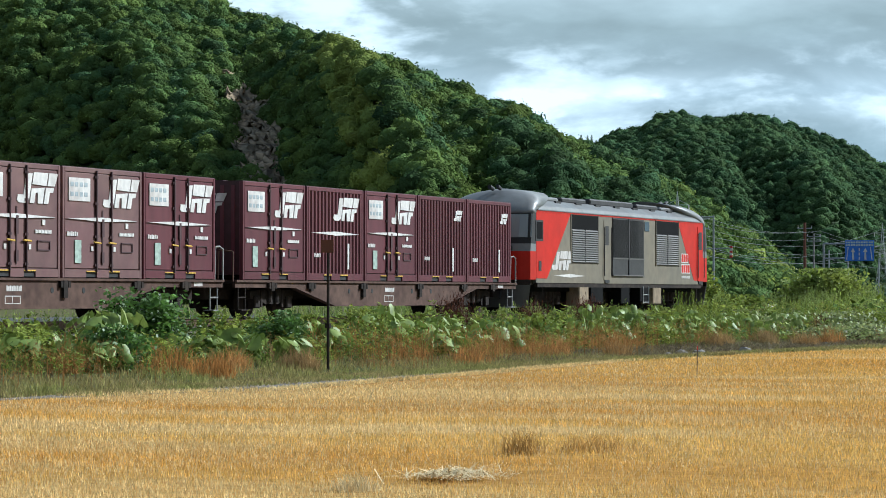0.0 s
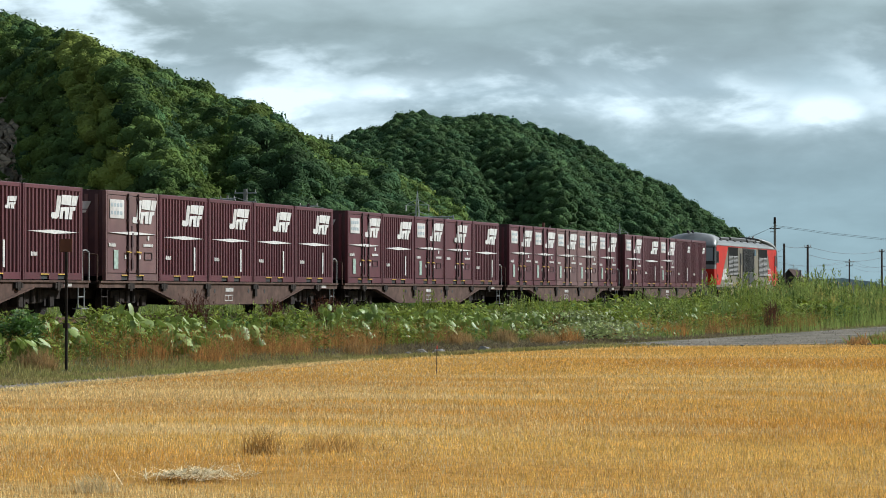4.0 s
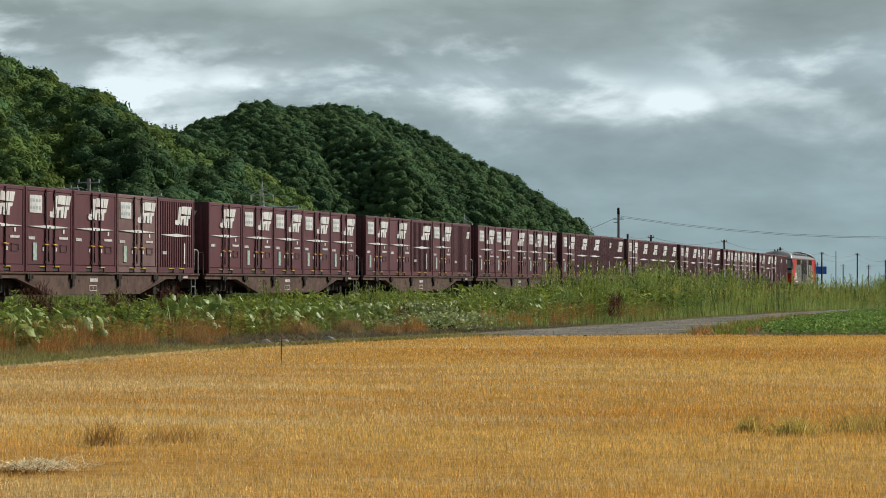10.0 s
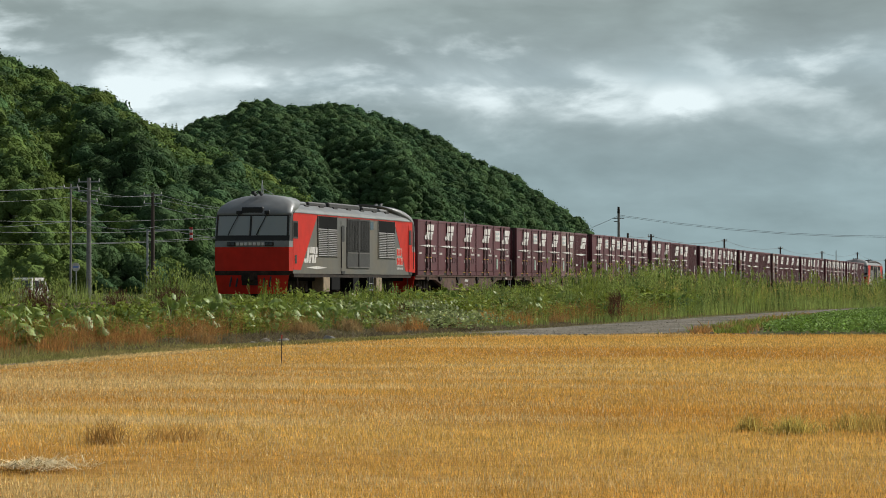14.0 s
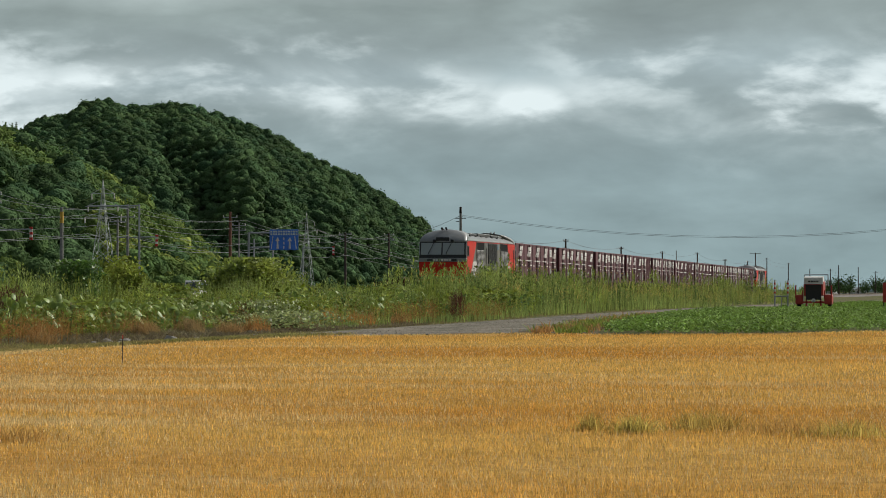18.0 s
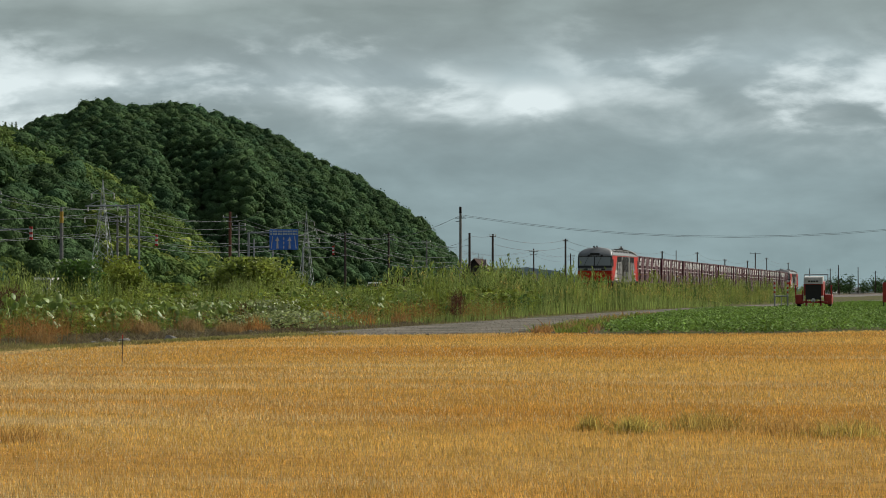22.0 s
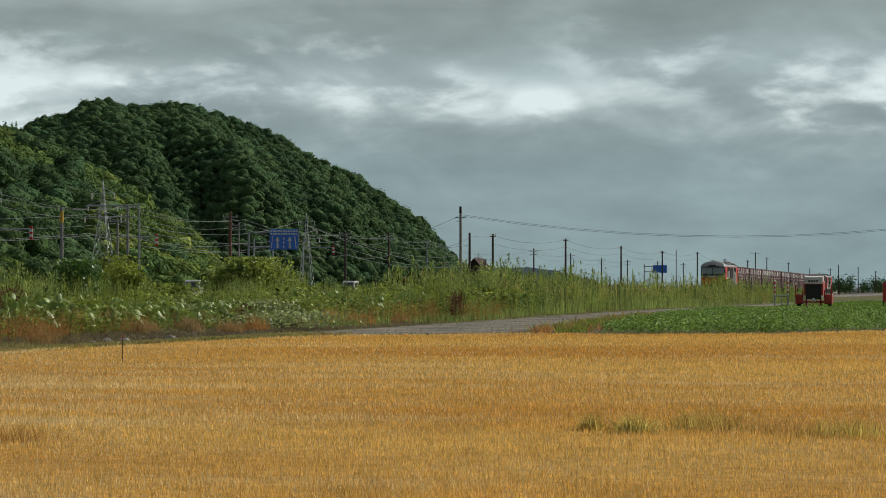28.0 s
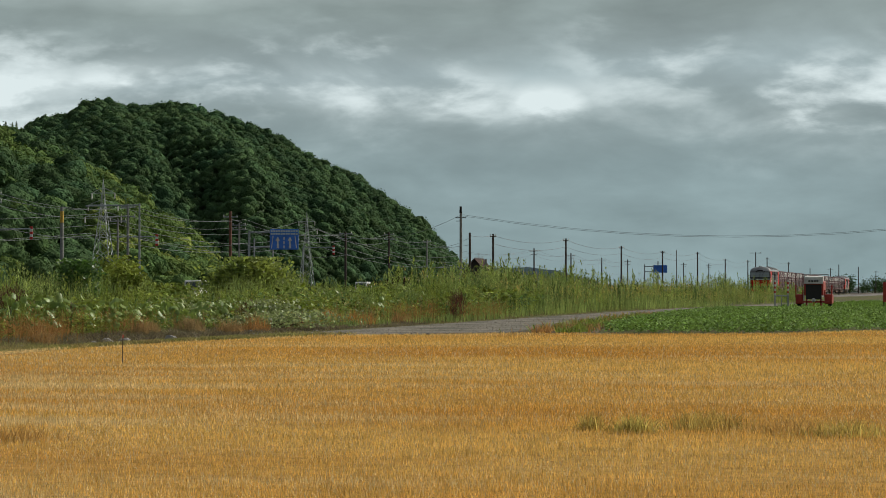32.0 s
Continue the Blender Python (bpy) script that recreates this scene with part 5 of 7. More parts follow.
def tuft(x, y, n, spread, h, mat, label, seed):
    rng = np.random.default_rng(seed)
    n, h = n * 4, h * 1.2
    px, py = x + rng.normal(0, spread, n), y + rng.normal(0, spread * 0.7, n)
    hh = h * rng.uniform(0.4, 1.0, n) * np.exp(-((px - x) / (2.2 * spread)) ** 2)
    ob = blades("grass_tuft", px, py, np.full(n, -0.93), hh, 0.0052, 0.5, mat, label, "grass tuft", rng)


tuft(-9.8, 25.9, 48, 0.12, 0.28, "tan_weed", "brown dry weed tuft standing in the stubble", 21)
tuft(-9.3, 26.6, 70, 0.25, 0.20, "tan_weed", "low brown dry weed tuft in the stubble", 22)
tuft(-4.1, 29.7, 60, 0.09, 0.20, "green_straw", "green grass tuft growing in the stubble", 23)
tuft(-3.6, 29.3, 90, 0.14, 0.21, "green_straw", "green grass tuft growing in the stubble", 24)
tuft(-2.9, 29.9, 130, 0.3, 0.24, "green_straw", "sparse green grass tuft in the stubble", 25)
tuft(-2.0, 29.3, 90, 0.3, 0.20, "tan_weed", "low brown dry weed tuft in the stubble", 26)
tuft(-1.4, 29.0, 120, 0.3, 0.20, "green_straw", "green grass tuft growing in the stubble", 27)
tuft(-9.2, 20.6, 60, 0.14, 0.15, "pale_straw", "pale upright straw tuft in the stubble", 28)


# ---- weeds along the railway ----
def plant_kinds(rng, count, leaves, kind):
    """Plants of height 1: a stem and its leaves as triangles. kind: spire, bushy or feather."""
    out = []
    for k in range(count):
        V = [np.array([[-0.008, 0, 0], [0.008, 0, 0], [rng.normal(0, 0.05), rng.normal(0, 0.05), 0.98]])]
        for i in range(leaves):
            z = rng.uniform(0.06, 1.0) ** 0.8
            g = rng.uniform(0, 6.28)
            if kind == "spire":
                l, rise, w = (0.14 - 0.06 * z) * rng.uniform(0.7, 1.4), rng.uniform(0.8, 2.8), 0.0105
            elif kind == "bushy":
                l, rise, w = (0.19 - 0.07 * z) * rng.uniform(0.6, 1.3), rng.uniform(-0.2, 1.2), 0.027
            elif kind == "leafy":
                l, rise, w = 0.30 * rng.uniform(0.6, 1.2), rng.uniform(-0.5, 0.7), 0.085
            else:
                l, rise, w = 0.13 * rng.uniform(0.5, 1.4), rng.uniform(0.5, 1.6), 0.009
                z = 0.3 + 0.7 * z
            d = np.array([math.cos(g), math.sin(g), rise])
            d /= np.linalg.norm(d)
            s = np.array([-math.sin(g), math.cos(g), rng.uniform(-0.6, 0.6)]) * w
            base = np.array([0, 0, z * 0.97 - 0.03])
            if kind == "feather":
                base = base + np.array([rng.normal(0, 0.12), rng.normal(0, 0.12), -0.25 * rng.uniform(0, 1)])
            m = base + d * l * 0.45
            V.append(np.array([m - s, m + s, base + d * l]))
            V.append(np.array([m + s, m - s, base]))
        out.append(np.concatenate(V))
    return out


def scatter(name, kinds, x, y, z, h, wide, mat, label, category, rng, tagkind="stuff"):
    parts = []
    which = rng.integers(0, len(kinds), len(x))
    for k, V in enumerate(kinds):
        m = which == k
        n = int(m.sum())
        if not n:
            continue
        g = rng.uniform(0, 6.28, n)
        c, s = np.cos(g)[:, None], np.sin(g)[:, None]
        hx = (h[m] * wide[m])[:, None]
        X = (V[None, :, 0] * c - V[None, :, 1] * s) * hx + x[m][:, None]
        Y = (V[None, :, 0] * s + V[None, :, 1] * c) * hx + y[m][:, None]
        Z = V[None, :, 2] * h[m][:, None] + z[m][:, None]
        parts.append(np.stack([X, Y, Z], -1).reshape(-1, 3))
    P = np.concatenate(parts)
    return tagged(fast_mesh(name, P, np.arange(len(P)).reshape(-1, 3), mat), label, category, kind=tagkind)


def weed_top(y):
    return np.interp(y, [30, 45, 60, 75, 90, 105, 120, 134, 147, 165, 187, 205, 230, 340, 420], [-0.42, -0.38, -0.30, -0.24, -0.17, -0.08, 0.05, 0.25, 1.15, 1.1, 0.88, 0.62, 0.5, 0.5, 0.4])


def front_edge(y):
    return np.interp(y, [30, 66, 80, 100, 120, 150, 170, 240, 420], [-23.4, -23.0, -23.0, -21.8, -21.2, -20.9, -19.6, -19.2, -18])


def verge():
    rng = np.random.default_rng(31)
    spire, bushy, feather = plant_kinds(rng, 8, 24, "spire"), plant_kinds(rng, 8, 28, "bushy"), plant_kinds(rng, 8, 18, "feather")

    sparse = plant_kinds(rng, 8, 15, "spire")

    def places(n, y0, y1, b0, b1, power=1.0):
        """b: 0 at the field's edge, 1 at the trackbed."""
        y = y0 + (y1 - y0) * rng.uniform(0, 1, n) ** power
        b = rng.uniform(b0, b1, n)
        x = front_edge(y) + (-30.3 - front_edge(y)) * b
        return x, y, b

    def patch(x, y, s, seed):
        return np.array([noise.noise((a / s + seed, b / s, seed)) for a, b in zip(x, y)])

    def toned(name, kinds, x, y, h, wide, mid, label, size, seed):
        """Plants whose clumps differ in tone, sunny, middling and dark: plant variety and painted sun and shade."""
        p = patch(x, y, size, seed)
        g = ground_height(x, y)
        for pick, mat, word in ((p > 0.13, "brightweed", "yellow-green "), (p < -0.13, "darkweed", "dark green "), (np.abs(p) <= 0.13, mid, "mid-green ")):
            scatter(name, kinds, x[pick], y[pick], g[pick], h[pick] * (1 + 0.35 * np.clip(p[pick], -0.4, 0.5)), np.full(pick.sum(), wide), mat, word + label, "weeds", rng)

    # tall spires, thick beyond the bend of the road
    x, y, b = places(10500, 66, 345, 0.05, 1.0, 1.25)
    p = patch(x, y, 7, 3.1)
    top = weed_top(y) - lowering(x, y) + 0.22 * p
    clump = np.clip(0.86 + 1.0 * patch(x, y, 1.5, 5.5), 0.4, 1.25)
    h = np.clip((top + 0.95) * np.clip(0.5 + 0.8 * b, 0, 1) * clump * rng.uniform(0.7, 1.08, len(x)), 0.25, 2.5)
    ok = ((y > 100) | (b > 0.42)) & (clump > 0.55)
    ok &= (y > 92) | (p > -0.05)
    open_spots = patch(x, y, 2.6, 12.3)
    ok &= open_spots > -0.14
    h *= 1 + 0.45 * np.clip(open_spots, -0.3, 0.5)
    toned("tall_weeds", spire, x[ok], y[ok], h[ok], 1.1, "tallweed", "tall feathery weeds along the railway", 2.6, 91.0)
    # single clumps that stand above the rest
    cy = np.concatenate([[102.5, 104, 113, 122], rng.uniform(116, 175, 30)])
    cx = front_edge(cy) + (-29.8 - front_edge(cy)) * rng.uniform(0.35, 0.95, 34)
    ch = rng.uniform(1.1, 1.5, 34) + np.interp(cy, [97, 130, 146, 175], [0.0, 0.1, 0.7, 0.65])
    k = rng.integers(0, 34, 1500)
    x, y = cx[k] + rng.normal(0, 0.42, 1500), cy[k] + rng.normal(0, 0.6, 1500)
    h = ch[k] * rng.uniform(0.6, 1.08, 1500)
    scatter("tall_weeds", spire, x, y, ground_height(x, y), h, np.full(1500, 0.8), "tallweed", "upright clumps of tall feathery green weeds", "weeds", rng)
    # bushy green weeds
    x, y, b = places(3600, 33, 150, 0.2, 1.0, 1.2)
    p = patch(x, y, 4, 8.3)
    clump = np.clip(0.92 + 0.6 * patch(x, y, 1.5, 9.9), 0.4, 1.25)
    h = np.clip((weed_top(y) + 1.0 + 0.3 * p) * np.clip(0.5 + 0.6 * b, 0, 1) * clump * rng.uniform(0.6, 1.15, len(x)), 0.2, 1.15)
    ok = p > -0.28
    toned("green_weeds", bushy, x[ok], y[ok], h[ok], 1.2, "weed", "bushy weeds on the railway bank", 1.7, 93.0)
    # weeds with larger leaves, in patches whose lighter colour stands for sun
    leafy = plant_kinds(rng, 8, 12, "leafy")
    x, y, b = places(2600, 44, 150, 0.24, 0.98, 1.1)
    p = patch(x, y, 2.4, 51.0)
    ok = p > -0.02
    h = np.clip((weed_top(y) + 1.0) * np.clip(0.55 + 0.5 * b, 0, 1) * rng.uniform(0.7, 1.15, len(x)) * (0.9 + 0.5 * p), 0.25, 1.2)
    scatter("leafy_weeds", leafy, x[ok], y[ok], ground_height(x, y)[ok], h[ok], np.full(ok.sum(), 1.15), "weed", "broad-leaved yellow-green weeds on the railway bank", "weeds", rng)
    # dark-coloured plants stand in for the shade between the lighter patches
    ok = p < -0.06
    scatter("leafy_weeds", leafy, x[ok], y[ok], ground_height(x, y)[ok], np.clip(h[ok] * 0.95, 0.25, 1.0), np.full(ok.sum(), 1.2), "shrub", "broad-leaved dark green weeds on the railway bank", "weeds", rng)
    # a thin fringe close to the trackbed
    y = rng.uniform(40, 112, 1500)
    x = rng.uniform(-30.6, -29.0, 1500)
    h = np.clip(rng.uniform(0.4, 0.85, 1500) * (1 + 0.8 * patch(x, y, 3, 31.0)), 0.2, 1.15)
    scatter("green_weeds", bushy, x, y, ground_height(x, y), h, np.full(1500, 1.2), "weed", "leafy green weeds beside the rails", "weeds", rng)
    # tall grass in streaks beyond the bend of the road
    y = 98 + 120 * rng.uniform(0, 1, 26000) ** 1.2
    bb = rng.uniform(0.0, 0.95, 26000)
    x = front_edge(y) + (-30.3 - front_edge(y)) * bb
    p = patch(x, y, 2.2, 41.0)
    ok = p > -0.05
    h = np.clip((weed_top(y) + 0.95) * np.clip(0.42 + 0.75 * bb, 0, 1) * (0.85 + 0.5 * p) * rng.uniform(0.55, 1.05, len(x)), 0.25, 2.2)
    x, y, h = x[ok], y[ok], h[ok]
    blades("tall_grass", x, y, ground_height(x, y) - 0.02, h, 0.013, 0.12, "tallweed", "tall upright green grass beside the railway", "grass", rng)
    # brownish seed heads among the tall weeds
    x, y, b = places(1500, 100, 300, 0.15, 1.0, 1.2)
    p = patch(x, y, 5, 77.0)
    h = np.clip((weed_top(y) - lowering(x, y) + 1.05) * np.clip(0.55 + 0.6 * b, 0, 1) * rng.uniform(0.75, 1.1, len(x)), 0.4, 2.5)
    ok = p > -0.1
    scatter("seed_heads", feather, x[ok], y[ok], ground_height(x, y)[ok], h[ok], np.full(ok.sum(), 0.7), "green_straw", "straw-coloured seed heads among the tall weeds", "weeds", rng)
    # named upright clumps beside the track
    spots = [(-28.4, 90.0, 1.45, 0.5), (-28.0, 91.5, 1.25, 0.45), (-25.2, 116.0, 1.5, 0.6), (-24.3, 124.0, 1.75, 0.7), (-24.8, 127.0, 1.8, 0.6), (-26.5, 102.0, 1.3, 0.5), (-27.0, 99.0, 1.2, 0.45)]
    k = np.arange(56 * len(spots)) % len(spots)
    s = np.array(spots)[k]
    x, y = s[:, 0] + rng.normal(0, 1, len(k)) * s[:, 3] * 0.55, s[:, 1] + rng.normal(0, 0.8, len(k))
    scatter("tall_weeds", spire, x, y, ground_height(x, y), s[:, 2] * rng.uniform(0.6, 1.05, len(k)), np.full(len(k), 0.75), "weed", "upright clumps of tall green weeds beside the track", "weeds", rng)
    # rounded tufts of rust-brown grass along the foot of the bank
    cy = np.concatenate([[67.7, 68.1, 75.4, 80.1, 85.0, 103.5, 103.8], rng.uniform(44, 110, 58)])
    cb = np.concatenate([[0.42, 0.24, 0.33, 0.18, 0.2, 0.28, 0.18], rng.uniform(0.06, 0.46, 58)])
    cx = front_edge(cy) + (-30.3 - front_edge(cy)) * cb
    cr = rng.uniform(0.22, 0.52, len(cy))
    k = rng.integers(0, len(cy), 17000)
    q, g = np.sqrt(rng.uniform(0, 1, len(k))), rng.uniform(0, 6.28, len(k))
    x, y = cx[k] + np.cos(g) * q * cr[k], cy[k] + np.sin(g) * q * cr[k] * 1.3
    h = (0.34 + 0.6 * cr[k]) * (1.05 - 0.6 * q * q) * rng.uniform(0.55, 1.15, len(k))
    blades("rust_grass", x, y, ground_height(x, y) - 0.02, h, 0.008, 0.35, "rust", "rounded rust-brown tufts of dried grass", "grass", rng)
    # dead grey litter along the field's edge
    x, y, b = places(13000, 60, 108, -0.06, 0.26, 1.0)
    blades("dead_litter", x, y, ground_height(x, y) - 0.01, rng.uniform(0.04, 0.17, len(x)), 0.011, 1.3, "litter", "flattened grey-brown dead grass and litter", "grass", rng)
    # short turf between the bank and the field
    y = rng.uniform(58, 84, 7000)
    x = np.interp(y, [58, 66, 74, 80, 84], [-21.9, -21.9, -21.3, -21.0, -20.6]) + rng.uniform(0, 1, 7000) * np.interp(y, [58, 74, 80, 84], [0.5, 0.7, 1.4, 2.0])
    blades("turf", x, y, np.full(7000, -0.94), rng.uniform(0.05, 0.13, 7000), 0.02, 0.6, "turf", "short green turf along the stubble's edge", "grass", rng)
    # grass and straw creeping over the road's edge
    n = 9000
    y = rng.uniform(38, 66, n)
    side = rng.uniform(0, 1, n) ** 1.7
    near_edge = np.interp(y, [36, 40, 42, 46.5, 51, 57, 65, 66], [-21.9, -20.9, -19.9, -20.15, -20.3, -20.8, -21.35, -21.35])
    z = np.full(n, -0.925)
    blades("road_grass", near_edge - 0.5 * side, y, z, rng.uniform(0.02, 0.08, n), 0.010, 0.6, "dull_straw", "stray straw along the gravel road's edge", "straw", rng)
    side = rng.uniform(0, 1, n) ** 1.7
    blades("road_grass", -22.0 + 0.85 * side, y, z, rng.uniform(0.03, 0.11, n), 0.010, 0.6, "turf", "low grass creeping over the gravel road's edge", "grass", rng)
    # longer soft grass on the verge before the bank
    y = rng.uniform(38, 66, 11000)
    x = np.interp(y, [38, 56, 66], [-22.45, -21.95, -21.95]) - 2.6 * rng.uniform(0, 1, 11000) ** 1.3
    p = patch(x, y, 1.6, 61.0)
    blades("turf", x, y, ground_height(x, y) - 0.02, rng.uniform(0.07, 0.2, 11000) * (1 + 0.9 * p), 0.010, 0.4, "turf", "soft pale green grass on the field verge", "grass", rng)
    # dark dead docks
    spots = [(-29.0, 71.4, 1.15, 0.40), (-29.0, 77.6, 1.0, 0.25), (-29.0, 82.0, 1.15, 0.36), (-22.6, 121.5, 1.15, 0.2), (-25.0, 95.0, 0.8, 0.2), (-26.2, 79.0, 0.7, 0.2)]
    k = np.arange(110 * len(spots)) % len(spots)
    s = np.array(spots)[k]
    x, y = s[:, 0] + rng.normal(0, 1, len(k)) * s[:, 3] * 0.6, s[:, 1] + rng.normal(0, 0.4, len(k))
    scatter("dead_docks", feather, x, y, ground_height(x, y), s[:, 2] * rng.uniform(0.6, 1.25, len(k)), np.full(len(k), 0.8), "dock", "dark red-brown dead dock stalks", "weeds", rng)
    # dry rust-coloured weeds near the field
    x, y, b = places(2400, 33, 135, 0.02, 0.45, 1.0)
    p = patch(x, y, 5, 15.7)
    ok = p + 0.30 - np.abs(b - 0.26) > 0.16
    h = np.clip(rng.uniform(0.35, 0.8, len(x)) * (1 + 0.6 * p), 0.2, 1.0)
    scatter("dry_weeds", feather, x[ok], y[ok], ground_height(x, y)[ok], h[ok], np.full(ok.sum(), 1.0), "dry", "rust-brown dried weeds at the foot of the bank", "weeds", rng)
    # short grass on the edge of the road and among the weeds
    x, y, b = places(36000, 31, 190, -0.10, 1.0, 1.3)
    h = rng.uniform(0.06, 0.26, len(x)) * np.clip(0.5 + b, 0.35, 1.3)
    blades("verge_grass", x, y, ground_height(x, y) - 0.01, h, 0.010, 0.45, "grass", "short mixed grass on the road verge", "grass", rng)
    # weeds behind the track, up to the highway
    x = np.where(rng.uniform(0, 1, 6600) < 0.8, rng.uniform(-46, -36.6, 6600), rng.uniform(-66, -46, 6600))
    y = 45 + 270 * rng.uniform(0, 1, 6600) ** 1.1
    p = patch(x, y, 9, 22.2)
    h = np.clip(np.interp(y, [40, 75, 100, 160, 190, 230, 370], [0.8, 1.1, 2.1, 2.3, 2.0, 1.2, 0.9]) * np.interp(x, [-66, -55, -45, -37], [0.55, 0.8, 1.0, 0.75]) * (1 + 0.35 * p) * rng.uniform(0.65, 1.1, len(x)), 0.3, 2.8)
    run = y / -x
    h *= np.where(run < 2.6, 0.8, 1.0)
    h *= np.where((run > 3.35) & (run < 3.7), 0.5, np.where((run > 2.55) & (run < 2.76), 0.6, 1.0))
    h *= np.where((x < -50) & (run > 2.3), 0.6, 1.0)
    h *= np.where((run > 4.15) & (run < 5.45), 0.5, 1.0)
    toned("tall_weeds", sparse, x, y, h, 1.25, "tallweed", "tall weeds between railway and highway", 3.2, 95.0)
    # tall grass among them
    n = 15000
    x, y = rng.uniform(-46, -36.7, n), rng.uniform(80, 230, n)
    p = patch(x, y, 2.6, 71.0)
    run = y / -x
    h = np.interp(y, [80, 100, 160, 190, 230], [1.0, 1.75, 1.95, 1.6, 1.0]) * (0.8 + 0.7 * p) * rng.uniform(0.6, 1.1, n)
    h *= np.where((run > 3.35) & (run < 3.7), 0.5, np.where((run > 4.15) & (run < 5.45), 0.55, np.where((run > 2.6) & (run < 2.76), 0.65, 1.0)))
    ok = (p > -0.1) & (h > 0.2)
    x, y, h = x[ok], y[ok], h[ok]
    blades("tall_grass", x, y, ground_height(x, y) - 0.02, h, 0.016, 0.13, "tallweed", "tall upright grass between railway and highway", "grass", rng)
    return bushy


verge()


def leaf_disc(rng, r):
    """One broad, dished, lobed leaf round the origin, tip towards +x."""
    n = 9
    V = [(0, 0, 0)]
    for k in range(n):
        g = -2.75 + 5.5 * k / (n - 1)
        q = r * (1 + 0.12 * rng.uniform(-1, 1)) * (0.9 + 0.2 * math.cos(g))
        cx, cy = q * math.cos(g), q * math.sin(g) * 0.82
        V.append((cx, cy, r * rng.uniform(-0.05, 0.14) * (1 if k % 2 else -0.4) - 0.45 * abs(cy) - 0.28 * max(cx, 0)))
    return np.array(V), np.array([[0, k, k + 1] for k in range(1, n)])


def butterbur(x, y, h, n, seed):
    """A clump of big leaves on stalks."""
    rng = np.random.default_rng(seed)
    root = thing("butterbur", "broad-leaved butterbur clump on the railway bank", "plant", pose(x, y, float(ground_height(x, y))), "butterbur clumps")
    for k in range(n):
        g, reach = rng.uniform(0, 6.28), rng.uniform(0.1, 0.75)
        top = np.array([math.cos(g) * reach, math.sin(g) * reach, h * rng.uniform(0.45, 1.05)])
        V, T = leaf_disc(rng, rng.uniform(0.08, 0.165) * (1.5 if y < 66 else 1.0))
        tilt = Euler((rng.normal(0, 0.6), rng.uniform(0.0, 1.0), g)).to_matrix()
        V = V @ np.array(tilt).T + top
        # the leaf with its stalk: three thin sides down to the root
        low, thick = np.array([top[0] * 0.25, top[1] * 0.25, -0.02]), 0.013
        ring = np.array([[1, 0, 0], [-0.5, 0.87, 0], [-0.5, -0.87, 0]]) * thick
        base = len(V)
        V = np.concatenate([V, low + ring, top - np.array([0, 0, 0.012]) + ring * 0.7])
        T = np.concatenate([T, base + np.array([[0, 1, 4], [0, 4, 3], [1, 2, 5], [1, 5, 4], [2, 0, 3], [2, 3, 5]])])
        leaf = fast_mesh("leaf", V, T, "broad")
        leaf.parent = root


rng_b = np.random.default_rng(41)
for y0, y1, count in ((44, 53, 8), (53, 64, 7), (64, 80, 24), (80, 98, 22), (98, 116, 18), (116, 132, 5)):
    for _ in range(count):
        yy = rng_b.uniform(y0, y1)
        xx = front_edge(yy) + (-30.0 - front_edge(yy)) * rng_b.uniform(0.28, 0.8)
        butterbur(float(xx), yy, float(np.clip((weed_top(yy) + 1.0) * rng_b.uniform(0.65, 1.05), 0.45, 1.15)), int(rng_b.integers(19, 30)), int(rng_b.integers(1e6)))
for x, y, h, n in ((-27.6, 63.4, 1.0, 20), (-26.6, 47.6, 1.05, 22), (-27.2, 49.0, 1.0, 22), (-26.8, 57.0, 0.9, 22), (-25.8, 77.0, 1.05, 26), (-25.2, 80.5, 1.0, 26), (-26.0, 74.0, 1.1, 26), (-25.0, 86.0, 0.95, 24)):
    butterbur(x, y, h, n, int(rng_b.integers(1e6)))


def shrub(x, y, w, h, mat, label, seed, leaves=1500, size=0.07):
    rng = np.random.default_rng(seed)
    root = thing("shrub", label, "shrub", pose(x, y, float(ground_height(x, y))), "")
    tips = []
    for k in range(9):
        g, r = rng.uniform(0, 6.28), rng.uniform(0.1, 0.42) * w
        top = Vector((math.cos(g) * r, math.sin(g) * r, h * rng.uniform(0.5, 0.9)))
        part("branch", rod(bmesh.new(), (top.x * 0.15, top.y * 0.15, -0.1), top, 0.028, 0.008, seg=5), "bark", root)
        tips.append(top)
    tips = np.array([t[:] for t in tips])
    c = tips[rng.integers(0, len(tips), leaves)] + rng.normal(0, 1, (leaves, 3)) * np.array([w * 0.15, w * 0.15, h * 0.16])
    low = np.stack([rng.normal(0, w * 0.25, leaves // 2), rng.normal(0, w * 0.25, leaves // 2), rng.uniform(0.05, 0.6, leaves // 2) * h], 1)
    c = np.concatenate([c, low])
    c[:, 2] = np.clip(c[:, 2], 0.05, h * 1.1)
    n = len(c)
    a = rng.normal(size=(n, 3))
    a[:, 2] = a[:, 2] * 0.5 - 0.2
    a /= np.linalg.norm(a, axis=1)[:, None]
    b = np.cross(a, rng.normal(size=(n, 3)))
    b /= np.linalg.norm(b, axis=1)[:, None]
    s = size * rng.uniform(0.6, 1.4, (n, 1))
    V = np.stack([c - a * s, c + b * s * 0.6, c + a * s * 1.2, c - b * s * 0.6], 1).reshape(-1, 3)
    i = np.arange(n)[:, None] * 4
    crown = fast_mesh("foliage", V, np.concatenate([i + [0, 1, 2], i + [0, 2, 3]]), mat)
    crown.parent = root
    tagged(crown, kind="stuff")


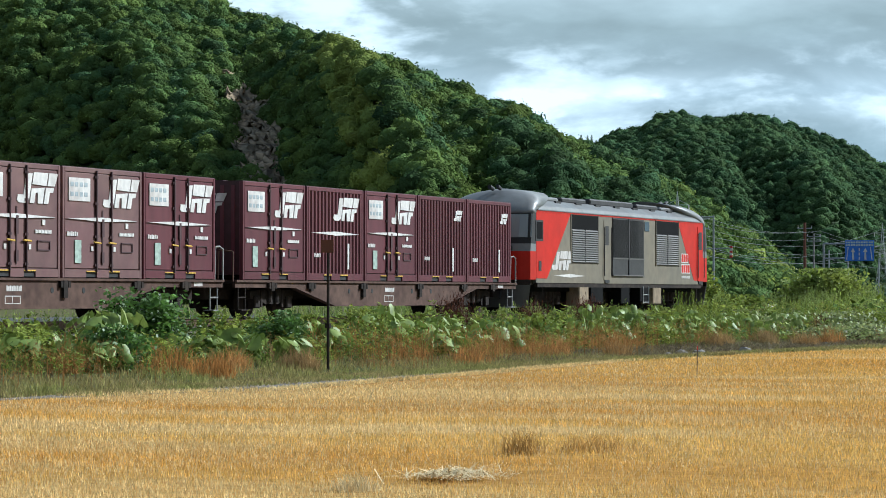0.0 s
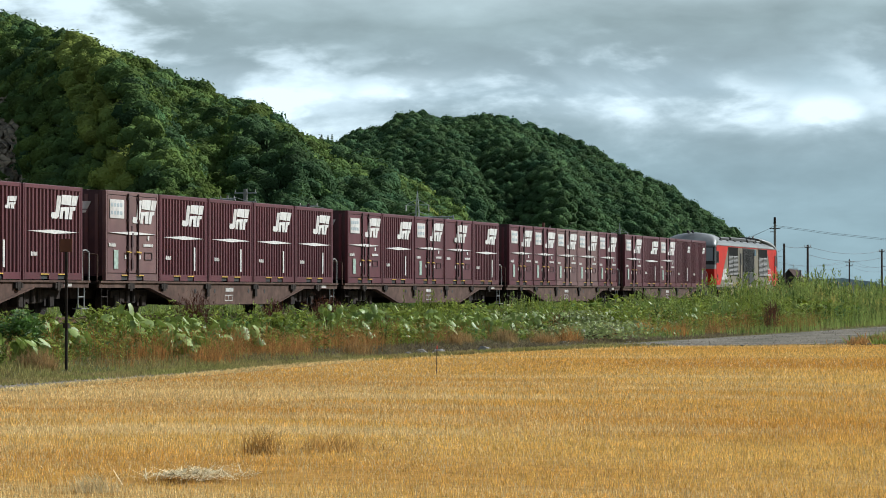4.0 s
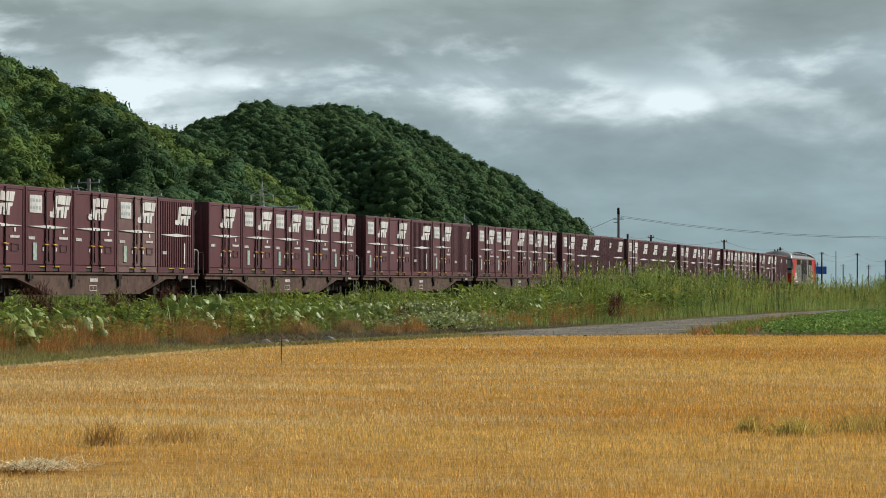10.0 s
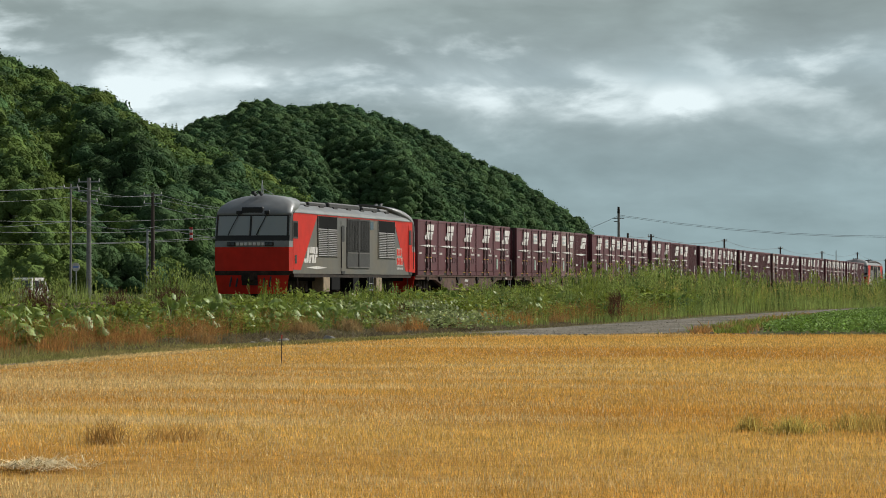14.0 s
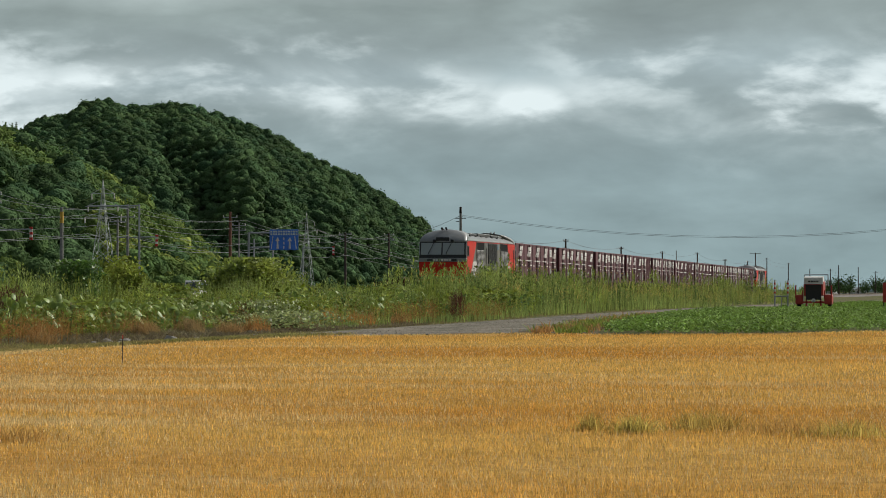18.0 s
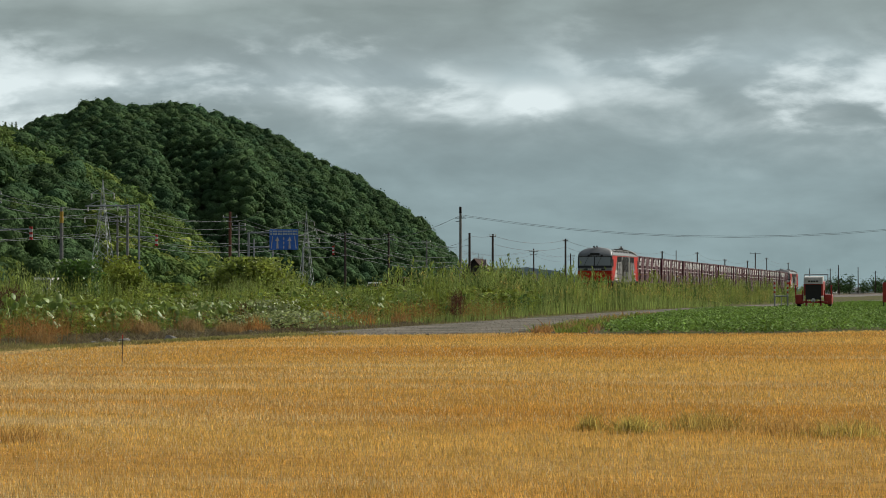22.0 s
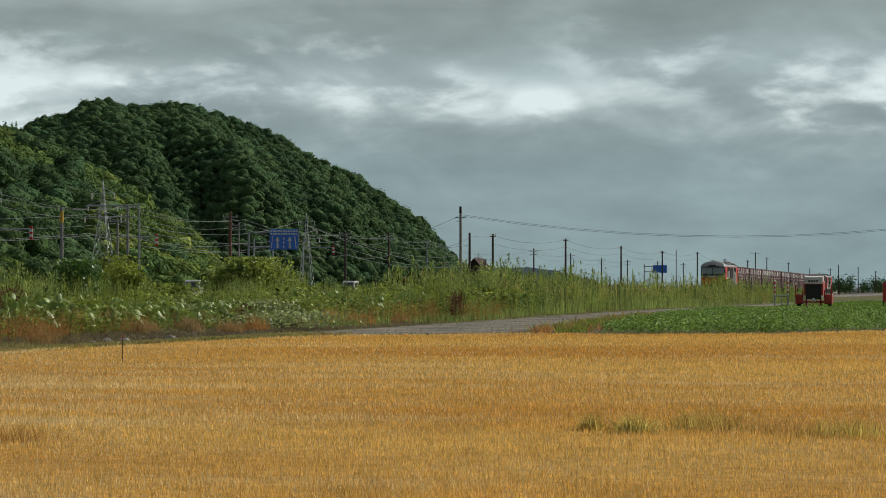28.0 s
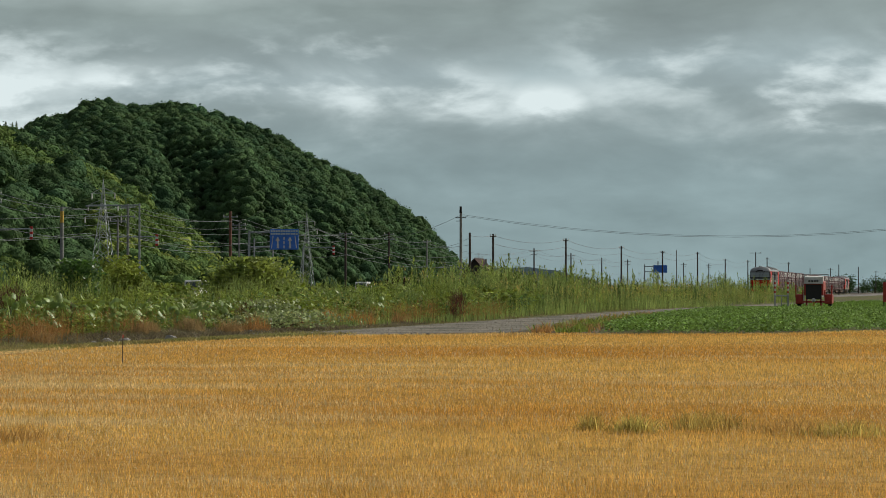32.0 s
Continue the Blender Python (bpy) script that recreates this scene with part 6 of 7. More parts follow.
shrub(-29.0, 53.9, 1.6, 1.35, "shrub", "dark green leafy shrub beside the trackbed", 51, 1900, 0.06)
shrub(-28.2, 60.0, 1.0, 0.8, "weed", "small green shrub on the railway bank", 52, 700, 0.05)
shrub(-41.5, 157.0, 4.2, 2.6, "vine", "yellow-green vine-covered shrub behind the railway", 53, 9000, 0.11)
shrub(-39.6, 121.0, 1.9, 2.2, "shrub", "dark green leafy shrub behind the railway", 54, 3600, 0.085)
shrub(-39.5, 126.5, 2.3, 2.4, "weed", "green shrub behind the railway", 55, 3600, 0.085)
shrub(-41.2, 133.0, 1.5, 1.9, "shrub", "dark green leafy shrub behind the railway", 56, 3600, 0.085)
shrub(-40.6, 138.0, 2.7, 1.25, "weed", "low green thicket behind the railway", 65, 3200, 0.085)
shrub(-26.4, 55.2, 1.1, 0.95, "shrub", "dark green leafy shrub on the railway bank", 63, 1300, 0.05)
shrub(-25.9, 47.2, 1.2, 0.8, "shrub", "low dark green shrub on the railway bank", 64, 1100, 0.05)
shrub(-27.0, 73.0, 1.2, 0.85, "weed", "low green shrub on the railway bank", 57, 800, 0.06)
shrub(-28.5, 168.0, 2.4, 2.1, "tallweed", "tall pale green thicket beside the railway", 58, 2200, 0.10)


shrub(-24.0, 92.6, 4.6, 0.55, "palevine", "pale small-leaved creeper spread over the bank", 59, 1700, 0.06)
shrub(-25.6, 95.0, 3.6, 0.8, "palevine", "pale small-leaved creeper heaped over the bank", 60, 1700, 0.06)
shrub(-24.5, 99.5, 1.6, 0.9, "weed", "low leafy green shrub on the bank", 62, 1800, 0.05)


def bean_crop():
    rng = np.random.default_rng(61)
    pts = [(-11.6, 85.6), (-6.7, 86.4), (-4.4, 92.0), (14, 113), (14, 192), (-14.2, 192), (-16.0, 170), (-14.8, 131), (-13.2, 99)]
    sheet("crop_field", pts, -0.915, "soil", "low green bean crop field", "field")
    n = 100000
    y = 85 + 87 * rng.uniform(0, 1, n) ** 1.2
    left = np.interp(y, [85, 99, 131, 170, 192], [-11.4, -12.8, -14.6, -15.8, -14.2])
    a = np.radians(1.2)
    right = -np.tan(a) * y + 1.0
    x = left + (right - left) * rng.uniform(0, 1, n)
    x = np.where(rng.uniform(0, 1, n) < 0.75, np.round(x / 0.66) * 0.66 + rng.normal(0, 0.13, n), x)
    end = np.interp(x, [-11.4, -6.7, -4.4, 60], [85.9, 86.7, 92.3, 164])
    ok = (y > end) & (x > left - 0.1)
    x, y = x[ok], y[ok]
    n = len(x)
    c = np.stack([x, y, -0.92 + rng.uniform(0.05, 0.30, n) * np.interp(y, [86, 130, 172], [1.15, 0.95, 0.55])], 1)
    g = rng.uniform(0, 6.28, n)
    a = np.stack([np.cos(g), np.sin(g), rng.normal(0, 0.5, n)], 1)
    b = np.stack([-np.sin(g), np.cos(g), rng.normal(0, 0.5, n)], 1)
    s = rng.uniform(0.025, 0.06, (n, 1))
    V = np.stack([c - a * s, c + b * s * 0.7, c + a * s, c - b * s * 0.7], 1).reshape(-1, 3)
    i = np.arange(n)[:, None] * 4
    tagged(fast_mesh("bean_leaves", V, np.concatenate([i + [0, 1, 2], i + [0, 2, 3]]), "crop"), "dense low green bean plants in rows", "crop", kind="stuff")


bean_crop()


def road_margin():
    """Bare earth and low weeds between the gravel road and the crop."""
    sheet("earth_margin", [(-14.6, 86.6), (-12.6, 87.3), (-11.7, 86.2), (-13.3, 99), (-14.9, 131), (-15.9, 131), (-14.6, 103), (-15.0, 96)], -0.912, "litter", "bare brown earth beside the gravel road", "ground")
    rng = np.random.default_rng(63)
    y = 87 + 45 * rng.uniform(0, 1, 3800) ** 1.4
    x = np.interp(y, [87, 99, 131], [-13.1, -14.0, -15.4]) + rng.normal(0, 0.5, 3800)
    p = np.array([noise.noise((a / 0.9, b / 2.5, 3.3)) for a, b in zip(x, y)])
    for ok, mat, label in ((p > 0.08, "weed", "low green weeds beside the gravel road"), (p < -0.12, "rust", "low brown dry grass beside the gravel road")):
        blades("road_weeds", x[ok], y[ok], np.full(ok.sum(), -0.92), rng.uniform(0.08, 0.3, ok.sum()), 0.02, 0.5, mat, label, "weeds", rng)
    # loose pebbles
    n = 4200
    y = 72 + 75 * rng.uniform(0, 1, n) ** 1.3
    lo, hi = np.interp(y, [72, 82, 100, 120, 150], [-21.1, -21.0, -20.4, -20.0, -19.6]), np.interp(y, [72, 81, 88, 99, 131, 150], [-20.9, -19.7, -13.4, -14.2, -16.0, -16.3])
    x = lo + (hi - lo) * rng.uniform(0, 1, n)
    s = rng.uniform(0.008, 0.022, (n, 1))
    tet = rng.normal(size=(n, 4, 3)) * s[:, None] * np.array([1.1, 1.1, 0.5]) + np.stack([x, y, np.full(n, -0.91)], 1)[:, None]
    i = np.arange(n)[:, None] * 4
    ob = fast_mesh("pebbles", tet.reshape(-1, 3), np.concatenate([i + [0, 1, 2], i + [0, 2, 3], i + [0, 3, 1], i + [1, 3, 2]]), "gravel")
    tagged(ob, "loose grey pebbles on the gravel road", "pebbles", kind="stuff")


road_margin()


# ---- small things near the field ----
def stone(x, y, s, seed):
    rng = np.random.default_rng(seed)
    bm = bmesh.new()
    bmesh.ops.create_icosphere(bm, subdivisions=2, radius=s)
    for v in bm.verts:
        q = 1 + 0.35 * noise.noise(v.co * (1.6 / s) + Vector((seed, 0, 0)))
        v.co = Vector((v.co.x * q * 1.4, v.co.y * q, v.co.z * q * 0.62))
    ob = part("stone", bm, "stone")
    ob.matrix_basis = pose(x, y, float(ground_height(x, y)) + s * 0.25, 0, 0, rng.uniform(0, 360))
    tagged(ob, "pale grey field stone at the road's edge", "stone", "stones along the road")


rng_s = np.random.default_rng(71)
for x, y, s in [(-22.95, 73.2, 0.20), (-22.8, 72.3, 0.14), (-23.2, 72.6, 0.13), (-23.3, 74.0, 0.12), (-22.4, 75.7, 0.24), (-23.5, 73.3, 0.15), (-23.0, 70.9, 0.12), (-23.3, 71.6, 0.13), (-22.9, 64.8, 0.13), (-23.4, 88.2, 0.12), (-22.2, 84.0, 0.10), (-22.6, 79.0, 0.10), (-23.6, 60.0, 0.10), (-22.2, 92.0, 0.09)]:
    stone(x + 0.3, y, s * 0.72, int(rng_s.integers(1e5)))


def marker_stake():
    root = thing("marker_stake", "thin field stake with a red tip standing in the stubble", "stake", pose(-16.2, 52.2, -0.93))
    part("shaft", rods(((0, 0, -0.1), (0.01, 0, 0.5), 0.009), seg=6), "wood_pole", root)
    part("tip", rods(((0.01, 0, 0.5), (0.012, 0, 0.57), 0.011), seg=6), "signred", root, "faded red tip")


def notice_post():
    root = thing("notice_post", "dark square notice board on a thin iron post", "sign", pose(-23.75, 51.8, -0.9))
    part("post", rods(((0, 0, -0.2), (0, 0, 2.6), 0.03)), "iron", root)
    part("board", box(bmesh.new(), -0.14, 0.14, -0.05, -0.03, 2.36, 2.62, 0.006), "redwood", root, "dark brown square board")
    part("clamp", boxes((-0.05, 0.05, -0.045, 0.045, 0.85, 0.95)), "iron", root)


marker_stake()
notice_post()


def harvester():
    """A trailed red crop machine seen from behind."""
    root = thing("harvester", "red trailed crop harvester with a white top panel", "farm machine", pose(-11.0, 184.0, -0.93) @ Matrix.Scale(1.0, 4))
    part("hopper", box(bmesh.new(), -0.62, 0.62, -0.3, 2.2, 0.75, 1.68, 0.04), "machinered", root, "red hopper")
    part("opening", boxes((-0.5, 0.5, -0.33, -0.28, 0.5, 1.45)), "black", root, "dark rear opening")
    part("top_panel", prism(bmesh.new(), [(-0.5, 1.50), (-0.42, 1.92), (0.6, 2.0), (0.6, 1.6)], -0.6, 0.6), "white", root, "white top panel")
    part("lettering_bar", boxes(*[(-0.32 + 0.17 * k, -0.2 + 0.17 * k, -0.51, -0.46, 1.62, 1.72) for k in range(4)]), "black", root)
    for s in (-1, 1):
        part("side_guard", boxes((min(s * 0.68, s * 1.16), max(s * 0.68, s * 1.16), -0.2, 1.6, 0.2, 0.82), bevel=0.05), "machinered", root, "red side guard")
        part("upright", boxes((min(s * 1.1, s * 1.18), max(s * 1.1, s * 1.18), -0.15, -0.05, 0.6, 1.42)), "machinered", root)
        part("upright", boxes((min(s * 0.66, s * 0.74), max(s * 0.66, s * 0.74), -0.15, -0.05, 0.6, 1.1)), "machinered", root)
        bm = bmesh.new()
        rod(bm, (s * 0.86, 0.9, 0.38), (s * 1.1, 0.9, 0.38), 0.38, seg=20)
        w = part("wheel", bm, "black", root)
        part("rim", rod(bmesh.new(), (s * 1.09, 0.9, 0.38), (s * 1.13, 0.9, 0.38), 0.2, seg=14), "machinered", w)
    part("frame", boxes((-0.9, 0.9, -0.35, -0.25, 0.28, 0.4), (-0.5, -0.4, -0.35, 0.6, 0.1, 0.5), (0.4, 0.5, -0.35, 0.6, 0.1, 0.5)), "machinered", root)
    part("drum", rod(bmesh.new(), (0.0, -0.4, 0.45), (0.0, -0.3, 0.45), 0.13, seg=14), "white", root, "small white drum")
    part("chute", boxes((-0.06, 0.06, -0.4, -0.3, 0.05, 0.4)), "yellow", root)
    part("canopy_bar", rods(((-0.6, 0.2, 1.85), (-0.6, 0.2, 2.1), 0.03), ((0.9, 0.2, 1.4), (0.9, 0.2, 2.1), 0.03), ((-0.6, 0.2, 2.1), (0.9, 0.2, 2.1), 0.03)), "galv", root)


harvester()


def striped_post(x, y, h):
    root = thing("striped_post", "red and white striped marker post", "post", pose(x, y, -0.93), "striped posts by the crop field")
    n = 7
    for k in range(n):
        part("band", rods(((0, 0, 0.75 + k * (h - 0.75) / n), (0, 0, 0.75 + (k + 1) * (h - 0.75) / n), 0.055), seg=10), "signred" if k % 2 else "white", root)
    part("shaft", rods(((0, 0, -0.2), (0, 0, 0.75), 0.05)), "galv", root)


striped_post(-13.45, 183.5, 1.75)
striped_post(-12.62, 183.5, 1.75)
root = thing("low_gate", "low grey pipe gate between the striped posts", "gate", pose(-13.03, 183.5, -0.93))
part("rail", rods(((-0.37, 0, 0.72), (0.37, 0, 0.72), 0.04)), "galv", root)
part("leg", rods(((0.0, 0, -0.1), (0.0, 0, 0.7), 0.03)), "galv", root)
root = thing("field_board", "dark framed board standing at the crop field", "sign", pose(-6.2, 180.6, -0.93))
part("panel", box(bmesh.new(), -0.3, 0.3, -0.03, 0.03, 0.35, 1.6, 0.02), "machinered", root)
part("leg", rods(((-0.25, 0, -0.1), (-0.25, 0, 1.6), 0.03)), "iron", root)
part("leg", rods(((0.25, 0, -0.1), (0.25, 0, 1.6), 0.03)), "iron", root)


# ---- poles, wires and signs ----
def pole(x, y, top, mat, label, r=0.14, arms=(), name="utility_pole", cap=False, insulators=True):
    base = -0.9 + float(lowering(x, y))
    root = thing(name, label, "utility pole", pose(x, y, base))
    h = top - base
    part("shaft", rod(bmesh.new(), (0, 0, -0.3), (0, 0, h), r, r * 0.72, seg=10), mat, root)
    for z, w in arms:
        bm = boxes((-w / 2, w / 2, -0.05, 0.05, h - z - 0.05, h - z + 0.05))
        arm = part("crossarm", bm, "galv", root, "grey steel crossarm")
        if insulators:
            for k in (-0.46, 0.0, 0.46):
                part("insulator", rod(bmesh.new(), (k * w, 0, h - z + 0.05), (k * w, 0, h - z + 0.25), 0.05, 0.03, seg=6), "white", arm)
    if cap:
        part("transformer", rod(bmesh.new(), (0.0, -0.05, h - 0.55), (0.0, -0.05, h + 0.05), 0.13, 0.10, seg=12), "iron", root, "dark pole-top canister")
        part("side_arm", rods(((-0.5, 0, h - 1.0), (0.5, 0, h - 1.0), 0.04), ((-0.45, 0, h - 1.3), (0.0, 0, h - 1.3), 0.03)), "iron", root)
    return root


WOOD = "dark weathered wooden utility pole beside the railway"
LINE = [(264.4, 5.35), (277.2, 5.45), (326.5, 5.75), (377.2, 5.5), (426.0, 5.4), (478.4, 5.8), (529.6, 5.1), (580.2, 5.2), (631.3, 6.2), (700, 5.6)]
for y, top in LINE:
    pole(-48.0, y, top, "wood_pole", WOOD, 0.14, arms=((0.25, 0.6),) if y > 270 else ())
pole(-48.0, 259.7, 7.65, "concrete", "tall grey concrete pole with a dark canister", 0.15, cap=True)
pole(-50.0, 464, 5.95, "concrete", "slim grey pole beside the railway", 0.09)
for y, top in ((505, 6.8), (551, 6.4), (596, 5.9), (640, 5.9), (700, 6.0), (760, 6.0), (830, 6.2)):
    pole(-80.0, y, top, "wood_pole", "dark roadside utility pole with crossarms", 0.16, arms=((0.5, 1.6), (1.1, 1.2)))
pole(-56, 700, 8.1, "wood_pole", "far dark utility pole with a wide crossarm", 0.17, arms=((0.2, 2.6),))
for y, top, mat, lab, r, arms in ((239.9, 7.3, "concrete", "grey roadside pole with a yellow band", 0.19, ()), (259.5, 8.1, "concrete", "tall grey concrete roadside pole", 0.15, ((0.3, 1.4), (1.2, 1.4))),
                                  (256.3, 6.6, "concrete", "slim grey concrete roadside pole", 0.12, ((0.2, 1.6),)), (296.6, 8.3, "redwood", "rust-brown wooden pole beside the highway", 0.19, ((0.6, 1.6),)),
                                  (300.3, 7.1, "concrete", "slim grey concrete roadside pole", 0.13, ((0.2, 1.5), (0.7, 1.5))), (352.5, 7.05, "wood_pole", "weathered roadside pole with crossarms", 0.17, ((0.2, 1.6), (0.8, 1.3))),
                                  (379.2, 7.5, "wood_pole", "dark roadside pole with crossarms", 0.18, ((0.3, 1.4), (1.0, 1.4))), (405.8, 6.9, "concrete", "slim grey concrete roadside pole", 0.13, ((0.3, 1.2),)),
                                  (207.6, 8.8, "concrete", "tall grey roadside pole with crossarms", 0.21, ((0.3, 1.8), (1.0, 1.8), (1.8, 1.4))), (203.8, 8.2, "concrete", "slim grey roadside pole", 0.10, ((0.3, 1.2),)),
                                  (222.1, 8.1, "wood_pole", "dark roadside pole with crossarms", 0.18, ((0.2, 1.6), (0.9, 1.6)))):
    p = pole(-80.0, y, top, mat, lab, r, arms)
    if "yellow" in lab:
        part("yellow_band", rod(bmesh.new(), (0, 0, 6.95), (0, 0, 7.95), 0.17, 0.155, seg=10), "yellow", p, "yellow band")


def cable(a, b, sag, r=0.018):
    a, b = Vector(a), Vector(b)
    n = 14
    V, T = [], []
    side = (b - a).cross(Vector((0, 0, 1))).normalized() * r
    for i in range(n + 1):
        t = i / n
        c = a.lerp(b, t) - Vector((0, 0, sag * 4 * t * (1 - t)))
        for q in (Vector((0, 0, r)), side, Vector((0, 0, -r)), -side):
            V.append((c + q)[:])
        if i:
            k, j = 4 * i, 4 * (i - 1)
            for m in range(4):
                m2 = (m + 1) % 4
                T += [[j + m, j + m2, k + m2], [j + m, k + m2, k + m]]
    ob = fast_mesh("cable", V, T, "wire")
    tagged(ob, "dark sagging overhead cable between poles", "cable", "overhead cables")


pts = [(-48.0, y, top) for y, top in LINE]
for a, b in zip(pts[1:], pts[2:]):
    for drop in (0.15, 0.95):
        cable((a[0], a[1], a[2] - drop), (b[0], b[1], b[2] - drop), 0.55)
cable((-80, 405.8, 6.6), (-48, 264.4, 4.9), 0.8)
cable((-80, 379.2, 7.0), (-48, 264.4, 4.2), 0.8)
cable((-48, 277.2, 5.3), (-48, 264.4, 5.1), 0.15)
# the long span over the fields
for dz in (0.0, -0.12):
    cable((-48.0, 259.7, 6.95 + dz), (20.3, 290, 11.7 + dz), 3.9, 0.013)
cable((-80, 352.5, 6.6), (-48.0, 259.7, 6.9), 1.2)
ROADSIDE = [(-80, 150, 7.6), (-80, 203.8, 8.0), (-80, 222.1, 7.9), (-80, 259.5, 7.8), (-80, 300.3, 7.5), (-80, 352.5, 6.8), (-80, 379.2, 7.1), (-80, 405.8, 6.6), (-80, 505, 6.5), (-80, 551, 6.1), (-80, 596, 5.7), (-80, 640, 5.7)]
for a, b in zip(ROADSIDE, ROADSIDE[1:]):
    for dx, dz in ((-0.7, 0.0), (0.7, 0.0), (0.0, -0.8), (0.3, -2.6)):
        cable((a[0] + dx, a[1], a[2] + dz), (b[0] + dx, b[1], b[2] + dz), 0.012 * (b[1] - a[1]) + 0.2)


def lane_sign():
    root = thing("overhead_lane_sign", "blue overhead lane direction sign with white arrows", "road sign", pose(-81.7, 311, -0.6))
    part("post", rod(bmesh.new(), (0, 0, -0.3), (0, 0, 7.0), 0.16, 0.13, seg=12), "galv", root, "grey steel post")
    part("post", rod(bmesh.new(), (0.5, 0.4, -0.3), (0.5, 0.4, 6.2), 0.09, 0.08, seg=10), "galv", root)
    for z in (5.25, 6.9):
        part("arm", rods(((0, 0, z), (4.0, 0, z), 0.09)), "galv", root, "grey steel arm")
    board = part("board", box(bmesh.new(), 2.45, 5.75, -0.2, -0.12, 4.95, 7.25, 0.03), "blue", root, "blue reflective board")
    for x0 in (3.35, 4.75):
        bm = bmesh.new()
        prism(bm, [(x0 - 0.10, 5.1), (x0 + 0.16, 5.1), (x0 + 0.10, 5.95), (x0 + 0.26, 5.95), (x0 + 0.04, 6.4), (x0 - 0.24, 5.95), (x0 - 0.06, 5.95)], -0.215, -0.2, "y")
        part("arrow", bm, "white", board, "white arrow")
    for a, b in ((2.60, 2.78), (5.48, 5.30)):
        bm = prism(bmesh.new(), [(a, 5.1), (a + 0.1, 5.1), (b + 0.1, 6.5), (b, 6.5)], -0.215, -0.2, "y")
        part("lane_line", bm, "white", board)
    for k in range(3):
        part("lane_dash", boxes((4.02, 4.16, -0.215, -0.2, 5.1 + 0.48 * k, 5.4 + 0.48 * k)), "white", board)
    part("lettering_bar", boxes(*[(2.55 + 0.29 * k, 2.76 + 0.29 * k, -0.215, -0.2, z, z + 0.2) for k in range(11) for z in (6.62, 6.92)]), "poster", board, "rows of unreadable pale characters")


lane_sign()
root = thing("road_sign", "distant blue direction sign beside the highway", "road sign", pose(-76.6, 672, -1.4))
part("post", rods(((-3.4, 0, -0.2), (-3.4, 0, 6.4), 0.13), ((-1.3, 0, -0.2), (-1.3, 0, 6.2), 0.1)), "galv", root)
part("arm", rods(((-3.4, 0, 5.9), (2.0, 0, 5.9), 0.09), ((-3.4, 0, 4.7), (2.0, 0, 4.7), 0.09)), "galv", root)
part("board", box(bmesh.new(), -1.2, 2.0, -0.15, -0.05, 4.4, 6.2, 0.03), "blue", root, "blue board")
pole(-84, 331, 4.6, "galv", "slim grey roadside steel post", 0.12)


root = thing("round_sign", "small round white road sign on a grey post", "road sign", pose(-73.0, 187.0, -0.95))
part("post", rods(((0, 0, -0.3), (0, 0, 2.95), 0.04)), "galv", root)
face = part("disc", rods(((0, -0.05, 2.72), (0, -0.08, 2.72), 0.3), seg=20), "white", root, "round white disc")
part("lettering_bar", boxes((-0.2, 0.2, -0.09, -0.081, 2.68, 2.76)), "blue", face)


def snow_marker(x, y, z, reach, mark_h=1.1):
    """A roadside arm that hangs a striped arrow over the road's edge."""
    root = thing("snow_marker", "grey arm post holding a red and white edge marker", "road marker", pose(x, y, -0.6))
    part("post", rod(bmesh.new(), (0, 0, -0.3), (0, 0, z + 0.6), 0.10, 0.08, seg=10), "galv", root)
    part("arm", rods(((0, 0, z + 0.5), (reach, 0, z + 0.55), 0.05)), "galv", root)
    n = 5
    for k in range(n):
        z1 = z + 0.75 - k * mark_h / n
        w = 0.13
        part("band", boxes((reach - w, reach + w, -0.03, 0.03, z1 - mark_h / n, z1)), "signred" if k % 2 == 0 else "white", root)
    return root


snow_marker(-82.6, 228, 5.2, 3.9)
snow_marker(-81.8, 262, 5.1, 3.9)
snow_marker(-82.0, 338, 5.0, 3.8)
snow_marker(-82.0, 152, 5.2, 3.8)
part("arm", rods(((0, 0, 8.9), (-5.2, 0, 8.85), 0.06)), "galv", pole(-77.5, 255.0, 8.0, "galv", "grey lamp pole with a long arm", 0.11))


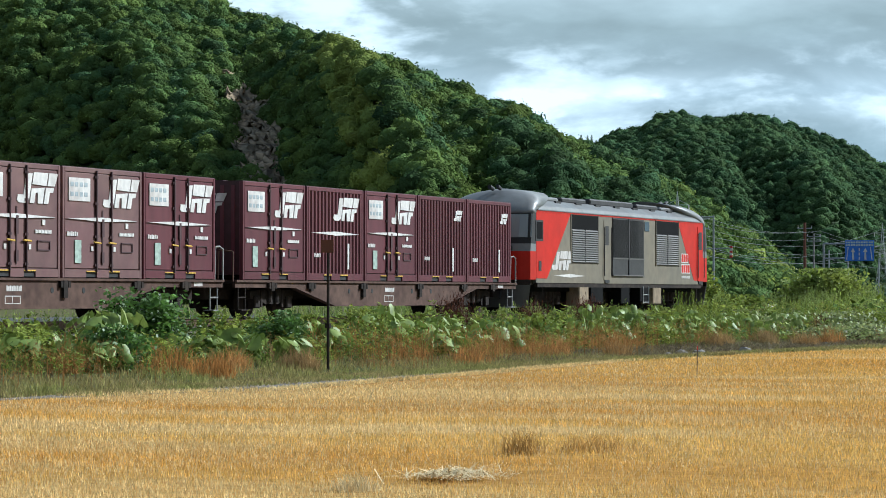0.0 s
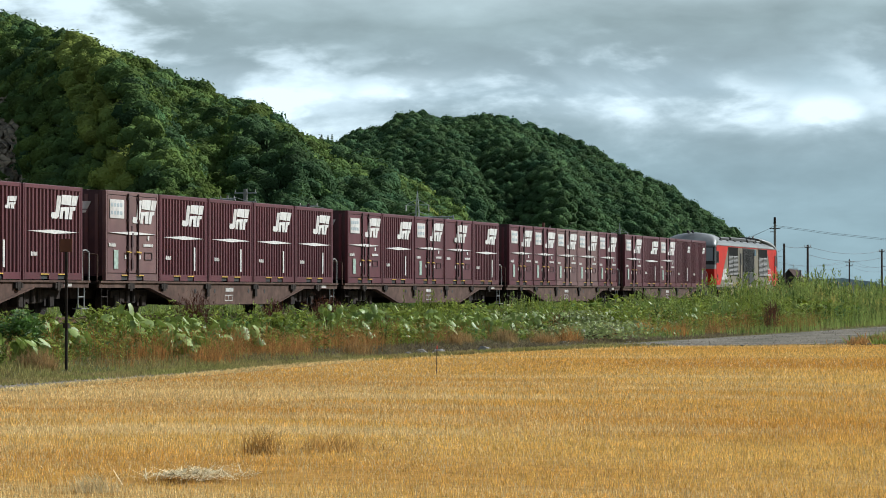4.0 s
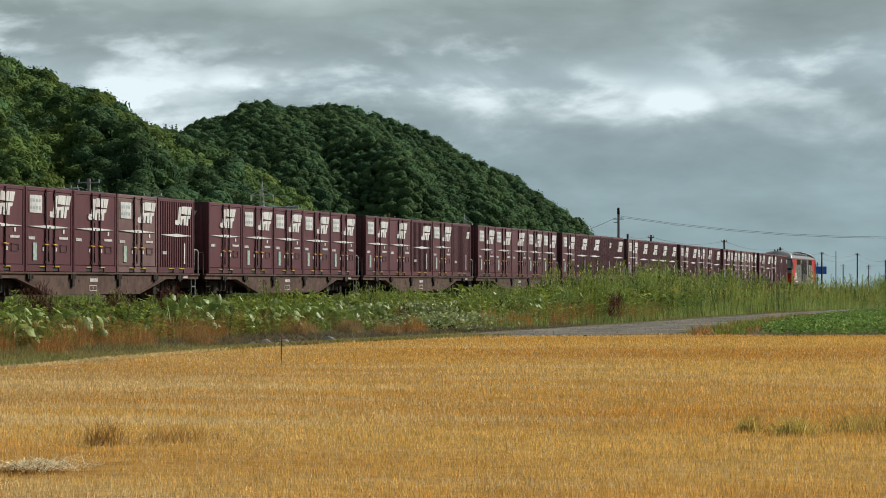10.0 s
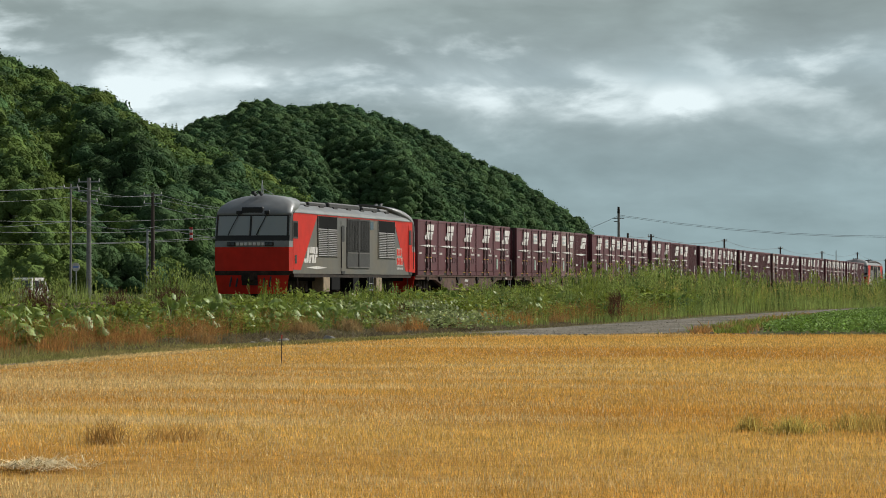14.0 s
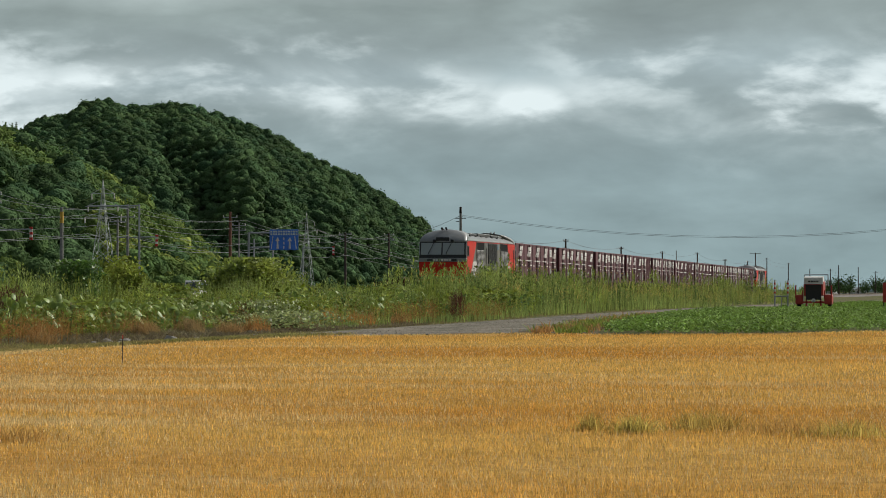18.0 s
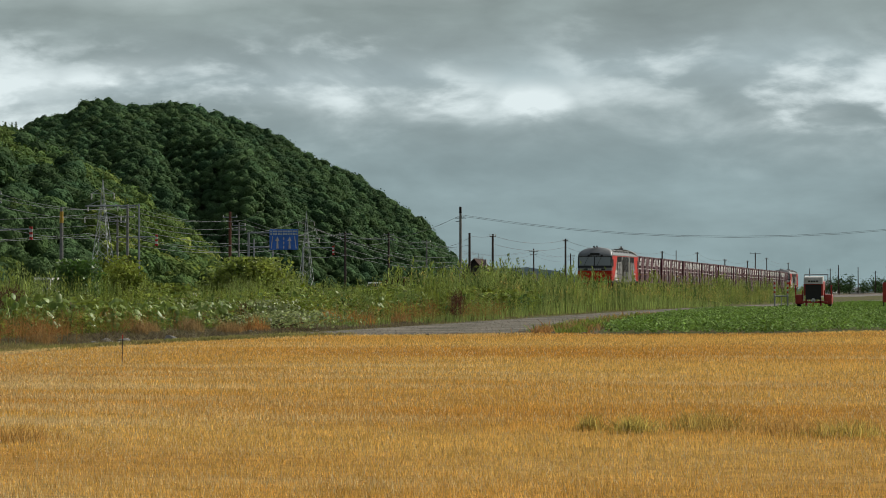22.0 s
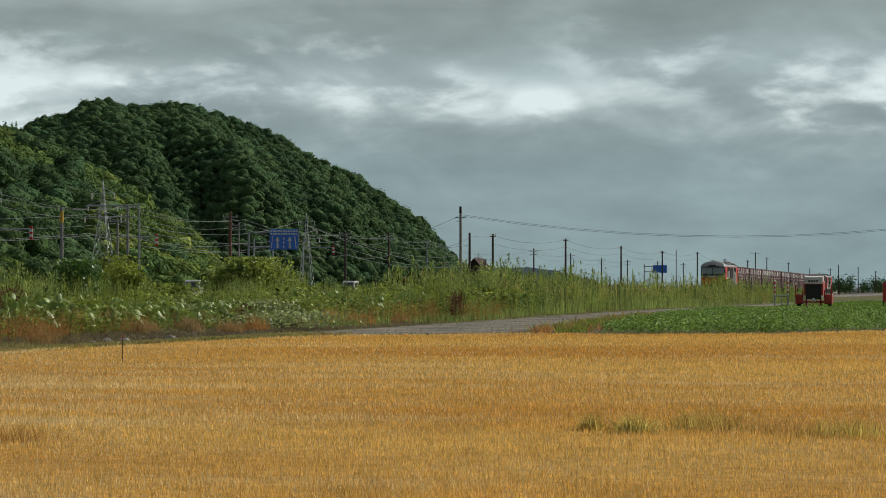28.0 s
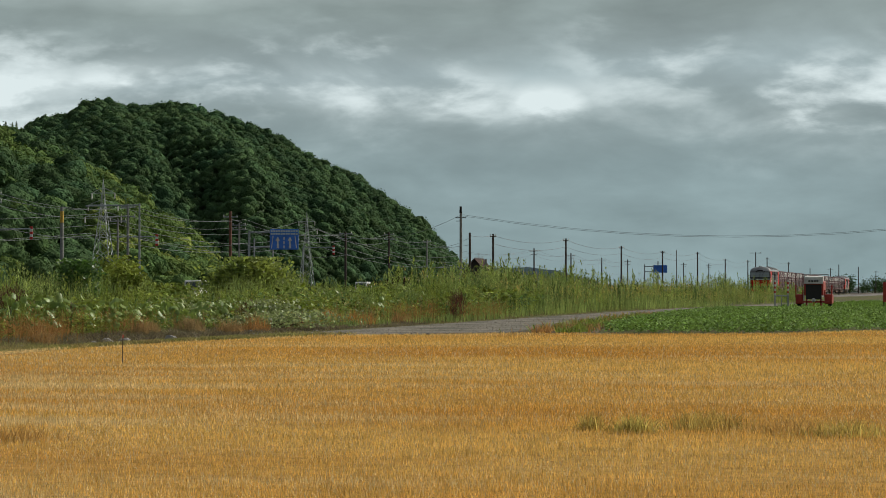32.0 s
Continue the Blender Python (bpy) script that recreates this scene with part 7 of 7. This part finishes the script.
def lattice(x, y, h, w, label):
    root = thing("pylon", label, "pylon", pose(x, y, -1.0 + float(lowering(x, y))))
    t = 0.05

    def half(z):
        return w / 2 * (1 - 0.86 * min(1, z / (h * 0.8))) if z < h * 0.8 else w / 2 * 0.14
    for sx in (-1, 1):
        for sy in (-1, 1):
            part("leg", rods(((sx * half(0), sy * half(0), 0), (sx * half(h * 0.8), sy * half(h * 0.8), h * 0.8), t), ((sx * half(h * 0.8), sy * half(h * 0.8), h * 0.8), (0, 0, h), t), seg=5), "lattice", root)
    n = 8
    for k in range(n):
        z0, z1 = h * 0.8 * k / n, h * 0.8 * (k + 1) / n
        bm = bmesh.new()
        for s in (-1, 1):
            rod(bm, (-half(z0), s * half(z0), z0), (half(z1), s * half(z1), z1), t * 0.6, seg=4)
            rod(bm, (half(z0), s * half(z0), z0), (-half(z1), s * half(z1), z1), t * 0.6, seg=4)
            rod(bm, (s * half(z0), -half(z0), z0), (s * half(z1), half(z1), z1), t * 0.6, seg=4)
        part("bracing", bm, "lattice", root)
    for z, r in ((0.68, 0.16), (0.78, 0.13), (0.88, 0.10)):
        part("crossarm", rods(((-h * r, 0, h * z), (h * r, 0, h * z), t), ((-h * r, 0, h * z), (0, 0, h * (z + 0.05)), t * 0.7), ((h * r, 0, h * z), (0, 0, h * (z + 0.05)), t * 0.7), seg=5), "lattice", root)
        for s in (-1, 1):
            part("insulator", rods(((s * h * r, 0, h * z), (s * h * r, 0, h * (z - 0.05)), 0.1), seg=6), "white", root)


lattice(-152, 630, 18.6, 3.4, "grey steel lattice pylon at the foot of the hill")
lattice(-122.0, 384, 16.6, 3.6, "grey steel lattice pylon beyond the highway")
lattice(-230, 1290, 19, 3.6, "distant grey steel lattice pylon")
for dz, s in ((0.68, -0.16), (0.78, 0.13), (0.88, -0.1), (0.68, 0.16)):
    cable((-152 + s * 18.6, 630, 18.6 * dz - 1.8), (-122 + s * 13.5, 384, 13.5 * dz - 1.6), 3.0, 0.035)
    cable((-122 + s * 13.5, 384, 13.5 * dz - 1.6), (-140 + s * 13.5, 200, 13.5 * dz - 1.6), 2.5, 0.03)
    cable((-152 + s * 18.6, 630, 18.6 * dz - 1.8), (-230 + s * 19, 1290, 19 * dz - 1.8), 5.0, 0.05)


def guardrail():
    root = thing("guardrail", "white steel guardrail along the highway", "guardrail", pose(-73.0, 0, -1.05))
    bm = prism(bmesh.new(), [(-0.03, 0.42), (0.03, 0.47), (-0.03, 0.58), (0.03, 0.69), (-0.03, 0.74), (-0.06, 0.74), (-0.06, 0.42)], 215, 420, "y")
    part("beam", bm, "white", root)
    first = None
    for y in np.arange(215, 421, 4.0):
        if first is None:
            first = part("post", rods(((-0.1, 0, -0.2), (-0.1, 0, 0.7), 0.05), seg=6), "galv", root)
            first.matrix_basis = pose(0, y, 0)
        else:
            same("post", first, root, pose(0, y, 0))


guardrail()


def shed():
    root = thing("shed", "small dark wooden shed with a steep brown roof", "shed", pose(-73.2, 407, -0.9))
    part("wall", prism(bmesh.new(), [(-2.3, 0), (-2.3, 2.2), (0, 4.9), (2.3, 2.2), (2.3, 0)], 0, 7, "y"), "shedwall", root)
    for s in (-1, 1):
        bm = prism(bmesh.new(), [(0, 5.12), (0, 4.98), (s * 2.75, 1.62), (s * 2.75, 1.78)], -0.35, 7.4, "y")
        part("roof_slope", bm, "shedroof", root)
    part("door", boxes((-0.5, 0.5, -0.04, 0.02, 0, 2.1)), "wood_pole", root)
    part("chimney", boxes((0.7, 1.0, 4.5, 4.8, 3.4, 5.0)), "concrete", root)


shed()
root = thing("farm_shed", "low far shed with a dull brown roof", "shed", pose(-86, 418, -0.9))
part("wall", boxes((-4, 3, 0, 5, 0, 1.6)), "shedwall", root)
part("roof", prism(bmesh.new(), [(-4.3, 1.6), (-0.5, 2.4), (3.3, 1.6)], -0.4, 5.4, "y"), "shedroof", root)


def far_tree(x, y, h, seed, mat="wood_far"):
    rng = np.random.default_rng(seed)
    root = thing("tree", "far dark green roadside tree", "tree", pose(x, y, -1.0 + float(lowering(x, y))), "far trees on the horizon")
    bm = rod(bmesh.new(), (0, 0, -0.3), (0, 0, h * 0.6), h * 0.03, h * 0.012, seg=6)
    for k in range(5):
        g = rng.uniform(0, 6.28)
        rod(bm, (0, 0, h * rng.uniform(0.25, 0.5)), (math.cos(g) * h * 0.2, math.sin(g) * h * 0.2, h * rng.uniform(0.5, 0.8)), h * 0.012, h * 0.005, seg=5)
    part("trunk", bm, "bark", root)
    n = 420
    c = rng.normal(size=(n, 3)) * np.array([0.17, 0.17, 0.2]) * h + np.array([0, 0, 0.62 * h])
    a = rng.normal(size=(n, 3))
    b = rng.normal(size=(n, 3))
    s = 0.085 * h
    V = np.stack([c - a * s * 0.6, c + b * s * 0.6, c + (a + b) * s * 0.3], 1).reshape(-1, 3)
    crown = fast_mesh("crown", V, np.arange(3 * n).reshape(-1, 3), mat)
    crown.parent = root
    tagged(crown, kind="stuff")


def meadow():
    """A green grass strip behind the crop, up to a far field track."""
    sheet("meadow", [(-14.4, 192.5), (26, 192.5), (40, 330), (-12.0, 330)], -0.90, "meadow", "flat green meadow behind the crop field", "meadow")
    rng = np.random.default_rng(83)
    n = 9000
    y = 193 + 130 * rng.uniform(0, 1, n) ** 1.3
    x = rng.uniform(-14.0, -1.5, n)
    z = -0.90 + lowering(x, y)
    blades("meadow_grass", x, y, z - 0.01, rng.uniform(0.10, 0.3, n), 0.03, 0.4, "crop", "green meadow grass behind the crop", "grass", rng)


meadow()


def far_house(x, y, w, h, turn, roof, label):
    root = thing("house", label, "house", pose(x, y, -1.0 + float(lowering(x, y)), 0, 0, turn), "far houses on the horizon")
    wall = part("wall", prism(bmesh.new(), [(-w / 2, 0), (-w / 2, h * 0.6), (0, h * 0.92), (w / 2, h * 0.6), (w / 2, 0)], 0, w * 1.3, "y"), "white", root, "pale wall")
    for s in (-1, 1):
        part("roof_slope", prism(bmesh.new(), [(0, h), (0, h * 0.92), (s * w * 0.56, h * 0.52), (s * w * 0.56, h * 0.59)], -0.4, w * 1.3 + 0.4, "y"), roof, root)
        part("window", boxes((s * w * 0.25 - 0.5, s * w * 0.25 + 0.5, -0.03, 0.02, h * 0.2, h * 0.42)), "glass", root)


far_house(-62.0, 1420, 6, 3.6, 25, "galv", "far pale house with a grey roof")
far_house(-41.0, 1330, 6, 3.6, -15, "shedroof", "far pale house with a brown roof")
far_house(-78.0, 1500, 8, 3.6, 70, "teal", "far long barn with a green roof")
for k, (x, y, top) in enumerate(((-43.5, 850, 6.0), (-47, 870, 5.0), (-38.2, 860, 5.4), (-36.5, 950, 4.6), (-30.5, 880, 5.8), (-27.2, 930, 4.4), (-55.0, 900, 5.2))):
    pole(x, y, top, "wood_pole", "far dark wooden utility pole beyond the fields", 0.17, arms=((0.4, 1.8),) if k % 2 else ())

rng_t = np.random.default_rng(81)
for k in range(40):
    # a loose hedge row of darker trees in front of the houses
    a = math.radians(rng_t.choice([1.35, 1.6, 2.0, 2.35, 2.75, 3.15]) + rng_t.normal(0, 0.13))
    d = rng_t.uniform(1080, 1300)
    far_tree(-d * math.sin(a), d * math.cos(a), rng_t.uniform(3.5, 7.5), 1200 + k, "dark_leaves")
for k in range(34):
    a = math.radians(rng_t.uniform(1.2, 3.6) if k < 28 else rng_t.uniform(3.6, 6.2))
    d = rng_t.uniform(1300, 2100)
    far_tree(-d * math.sin(a), d * math.cos(a), rng_t.uniform(3.5, 6.0), 900 + k)


# ---- traffic on the highway ----
def wheels(root, xs, ys, r, w=0.2):
    for y in ys:
        for s in (-1, 1):
            bm = rod(bmesh.new(), (s * xs, y, r), (s * (xs - w), y, r), r, seg=18)
            t = part("wheel", bm, "black", root)
            part("rim", rod(bmesh.new(), (s * (xs + 0.01), y, r), (s * (xs - 0.05), y, r), r * 0.6, seg=12), "galv", t)


def truck():
    root = thing("box_truck", "white box truck with teal panels on its cargo box", "truck")
    cargo = part("cargo_box", box(bmesh.new(), -1.2, 1.2, -8.4, 1.7, 0.95, 3.85, 0.04), "white", root, "white cargo box")
    for s in (-1, 1):
        part("side_panel", boxes((min(s * 1.2, s * 1.208), max(s * 1.2, s * 1.208), -8.2, 1.5, 2.1, 3.75)), "teal", cargo, "teal upper panel")
        part("side_panel", boxes((min(s * 1.2, s * 1.208), max(s * 1.2, s * 1.208), -8.2, -4.9, 1.2, 2.0)), "teal", cargo, "teal panel")
        part("lettering_bar", boxes(*[(min(s * 1.208, s * 1.214), max(s * 1.208, s * 1.214), -3.6 + 0.6 * k, -3.2 + 0.6 * k, z, z + 0.22) for k in range(5) for z in (2.85, 3.12)]), "signred", cargo)
    part("front_panel", boxes((-1.1, 1.1, 1.7, 1.71, 2.55, 3.75)), "poster", cargo)
    bm = prism(bmesh.new(), [(1.85, 0.55), (3.5, 0.55), (3.55, 1.3), (3.3, 2.35), (2.9, 2.5), (1.85, 2.5)], -1.05, 1.05)
    cab = part("cab", bm, "white", root, "white cab")
    part("windscreen", prism(bmesh.new(), [(3.52, 1.4), (3.555, 1.4), (3.33, 2.28), (3.29, 2.28)], -0.95, 0.95), "glass", cab)
    for s in (-1, 1):
        part("side_window", boxes((min(s * 1.03, s * 1.06), max(s * 1.03, s * 1.06), 2.3, 3.2, 1.45, 2.2)), "glass", cab)
        part("headlight", boxes((min(s * 0.6, s * 0.98), max(s * 0.6, s * 0.98), 3.5, 3.57, 0.75, 0.95)), "glass", cab)
    part("bumper", box(bmesh.new(), -1.05, 1.05, 3.45, 3.65, 0.4, 0.68, 0.03), "galv", root)
    part("chassis", boxes((-0.45, 0.45, -8.2, 3.2, 0.55, 0.9)), "iron", root)
    wheels(root, 1.1, (2.7, -5.6, -6.7), 0.48, 0.28)
    return root


def van(label, mat="white", length=3.4, height=1.85):
    root = thing("van", label, "van")
    L = length / 2
    w = 0.74
    pts = [(-L, 0.35), (-L, 1.0), (-L + 0.12, height - 0.12), (-L + 0.3, height), (L - 1.1, height), (L - 0.75, height - 0.12), (L - 0.25, 1.05), (L, 0.85), (L, 0.35)]
    body = part("body", prism(bmesh.new(), pts, -w, w), mat, root, "white painted body")
    for s in (-1, 1):
        for y0, y1 in ((-L + 0.3, -0.25), (-0.15, L - 0.75)):
            part("side_window", boxes((min(s * w, s * (w + 0.01)), max(s * w, s * (w + 0.01)), y0, y1, 1.08, height - 0.22)), "glass", body)
        part("tail_lamp", boxes((min(s * 0.56, s * 0.72), max(s * 0.56, s * 0.72), -L - 0.015, -L + 0.02, 0.75, 1.0)), "signred", body)
    part("rear_window", prism(bmesh.new(), [(-L - 0.012, 1.08), (-L + 0.02, 1.08), (-L + 0.13, height - 0.2), (-L + 0.09, height - 0.2)], -0.62, 0.62), "glass", body)
    part("windscreen", prism(bmesh.new(), [(L - 0.27, 1.1), (L - 0.235, 1.1), (L - 0.72, height - 0.15), (L - 0.76, height - 0.15)], -0.66, 0.66), "glass", body)
    part("bumper", box(bmesh.new(), -w, w, -L - 0.06, -L + 0.1, 0.3, 0.52, 0.02), "white", root)
    wheels(root, 0.72, (-L + 0.55, L - 0.55), 0.28, 0.16)
    return root


def steady_drive(t0, y0, v):
    return [(t, y0 + v * (t - t0)) for t in (0, 8, 16, 24, 32)]


TRAFFIC = [
    (truck(), -74.8, steady_drive(3.0, 376.0, -20.0)),
    (van("white boxy minivan driving on the highway"), -78.2, steady_drive(18.0, 277.0, 21.4)),
    (van("white delivery van driving on the highway", height=1.95), -78.2, steady_drive(24.0, 270.0, 19.5)),
    (van("white small van driving on the highway"), -78.2, steady_drive(28.0, 277.0, 19.5)),
    (van("white compact van driving on the highway", length=3.8), -78.2, steady_drive(32.0, 277.0, 18.0)),
]


# ---- what moves ----
def motions():
    times = [0, 2, 4, 6, 8, 10, 12, 14, 16, 18, 20, 22, 24, 26, 28, 30, 32]
    for ob, offset, height in TRAIN:
        walk(ob, [(t, pose(TRACK_X, train_at(t) + offset, height + float(lowering(TRACK_X, train_at(t) + offset)))) for t in times])
    # the clouds drift slowly to the right
    walk(clouds, [(t, pose(0, 0, 0, 0, 0, 0.42 - 0.026 * t)) for t in (0, 8, 16, 24, 32)])
    for ob, x, rows in TRAFFIC:
        walk(ob, [(t, pose(x, y, -0.75 + float(lowering(x, y)), 0, 0, 180 if rows[0][1] > rows[-1][1] else 0)) for t, y in rows])


motions()
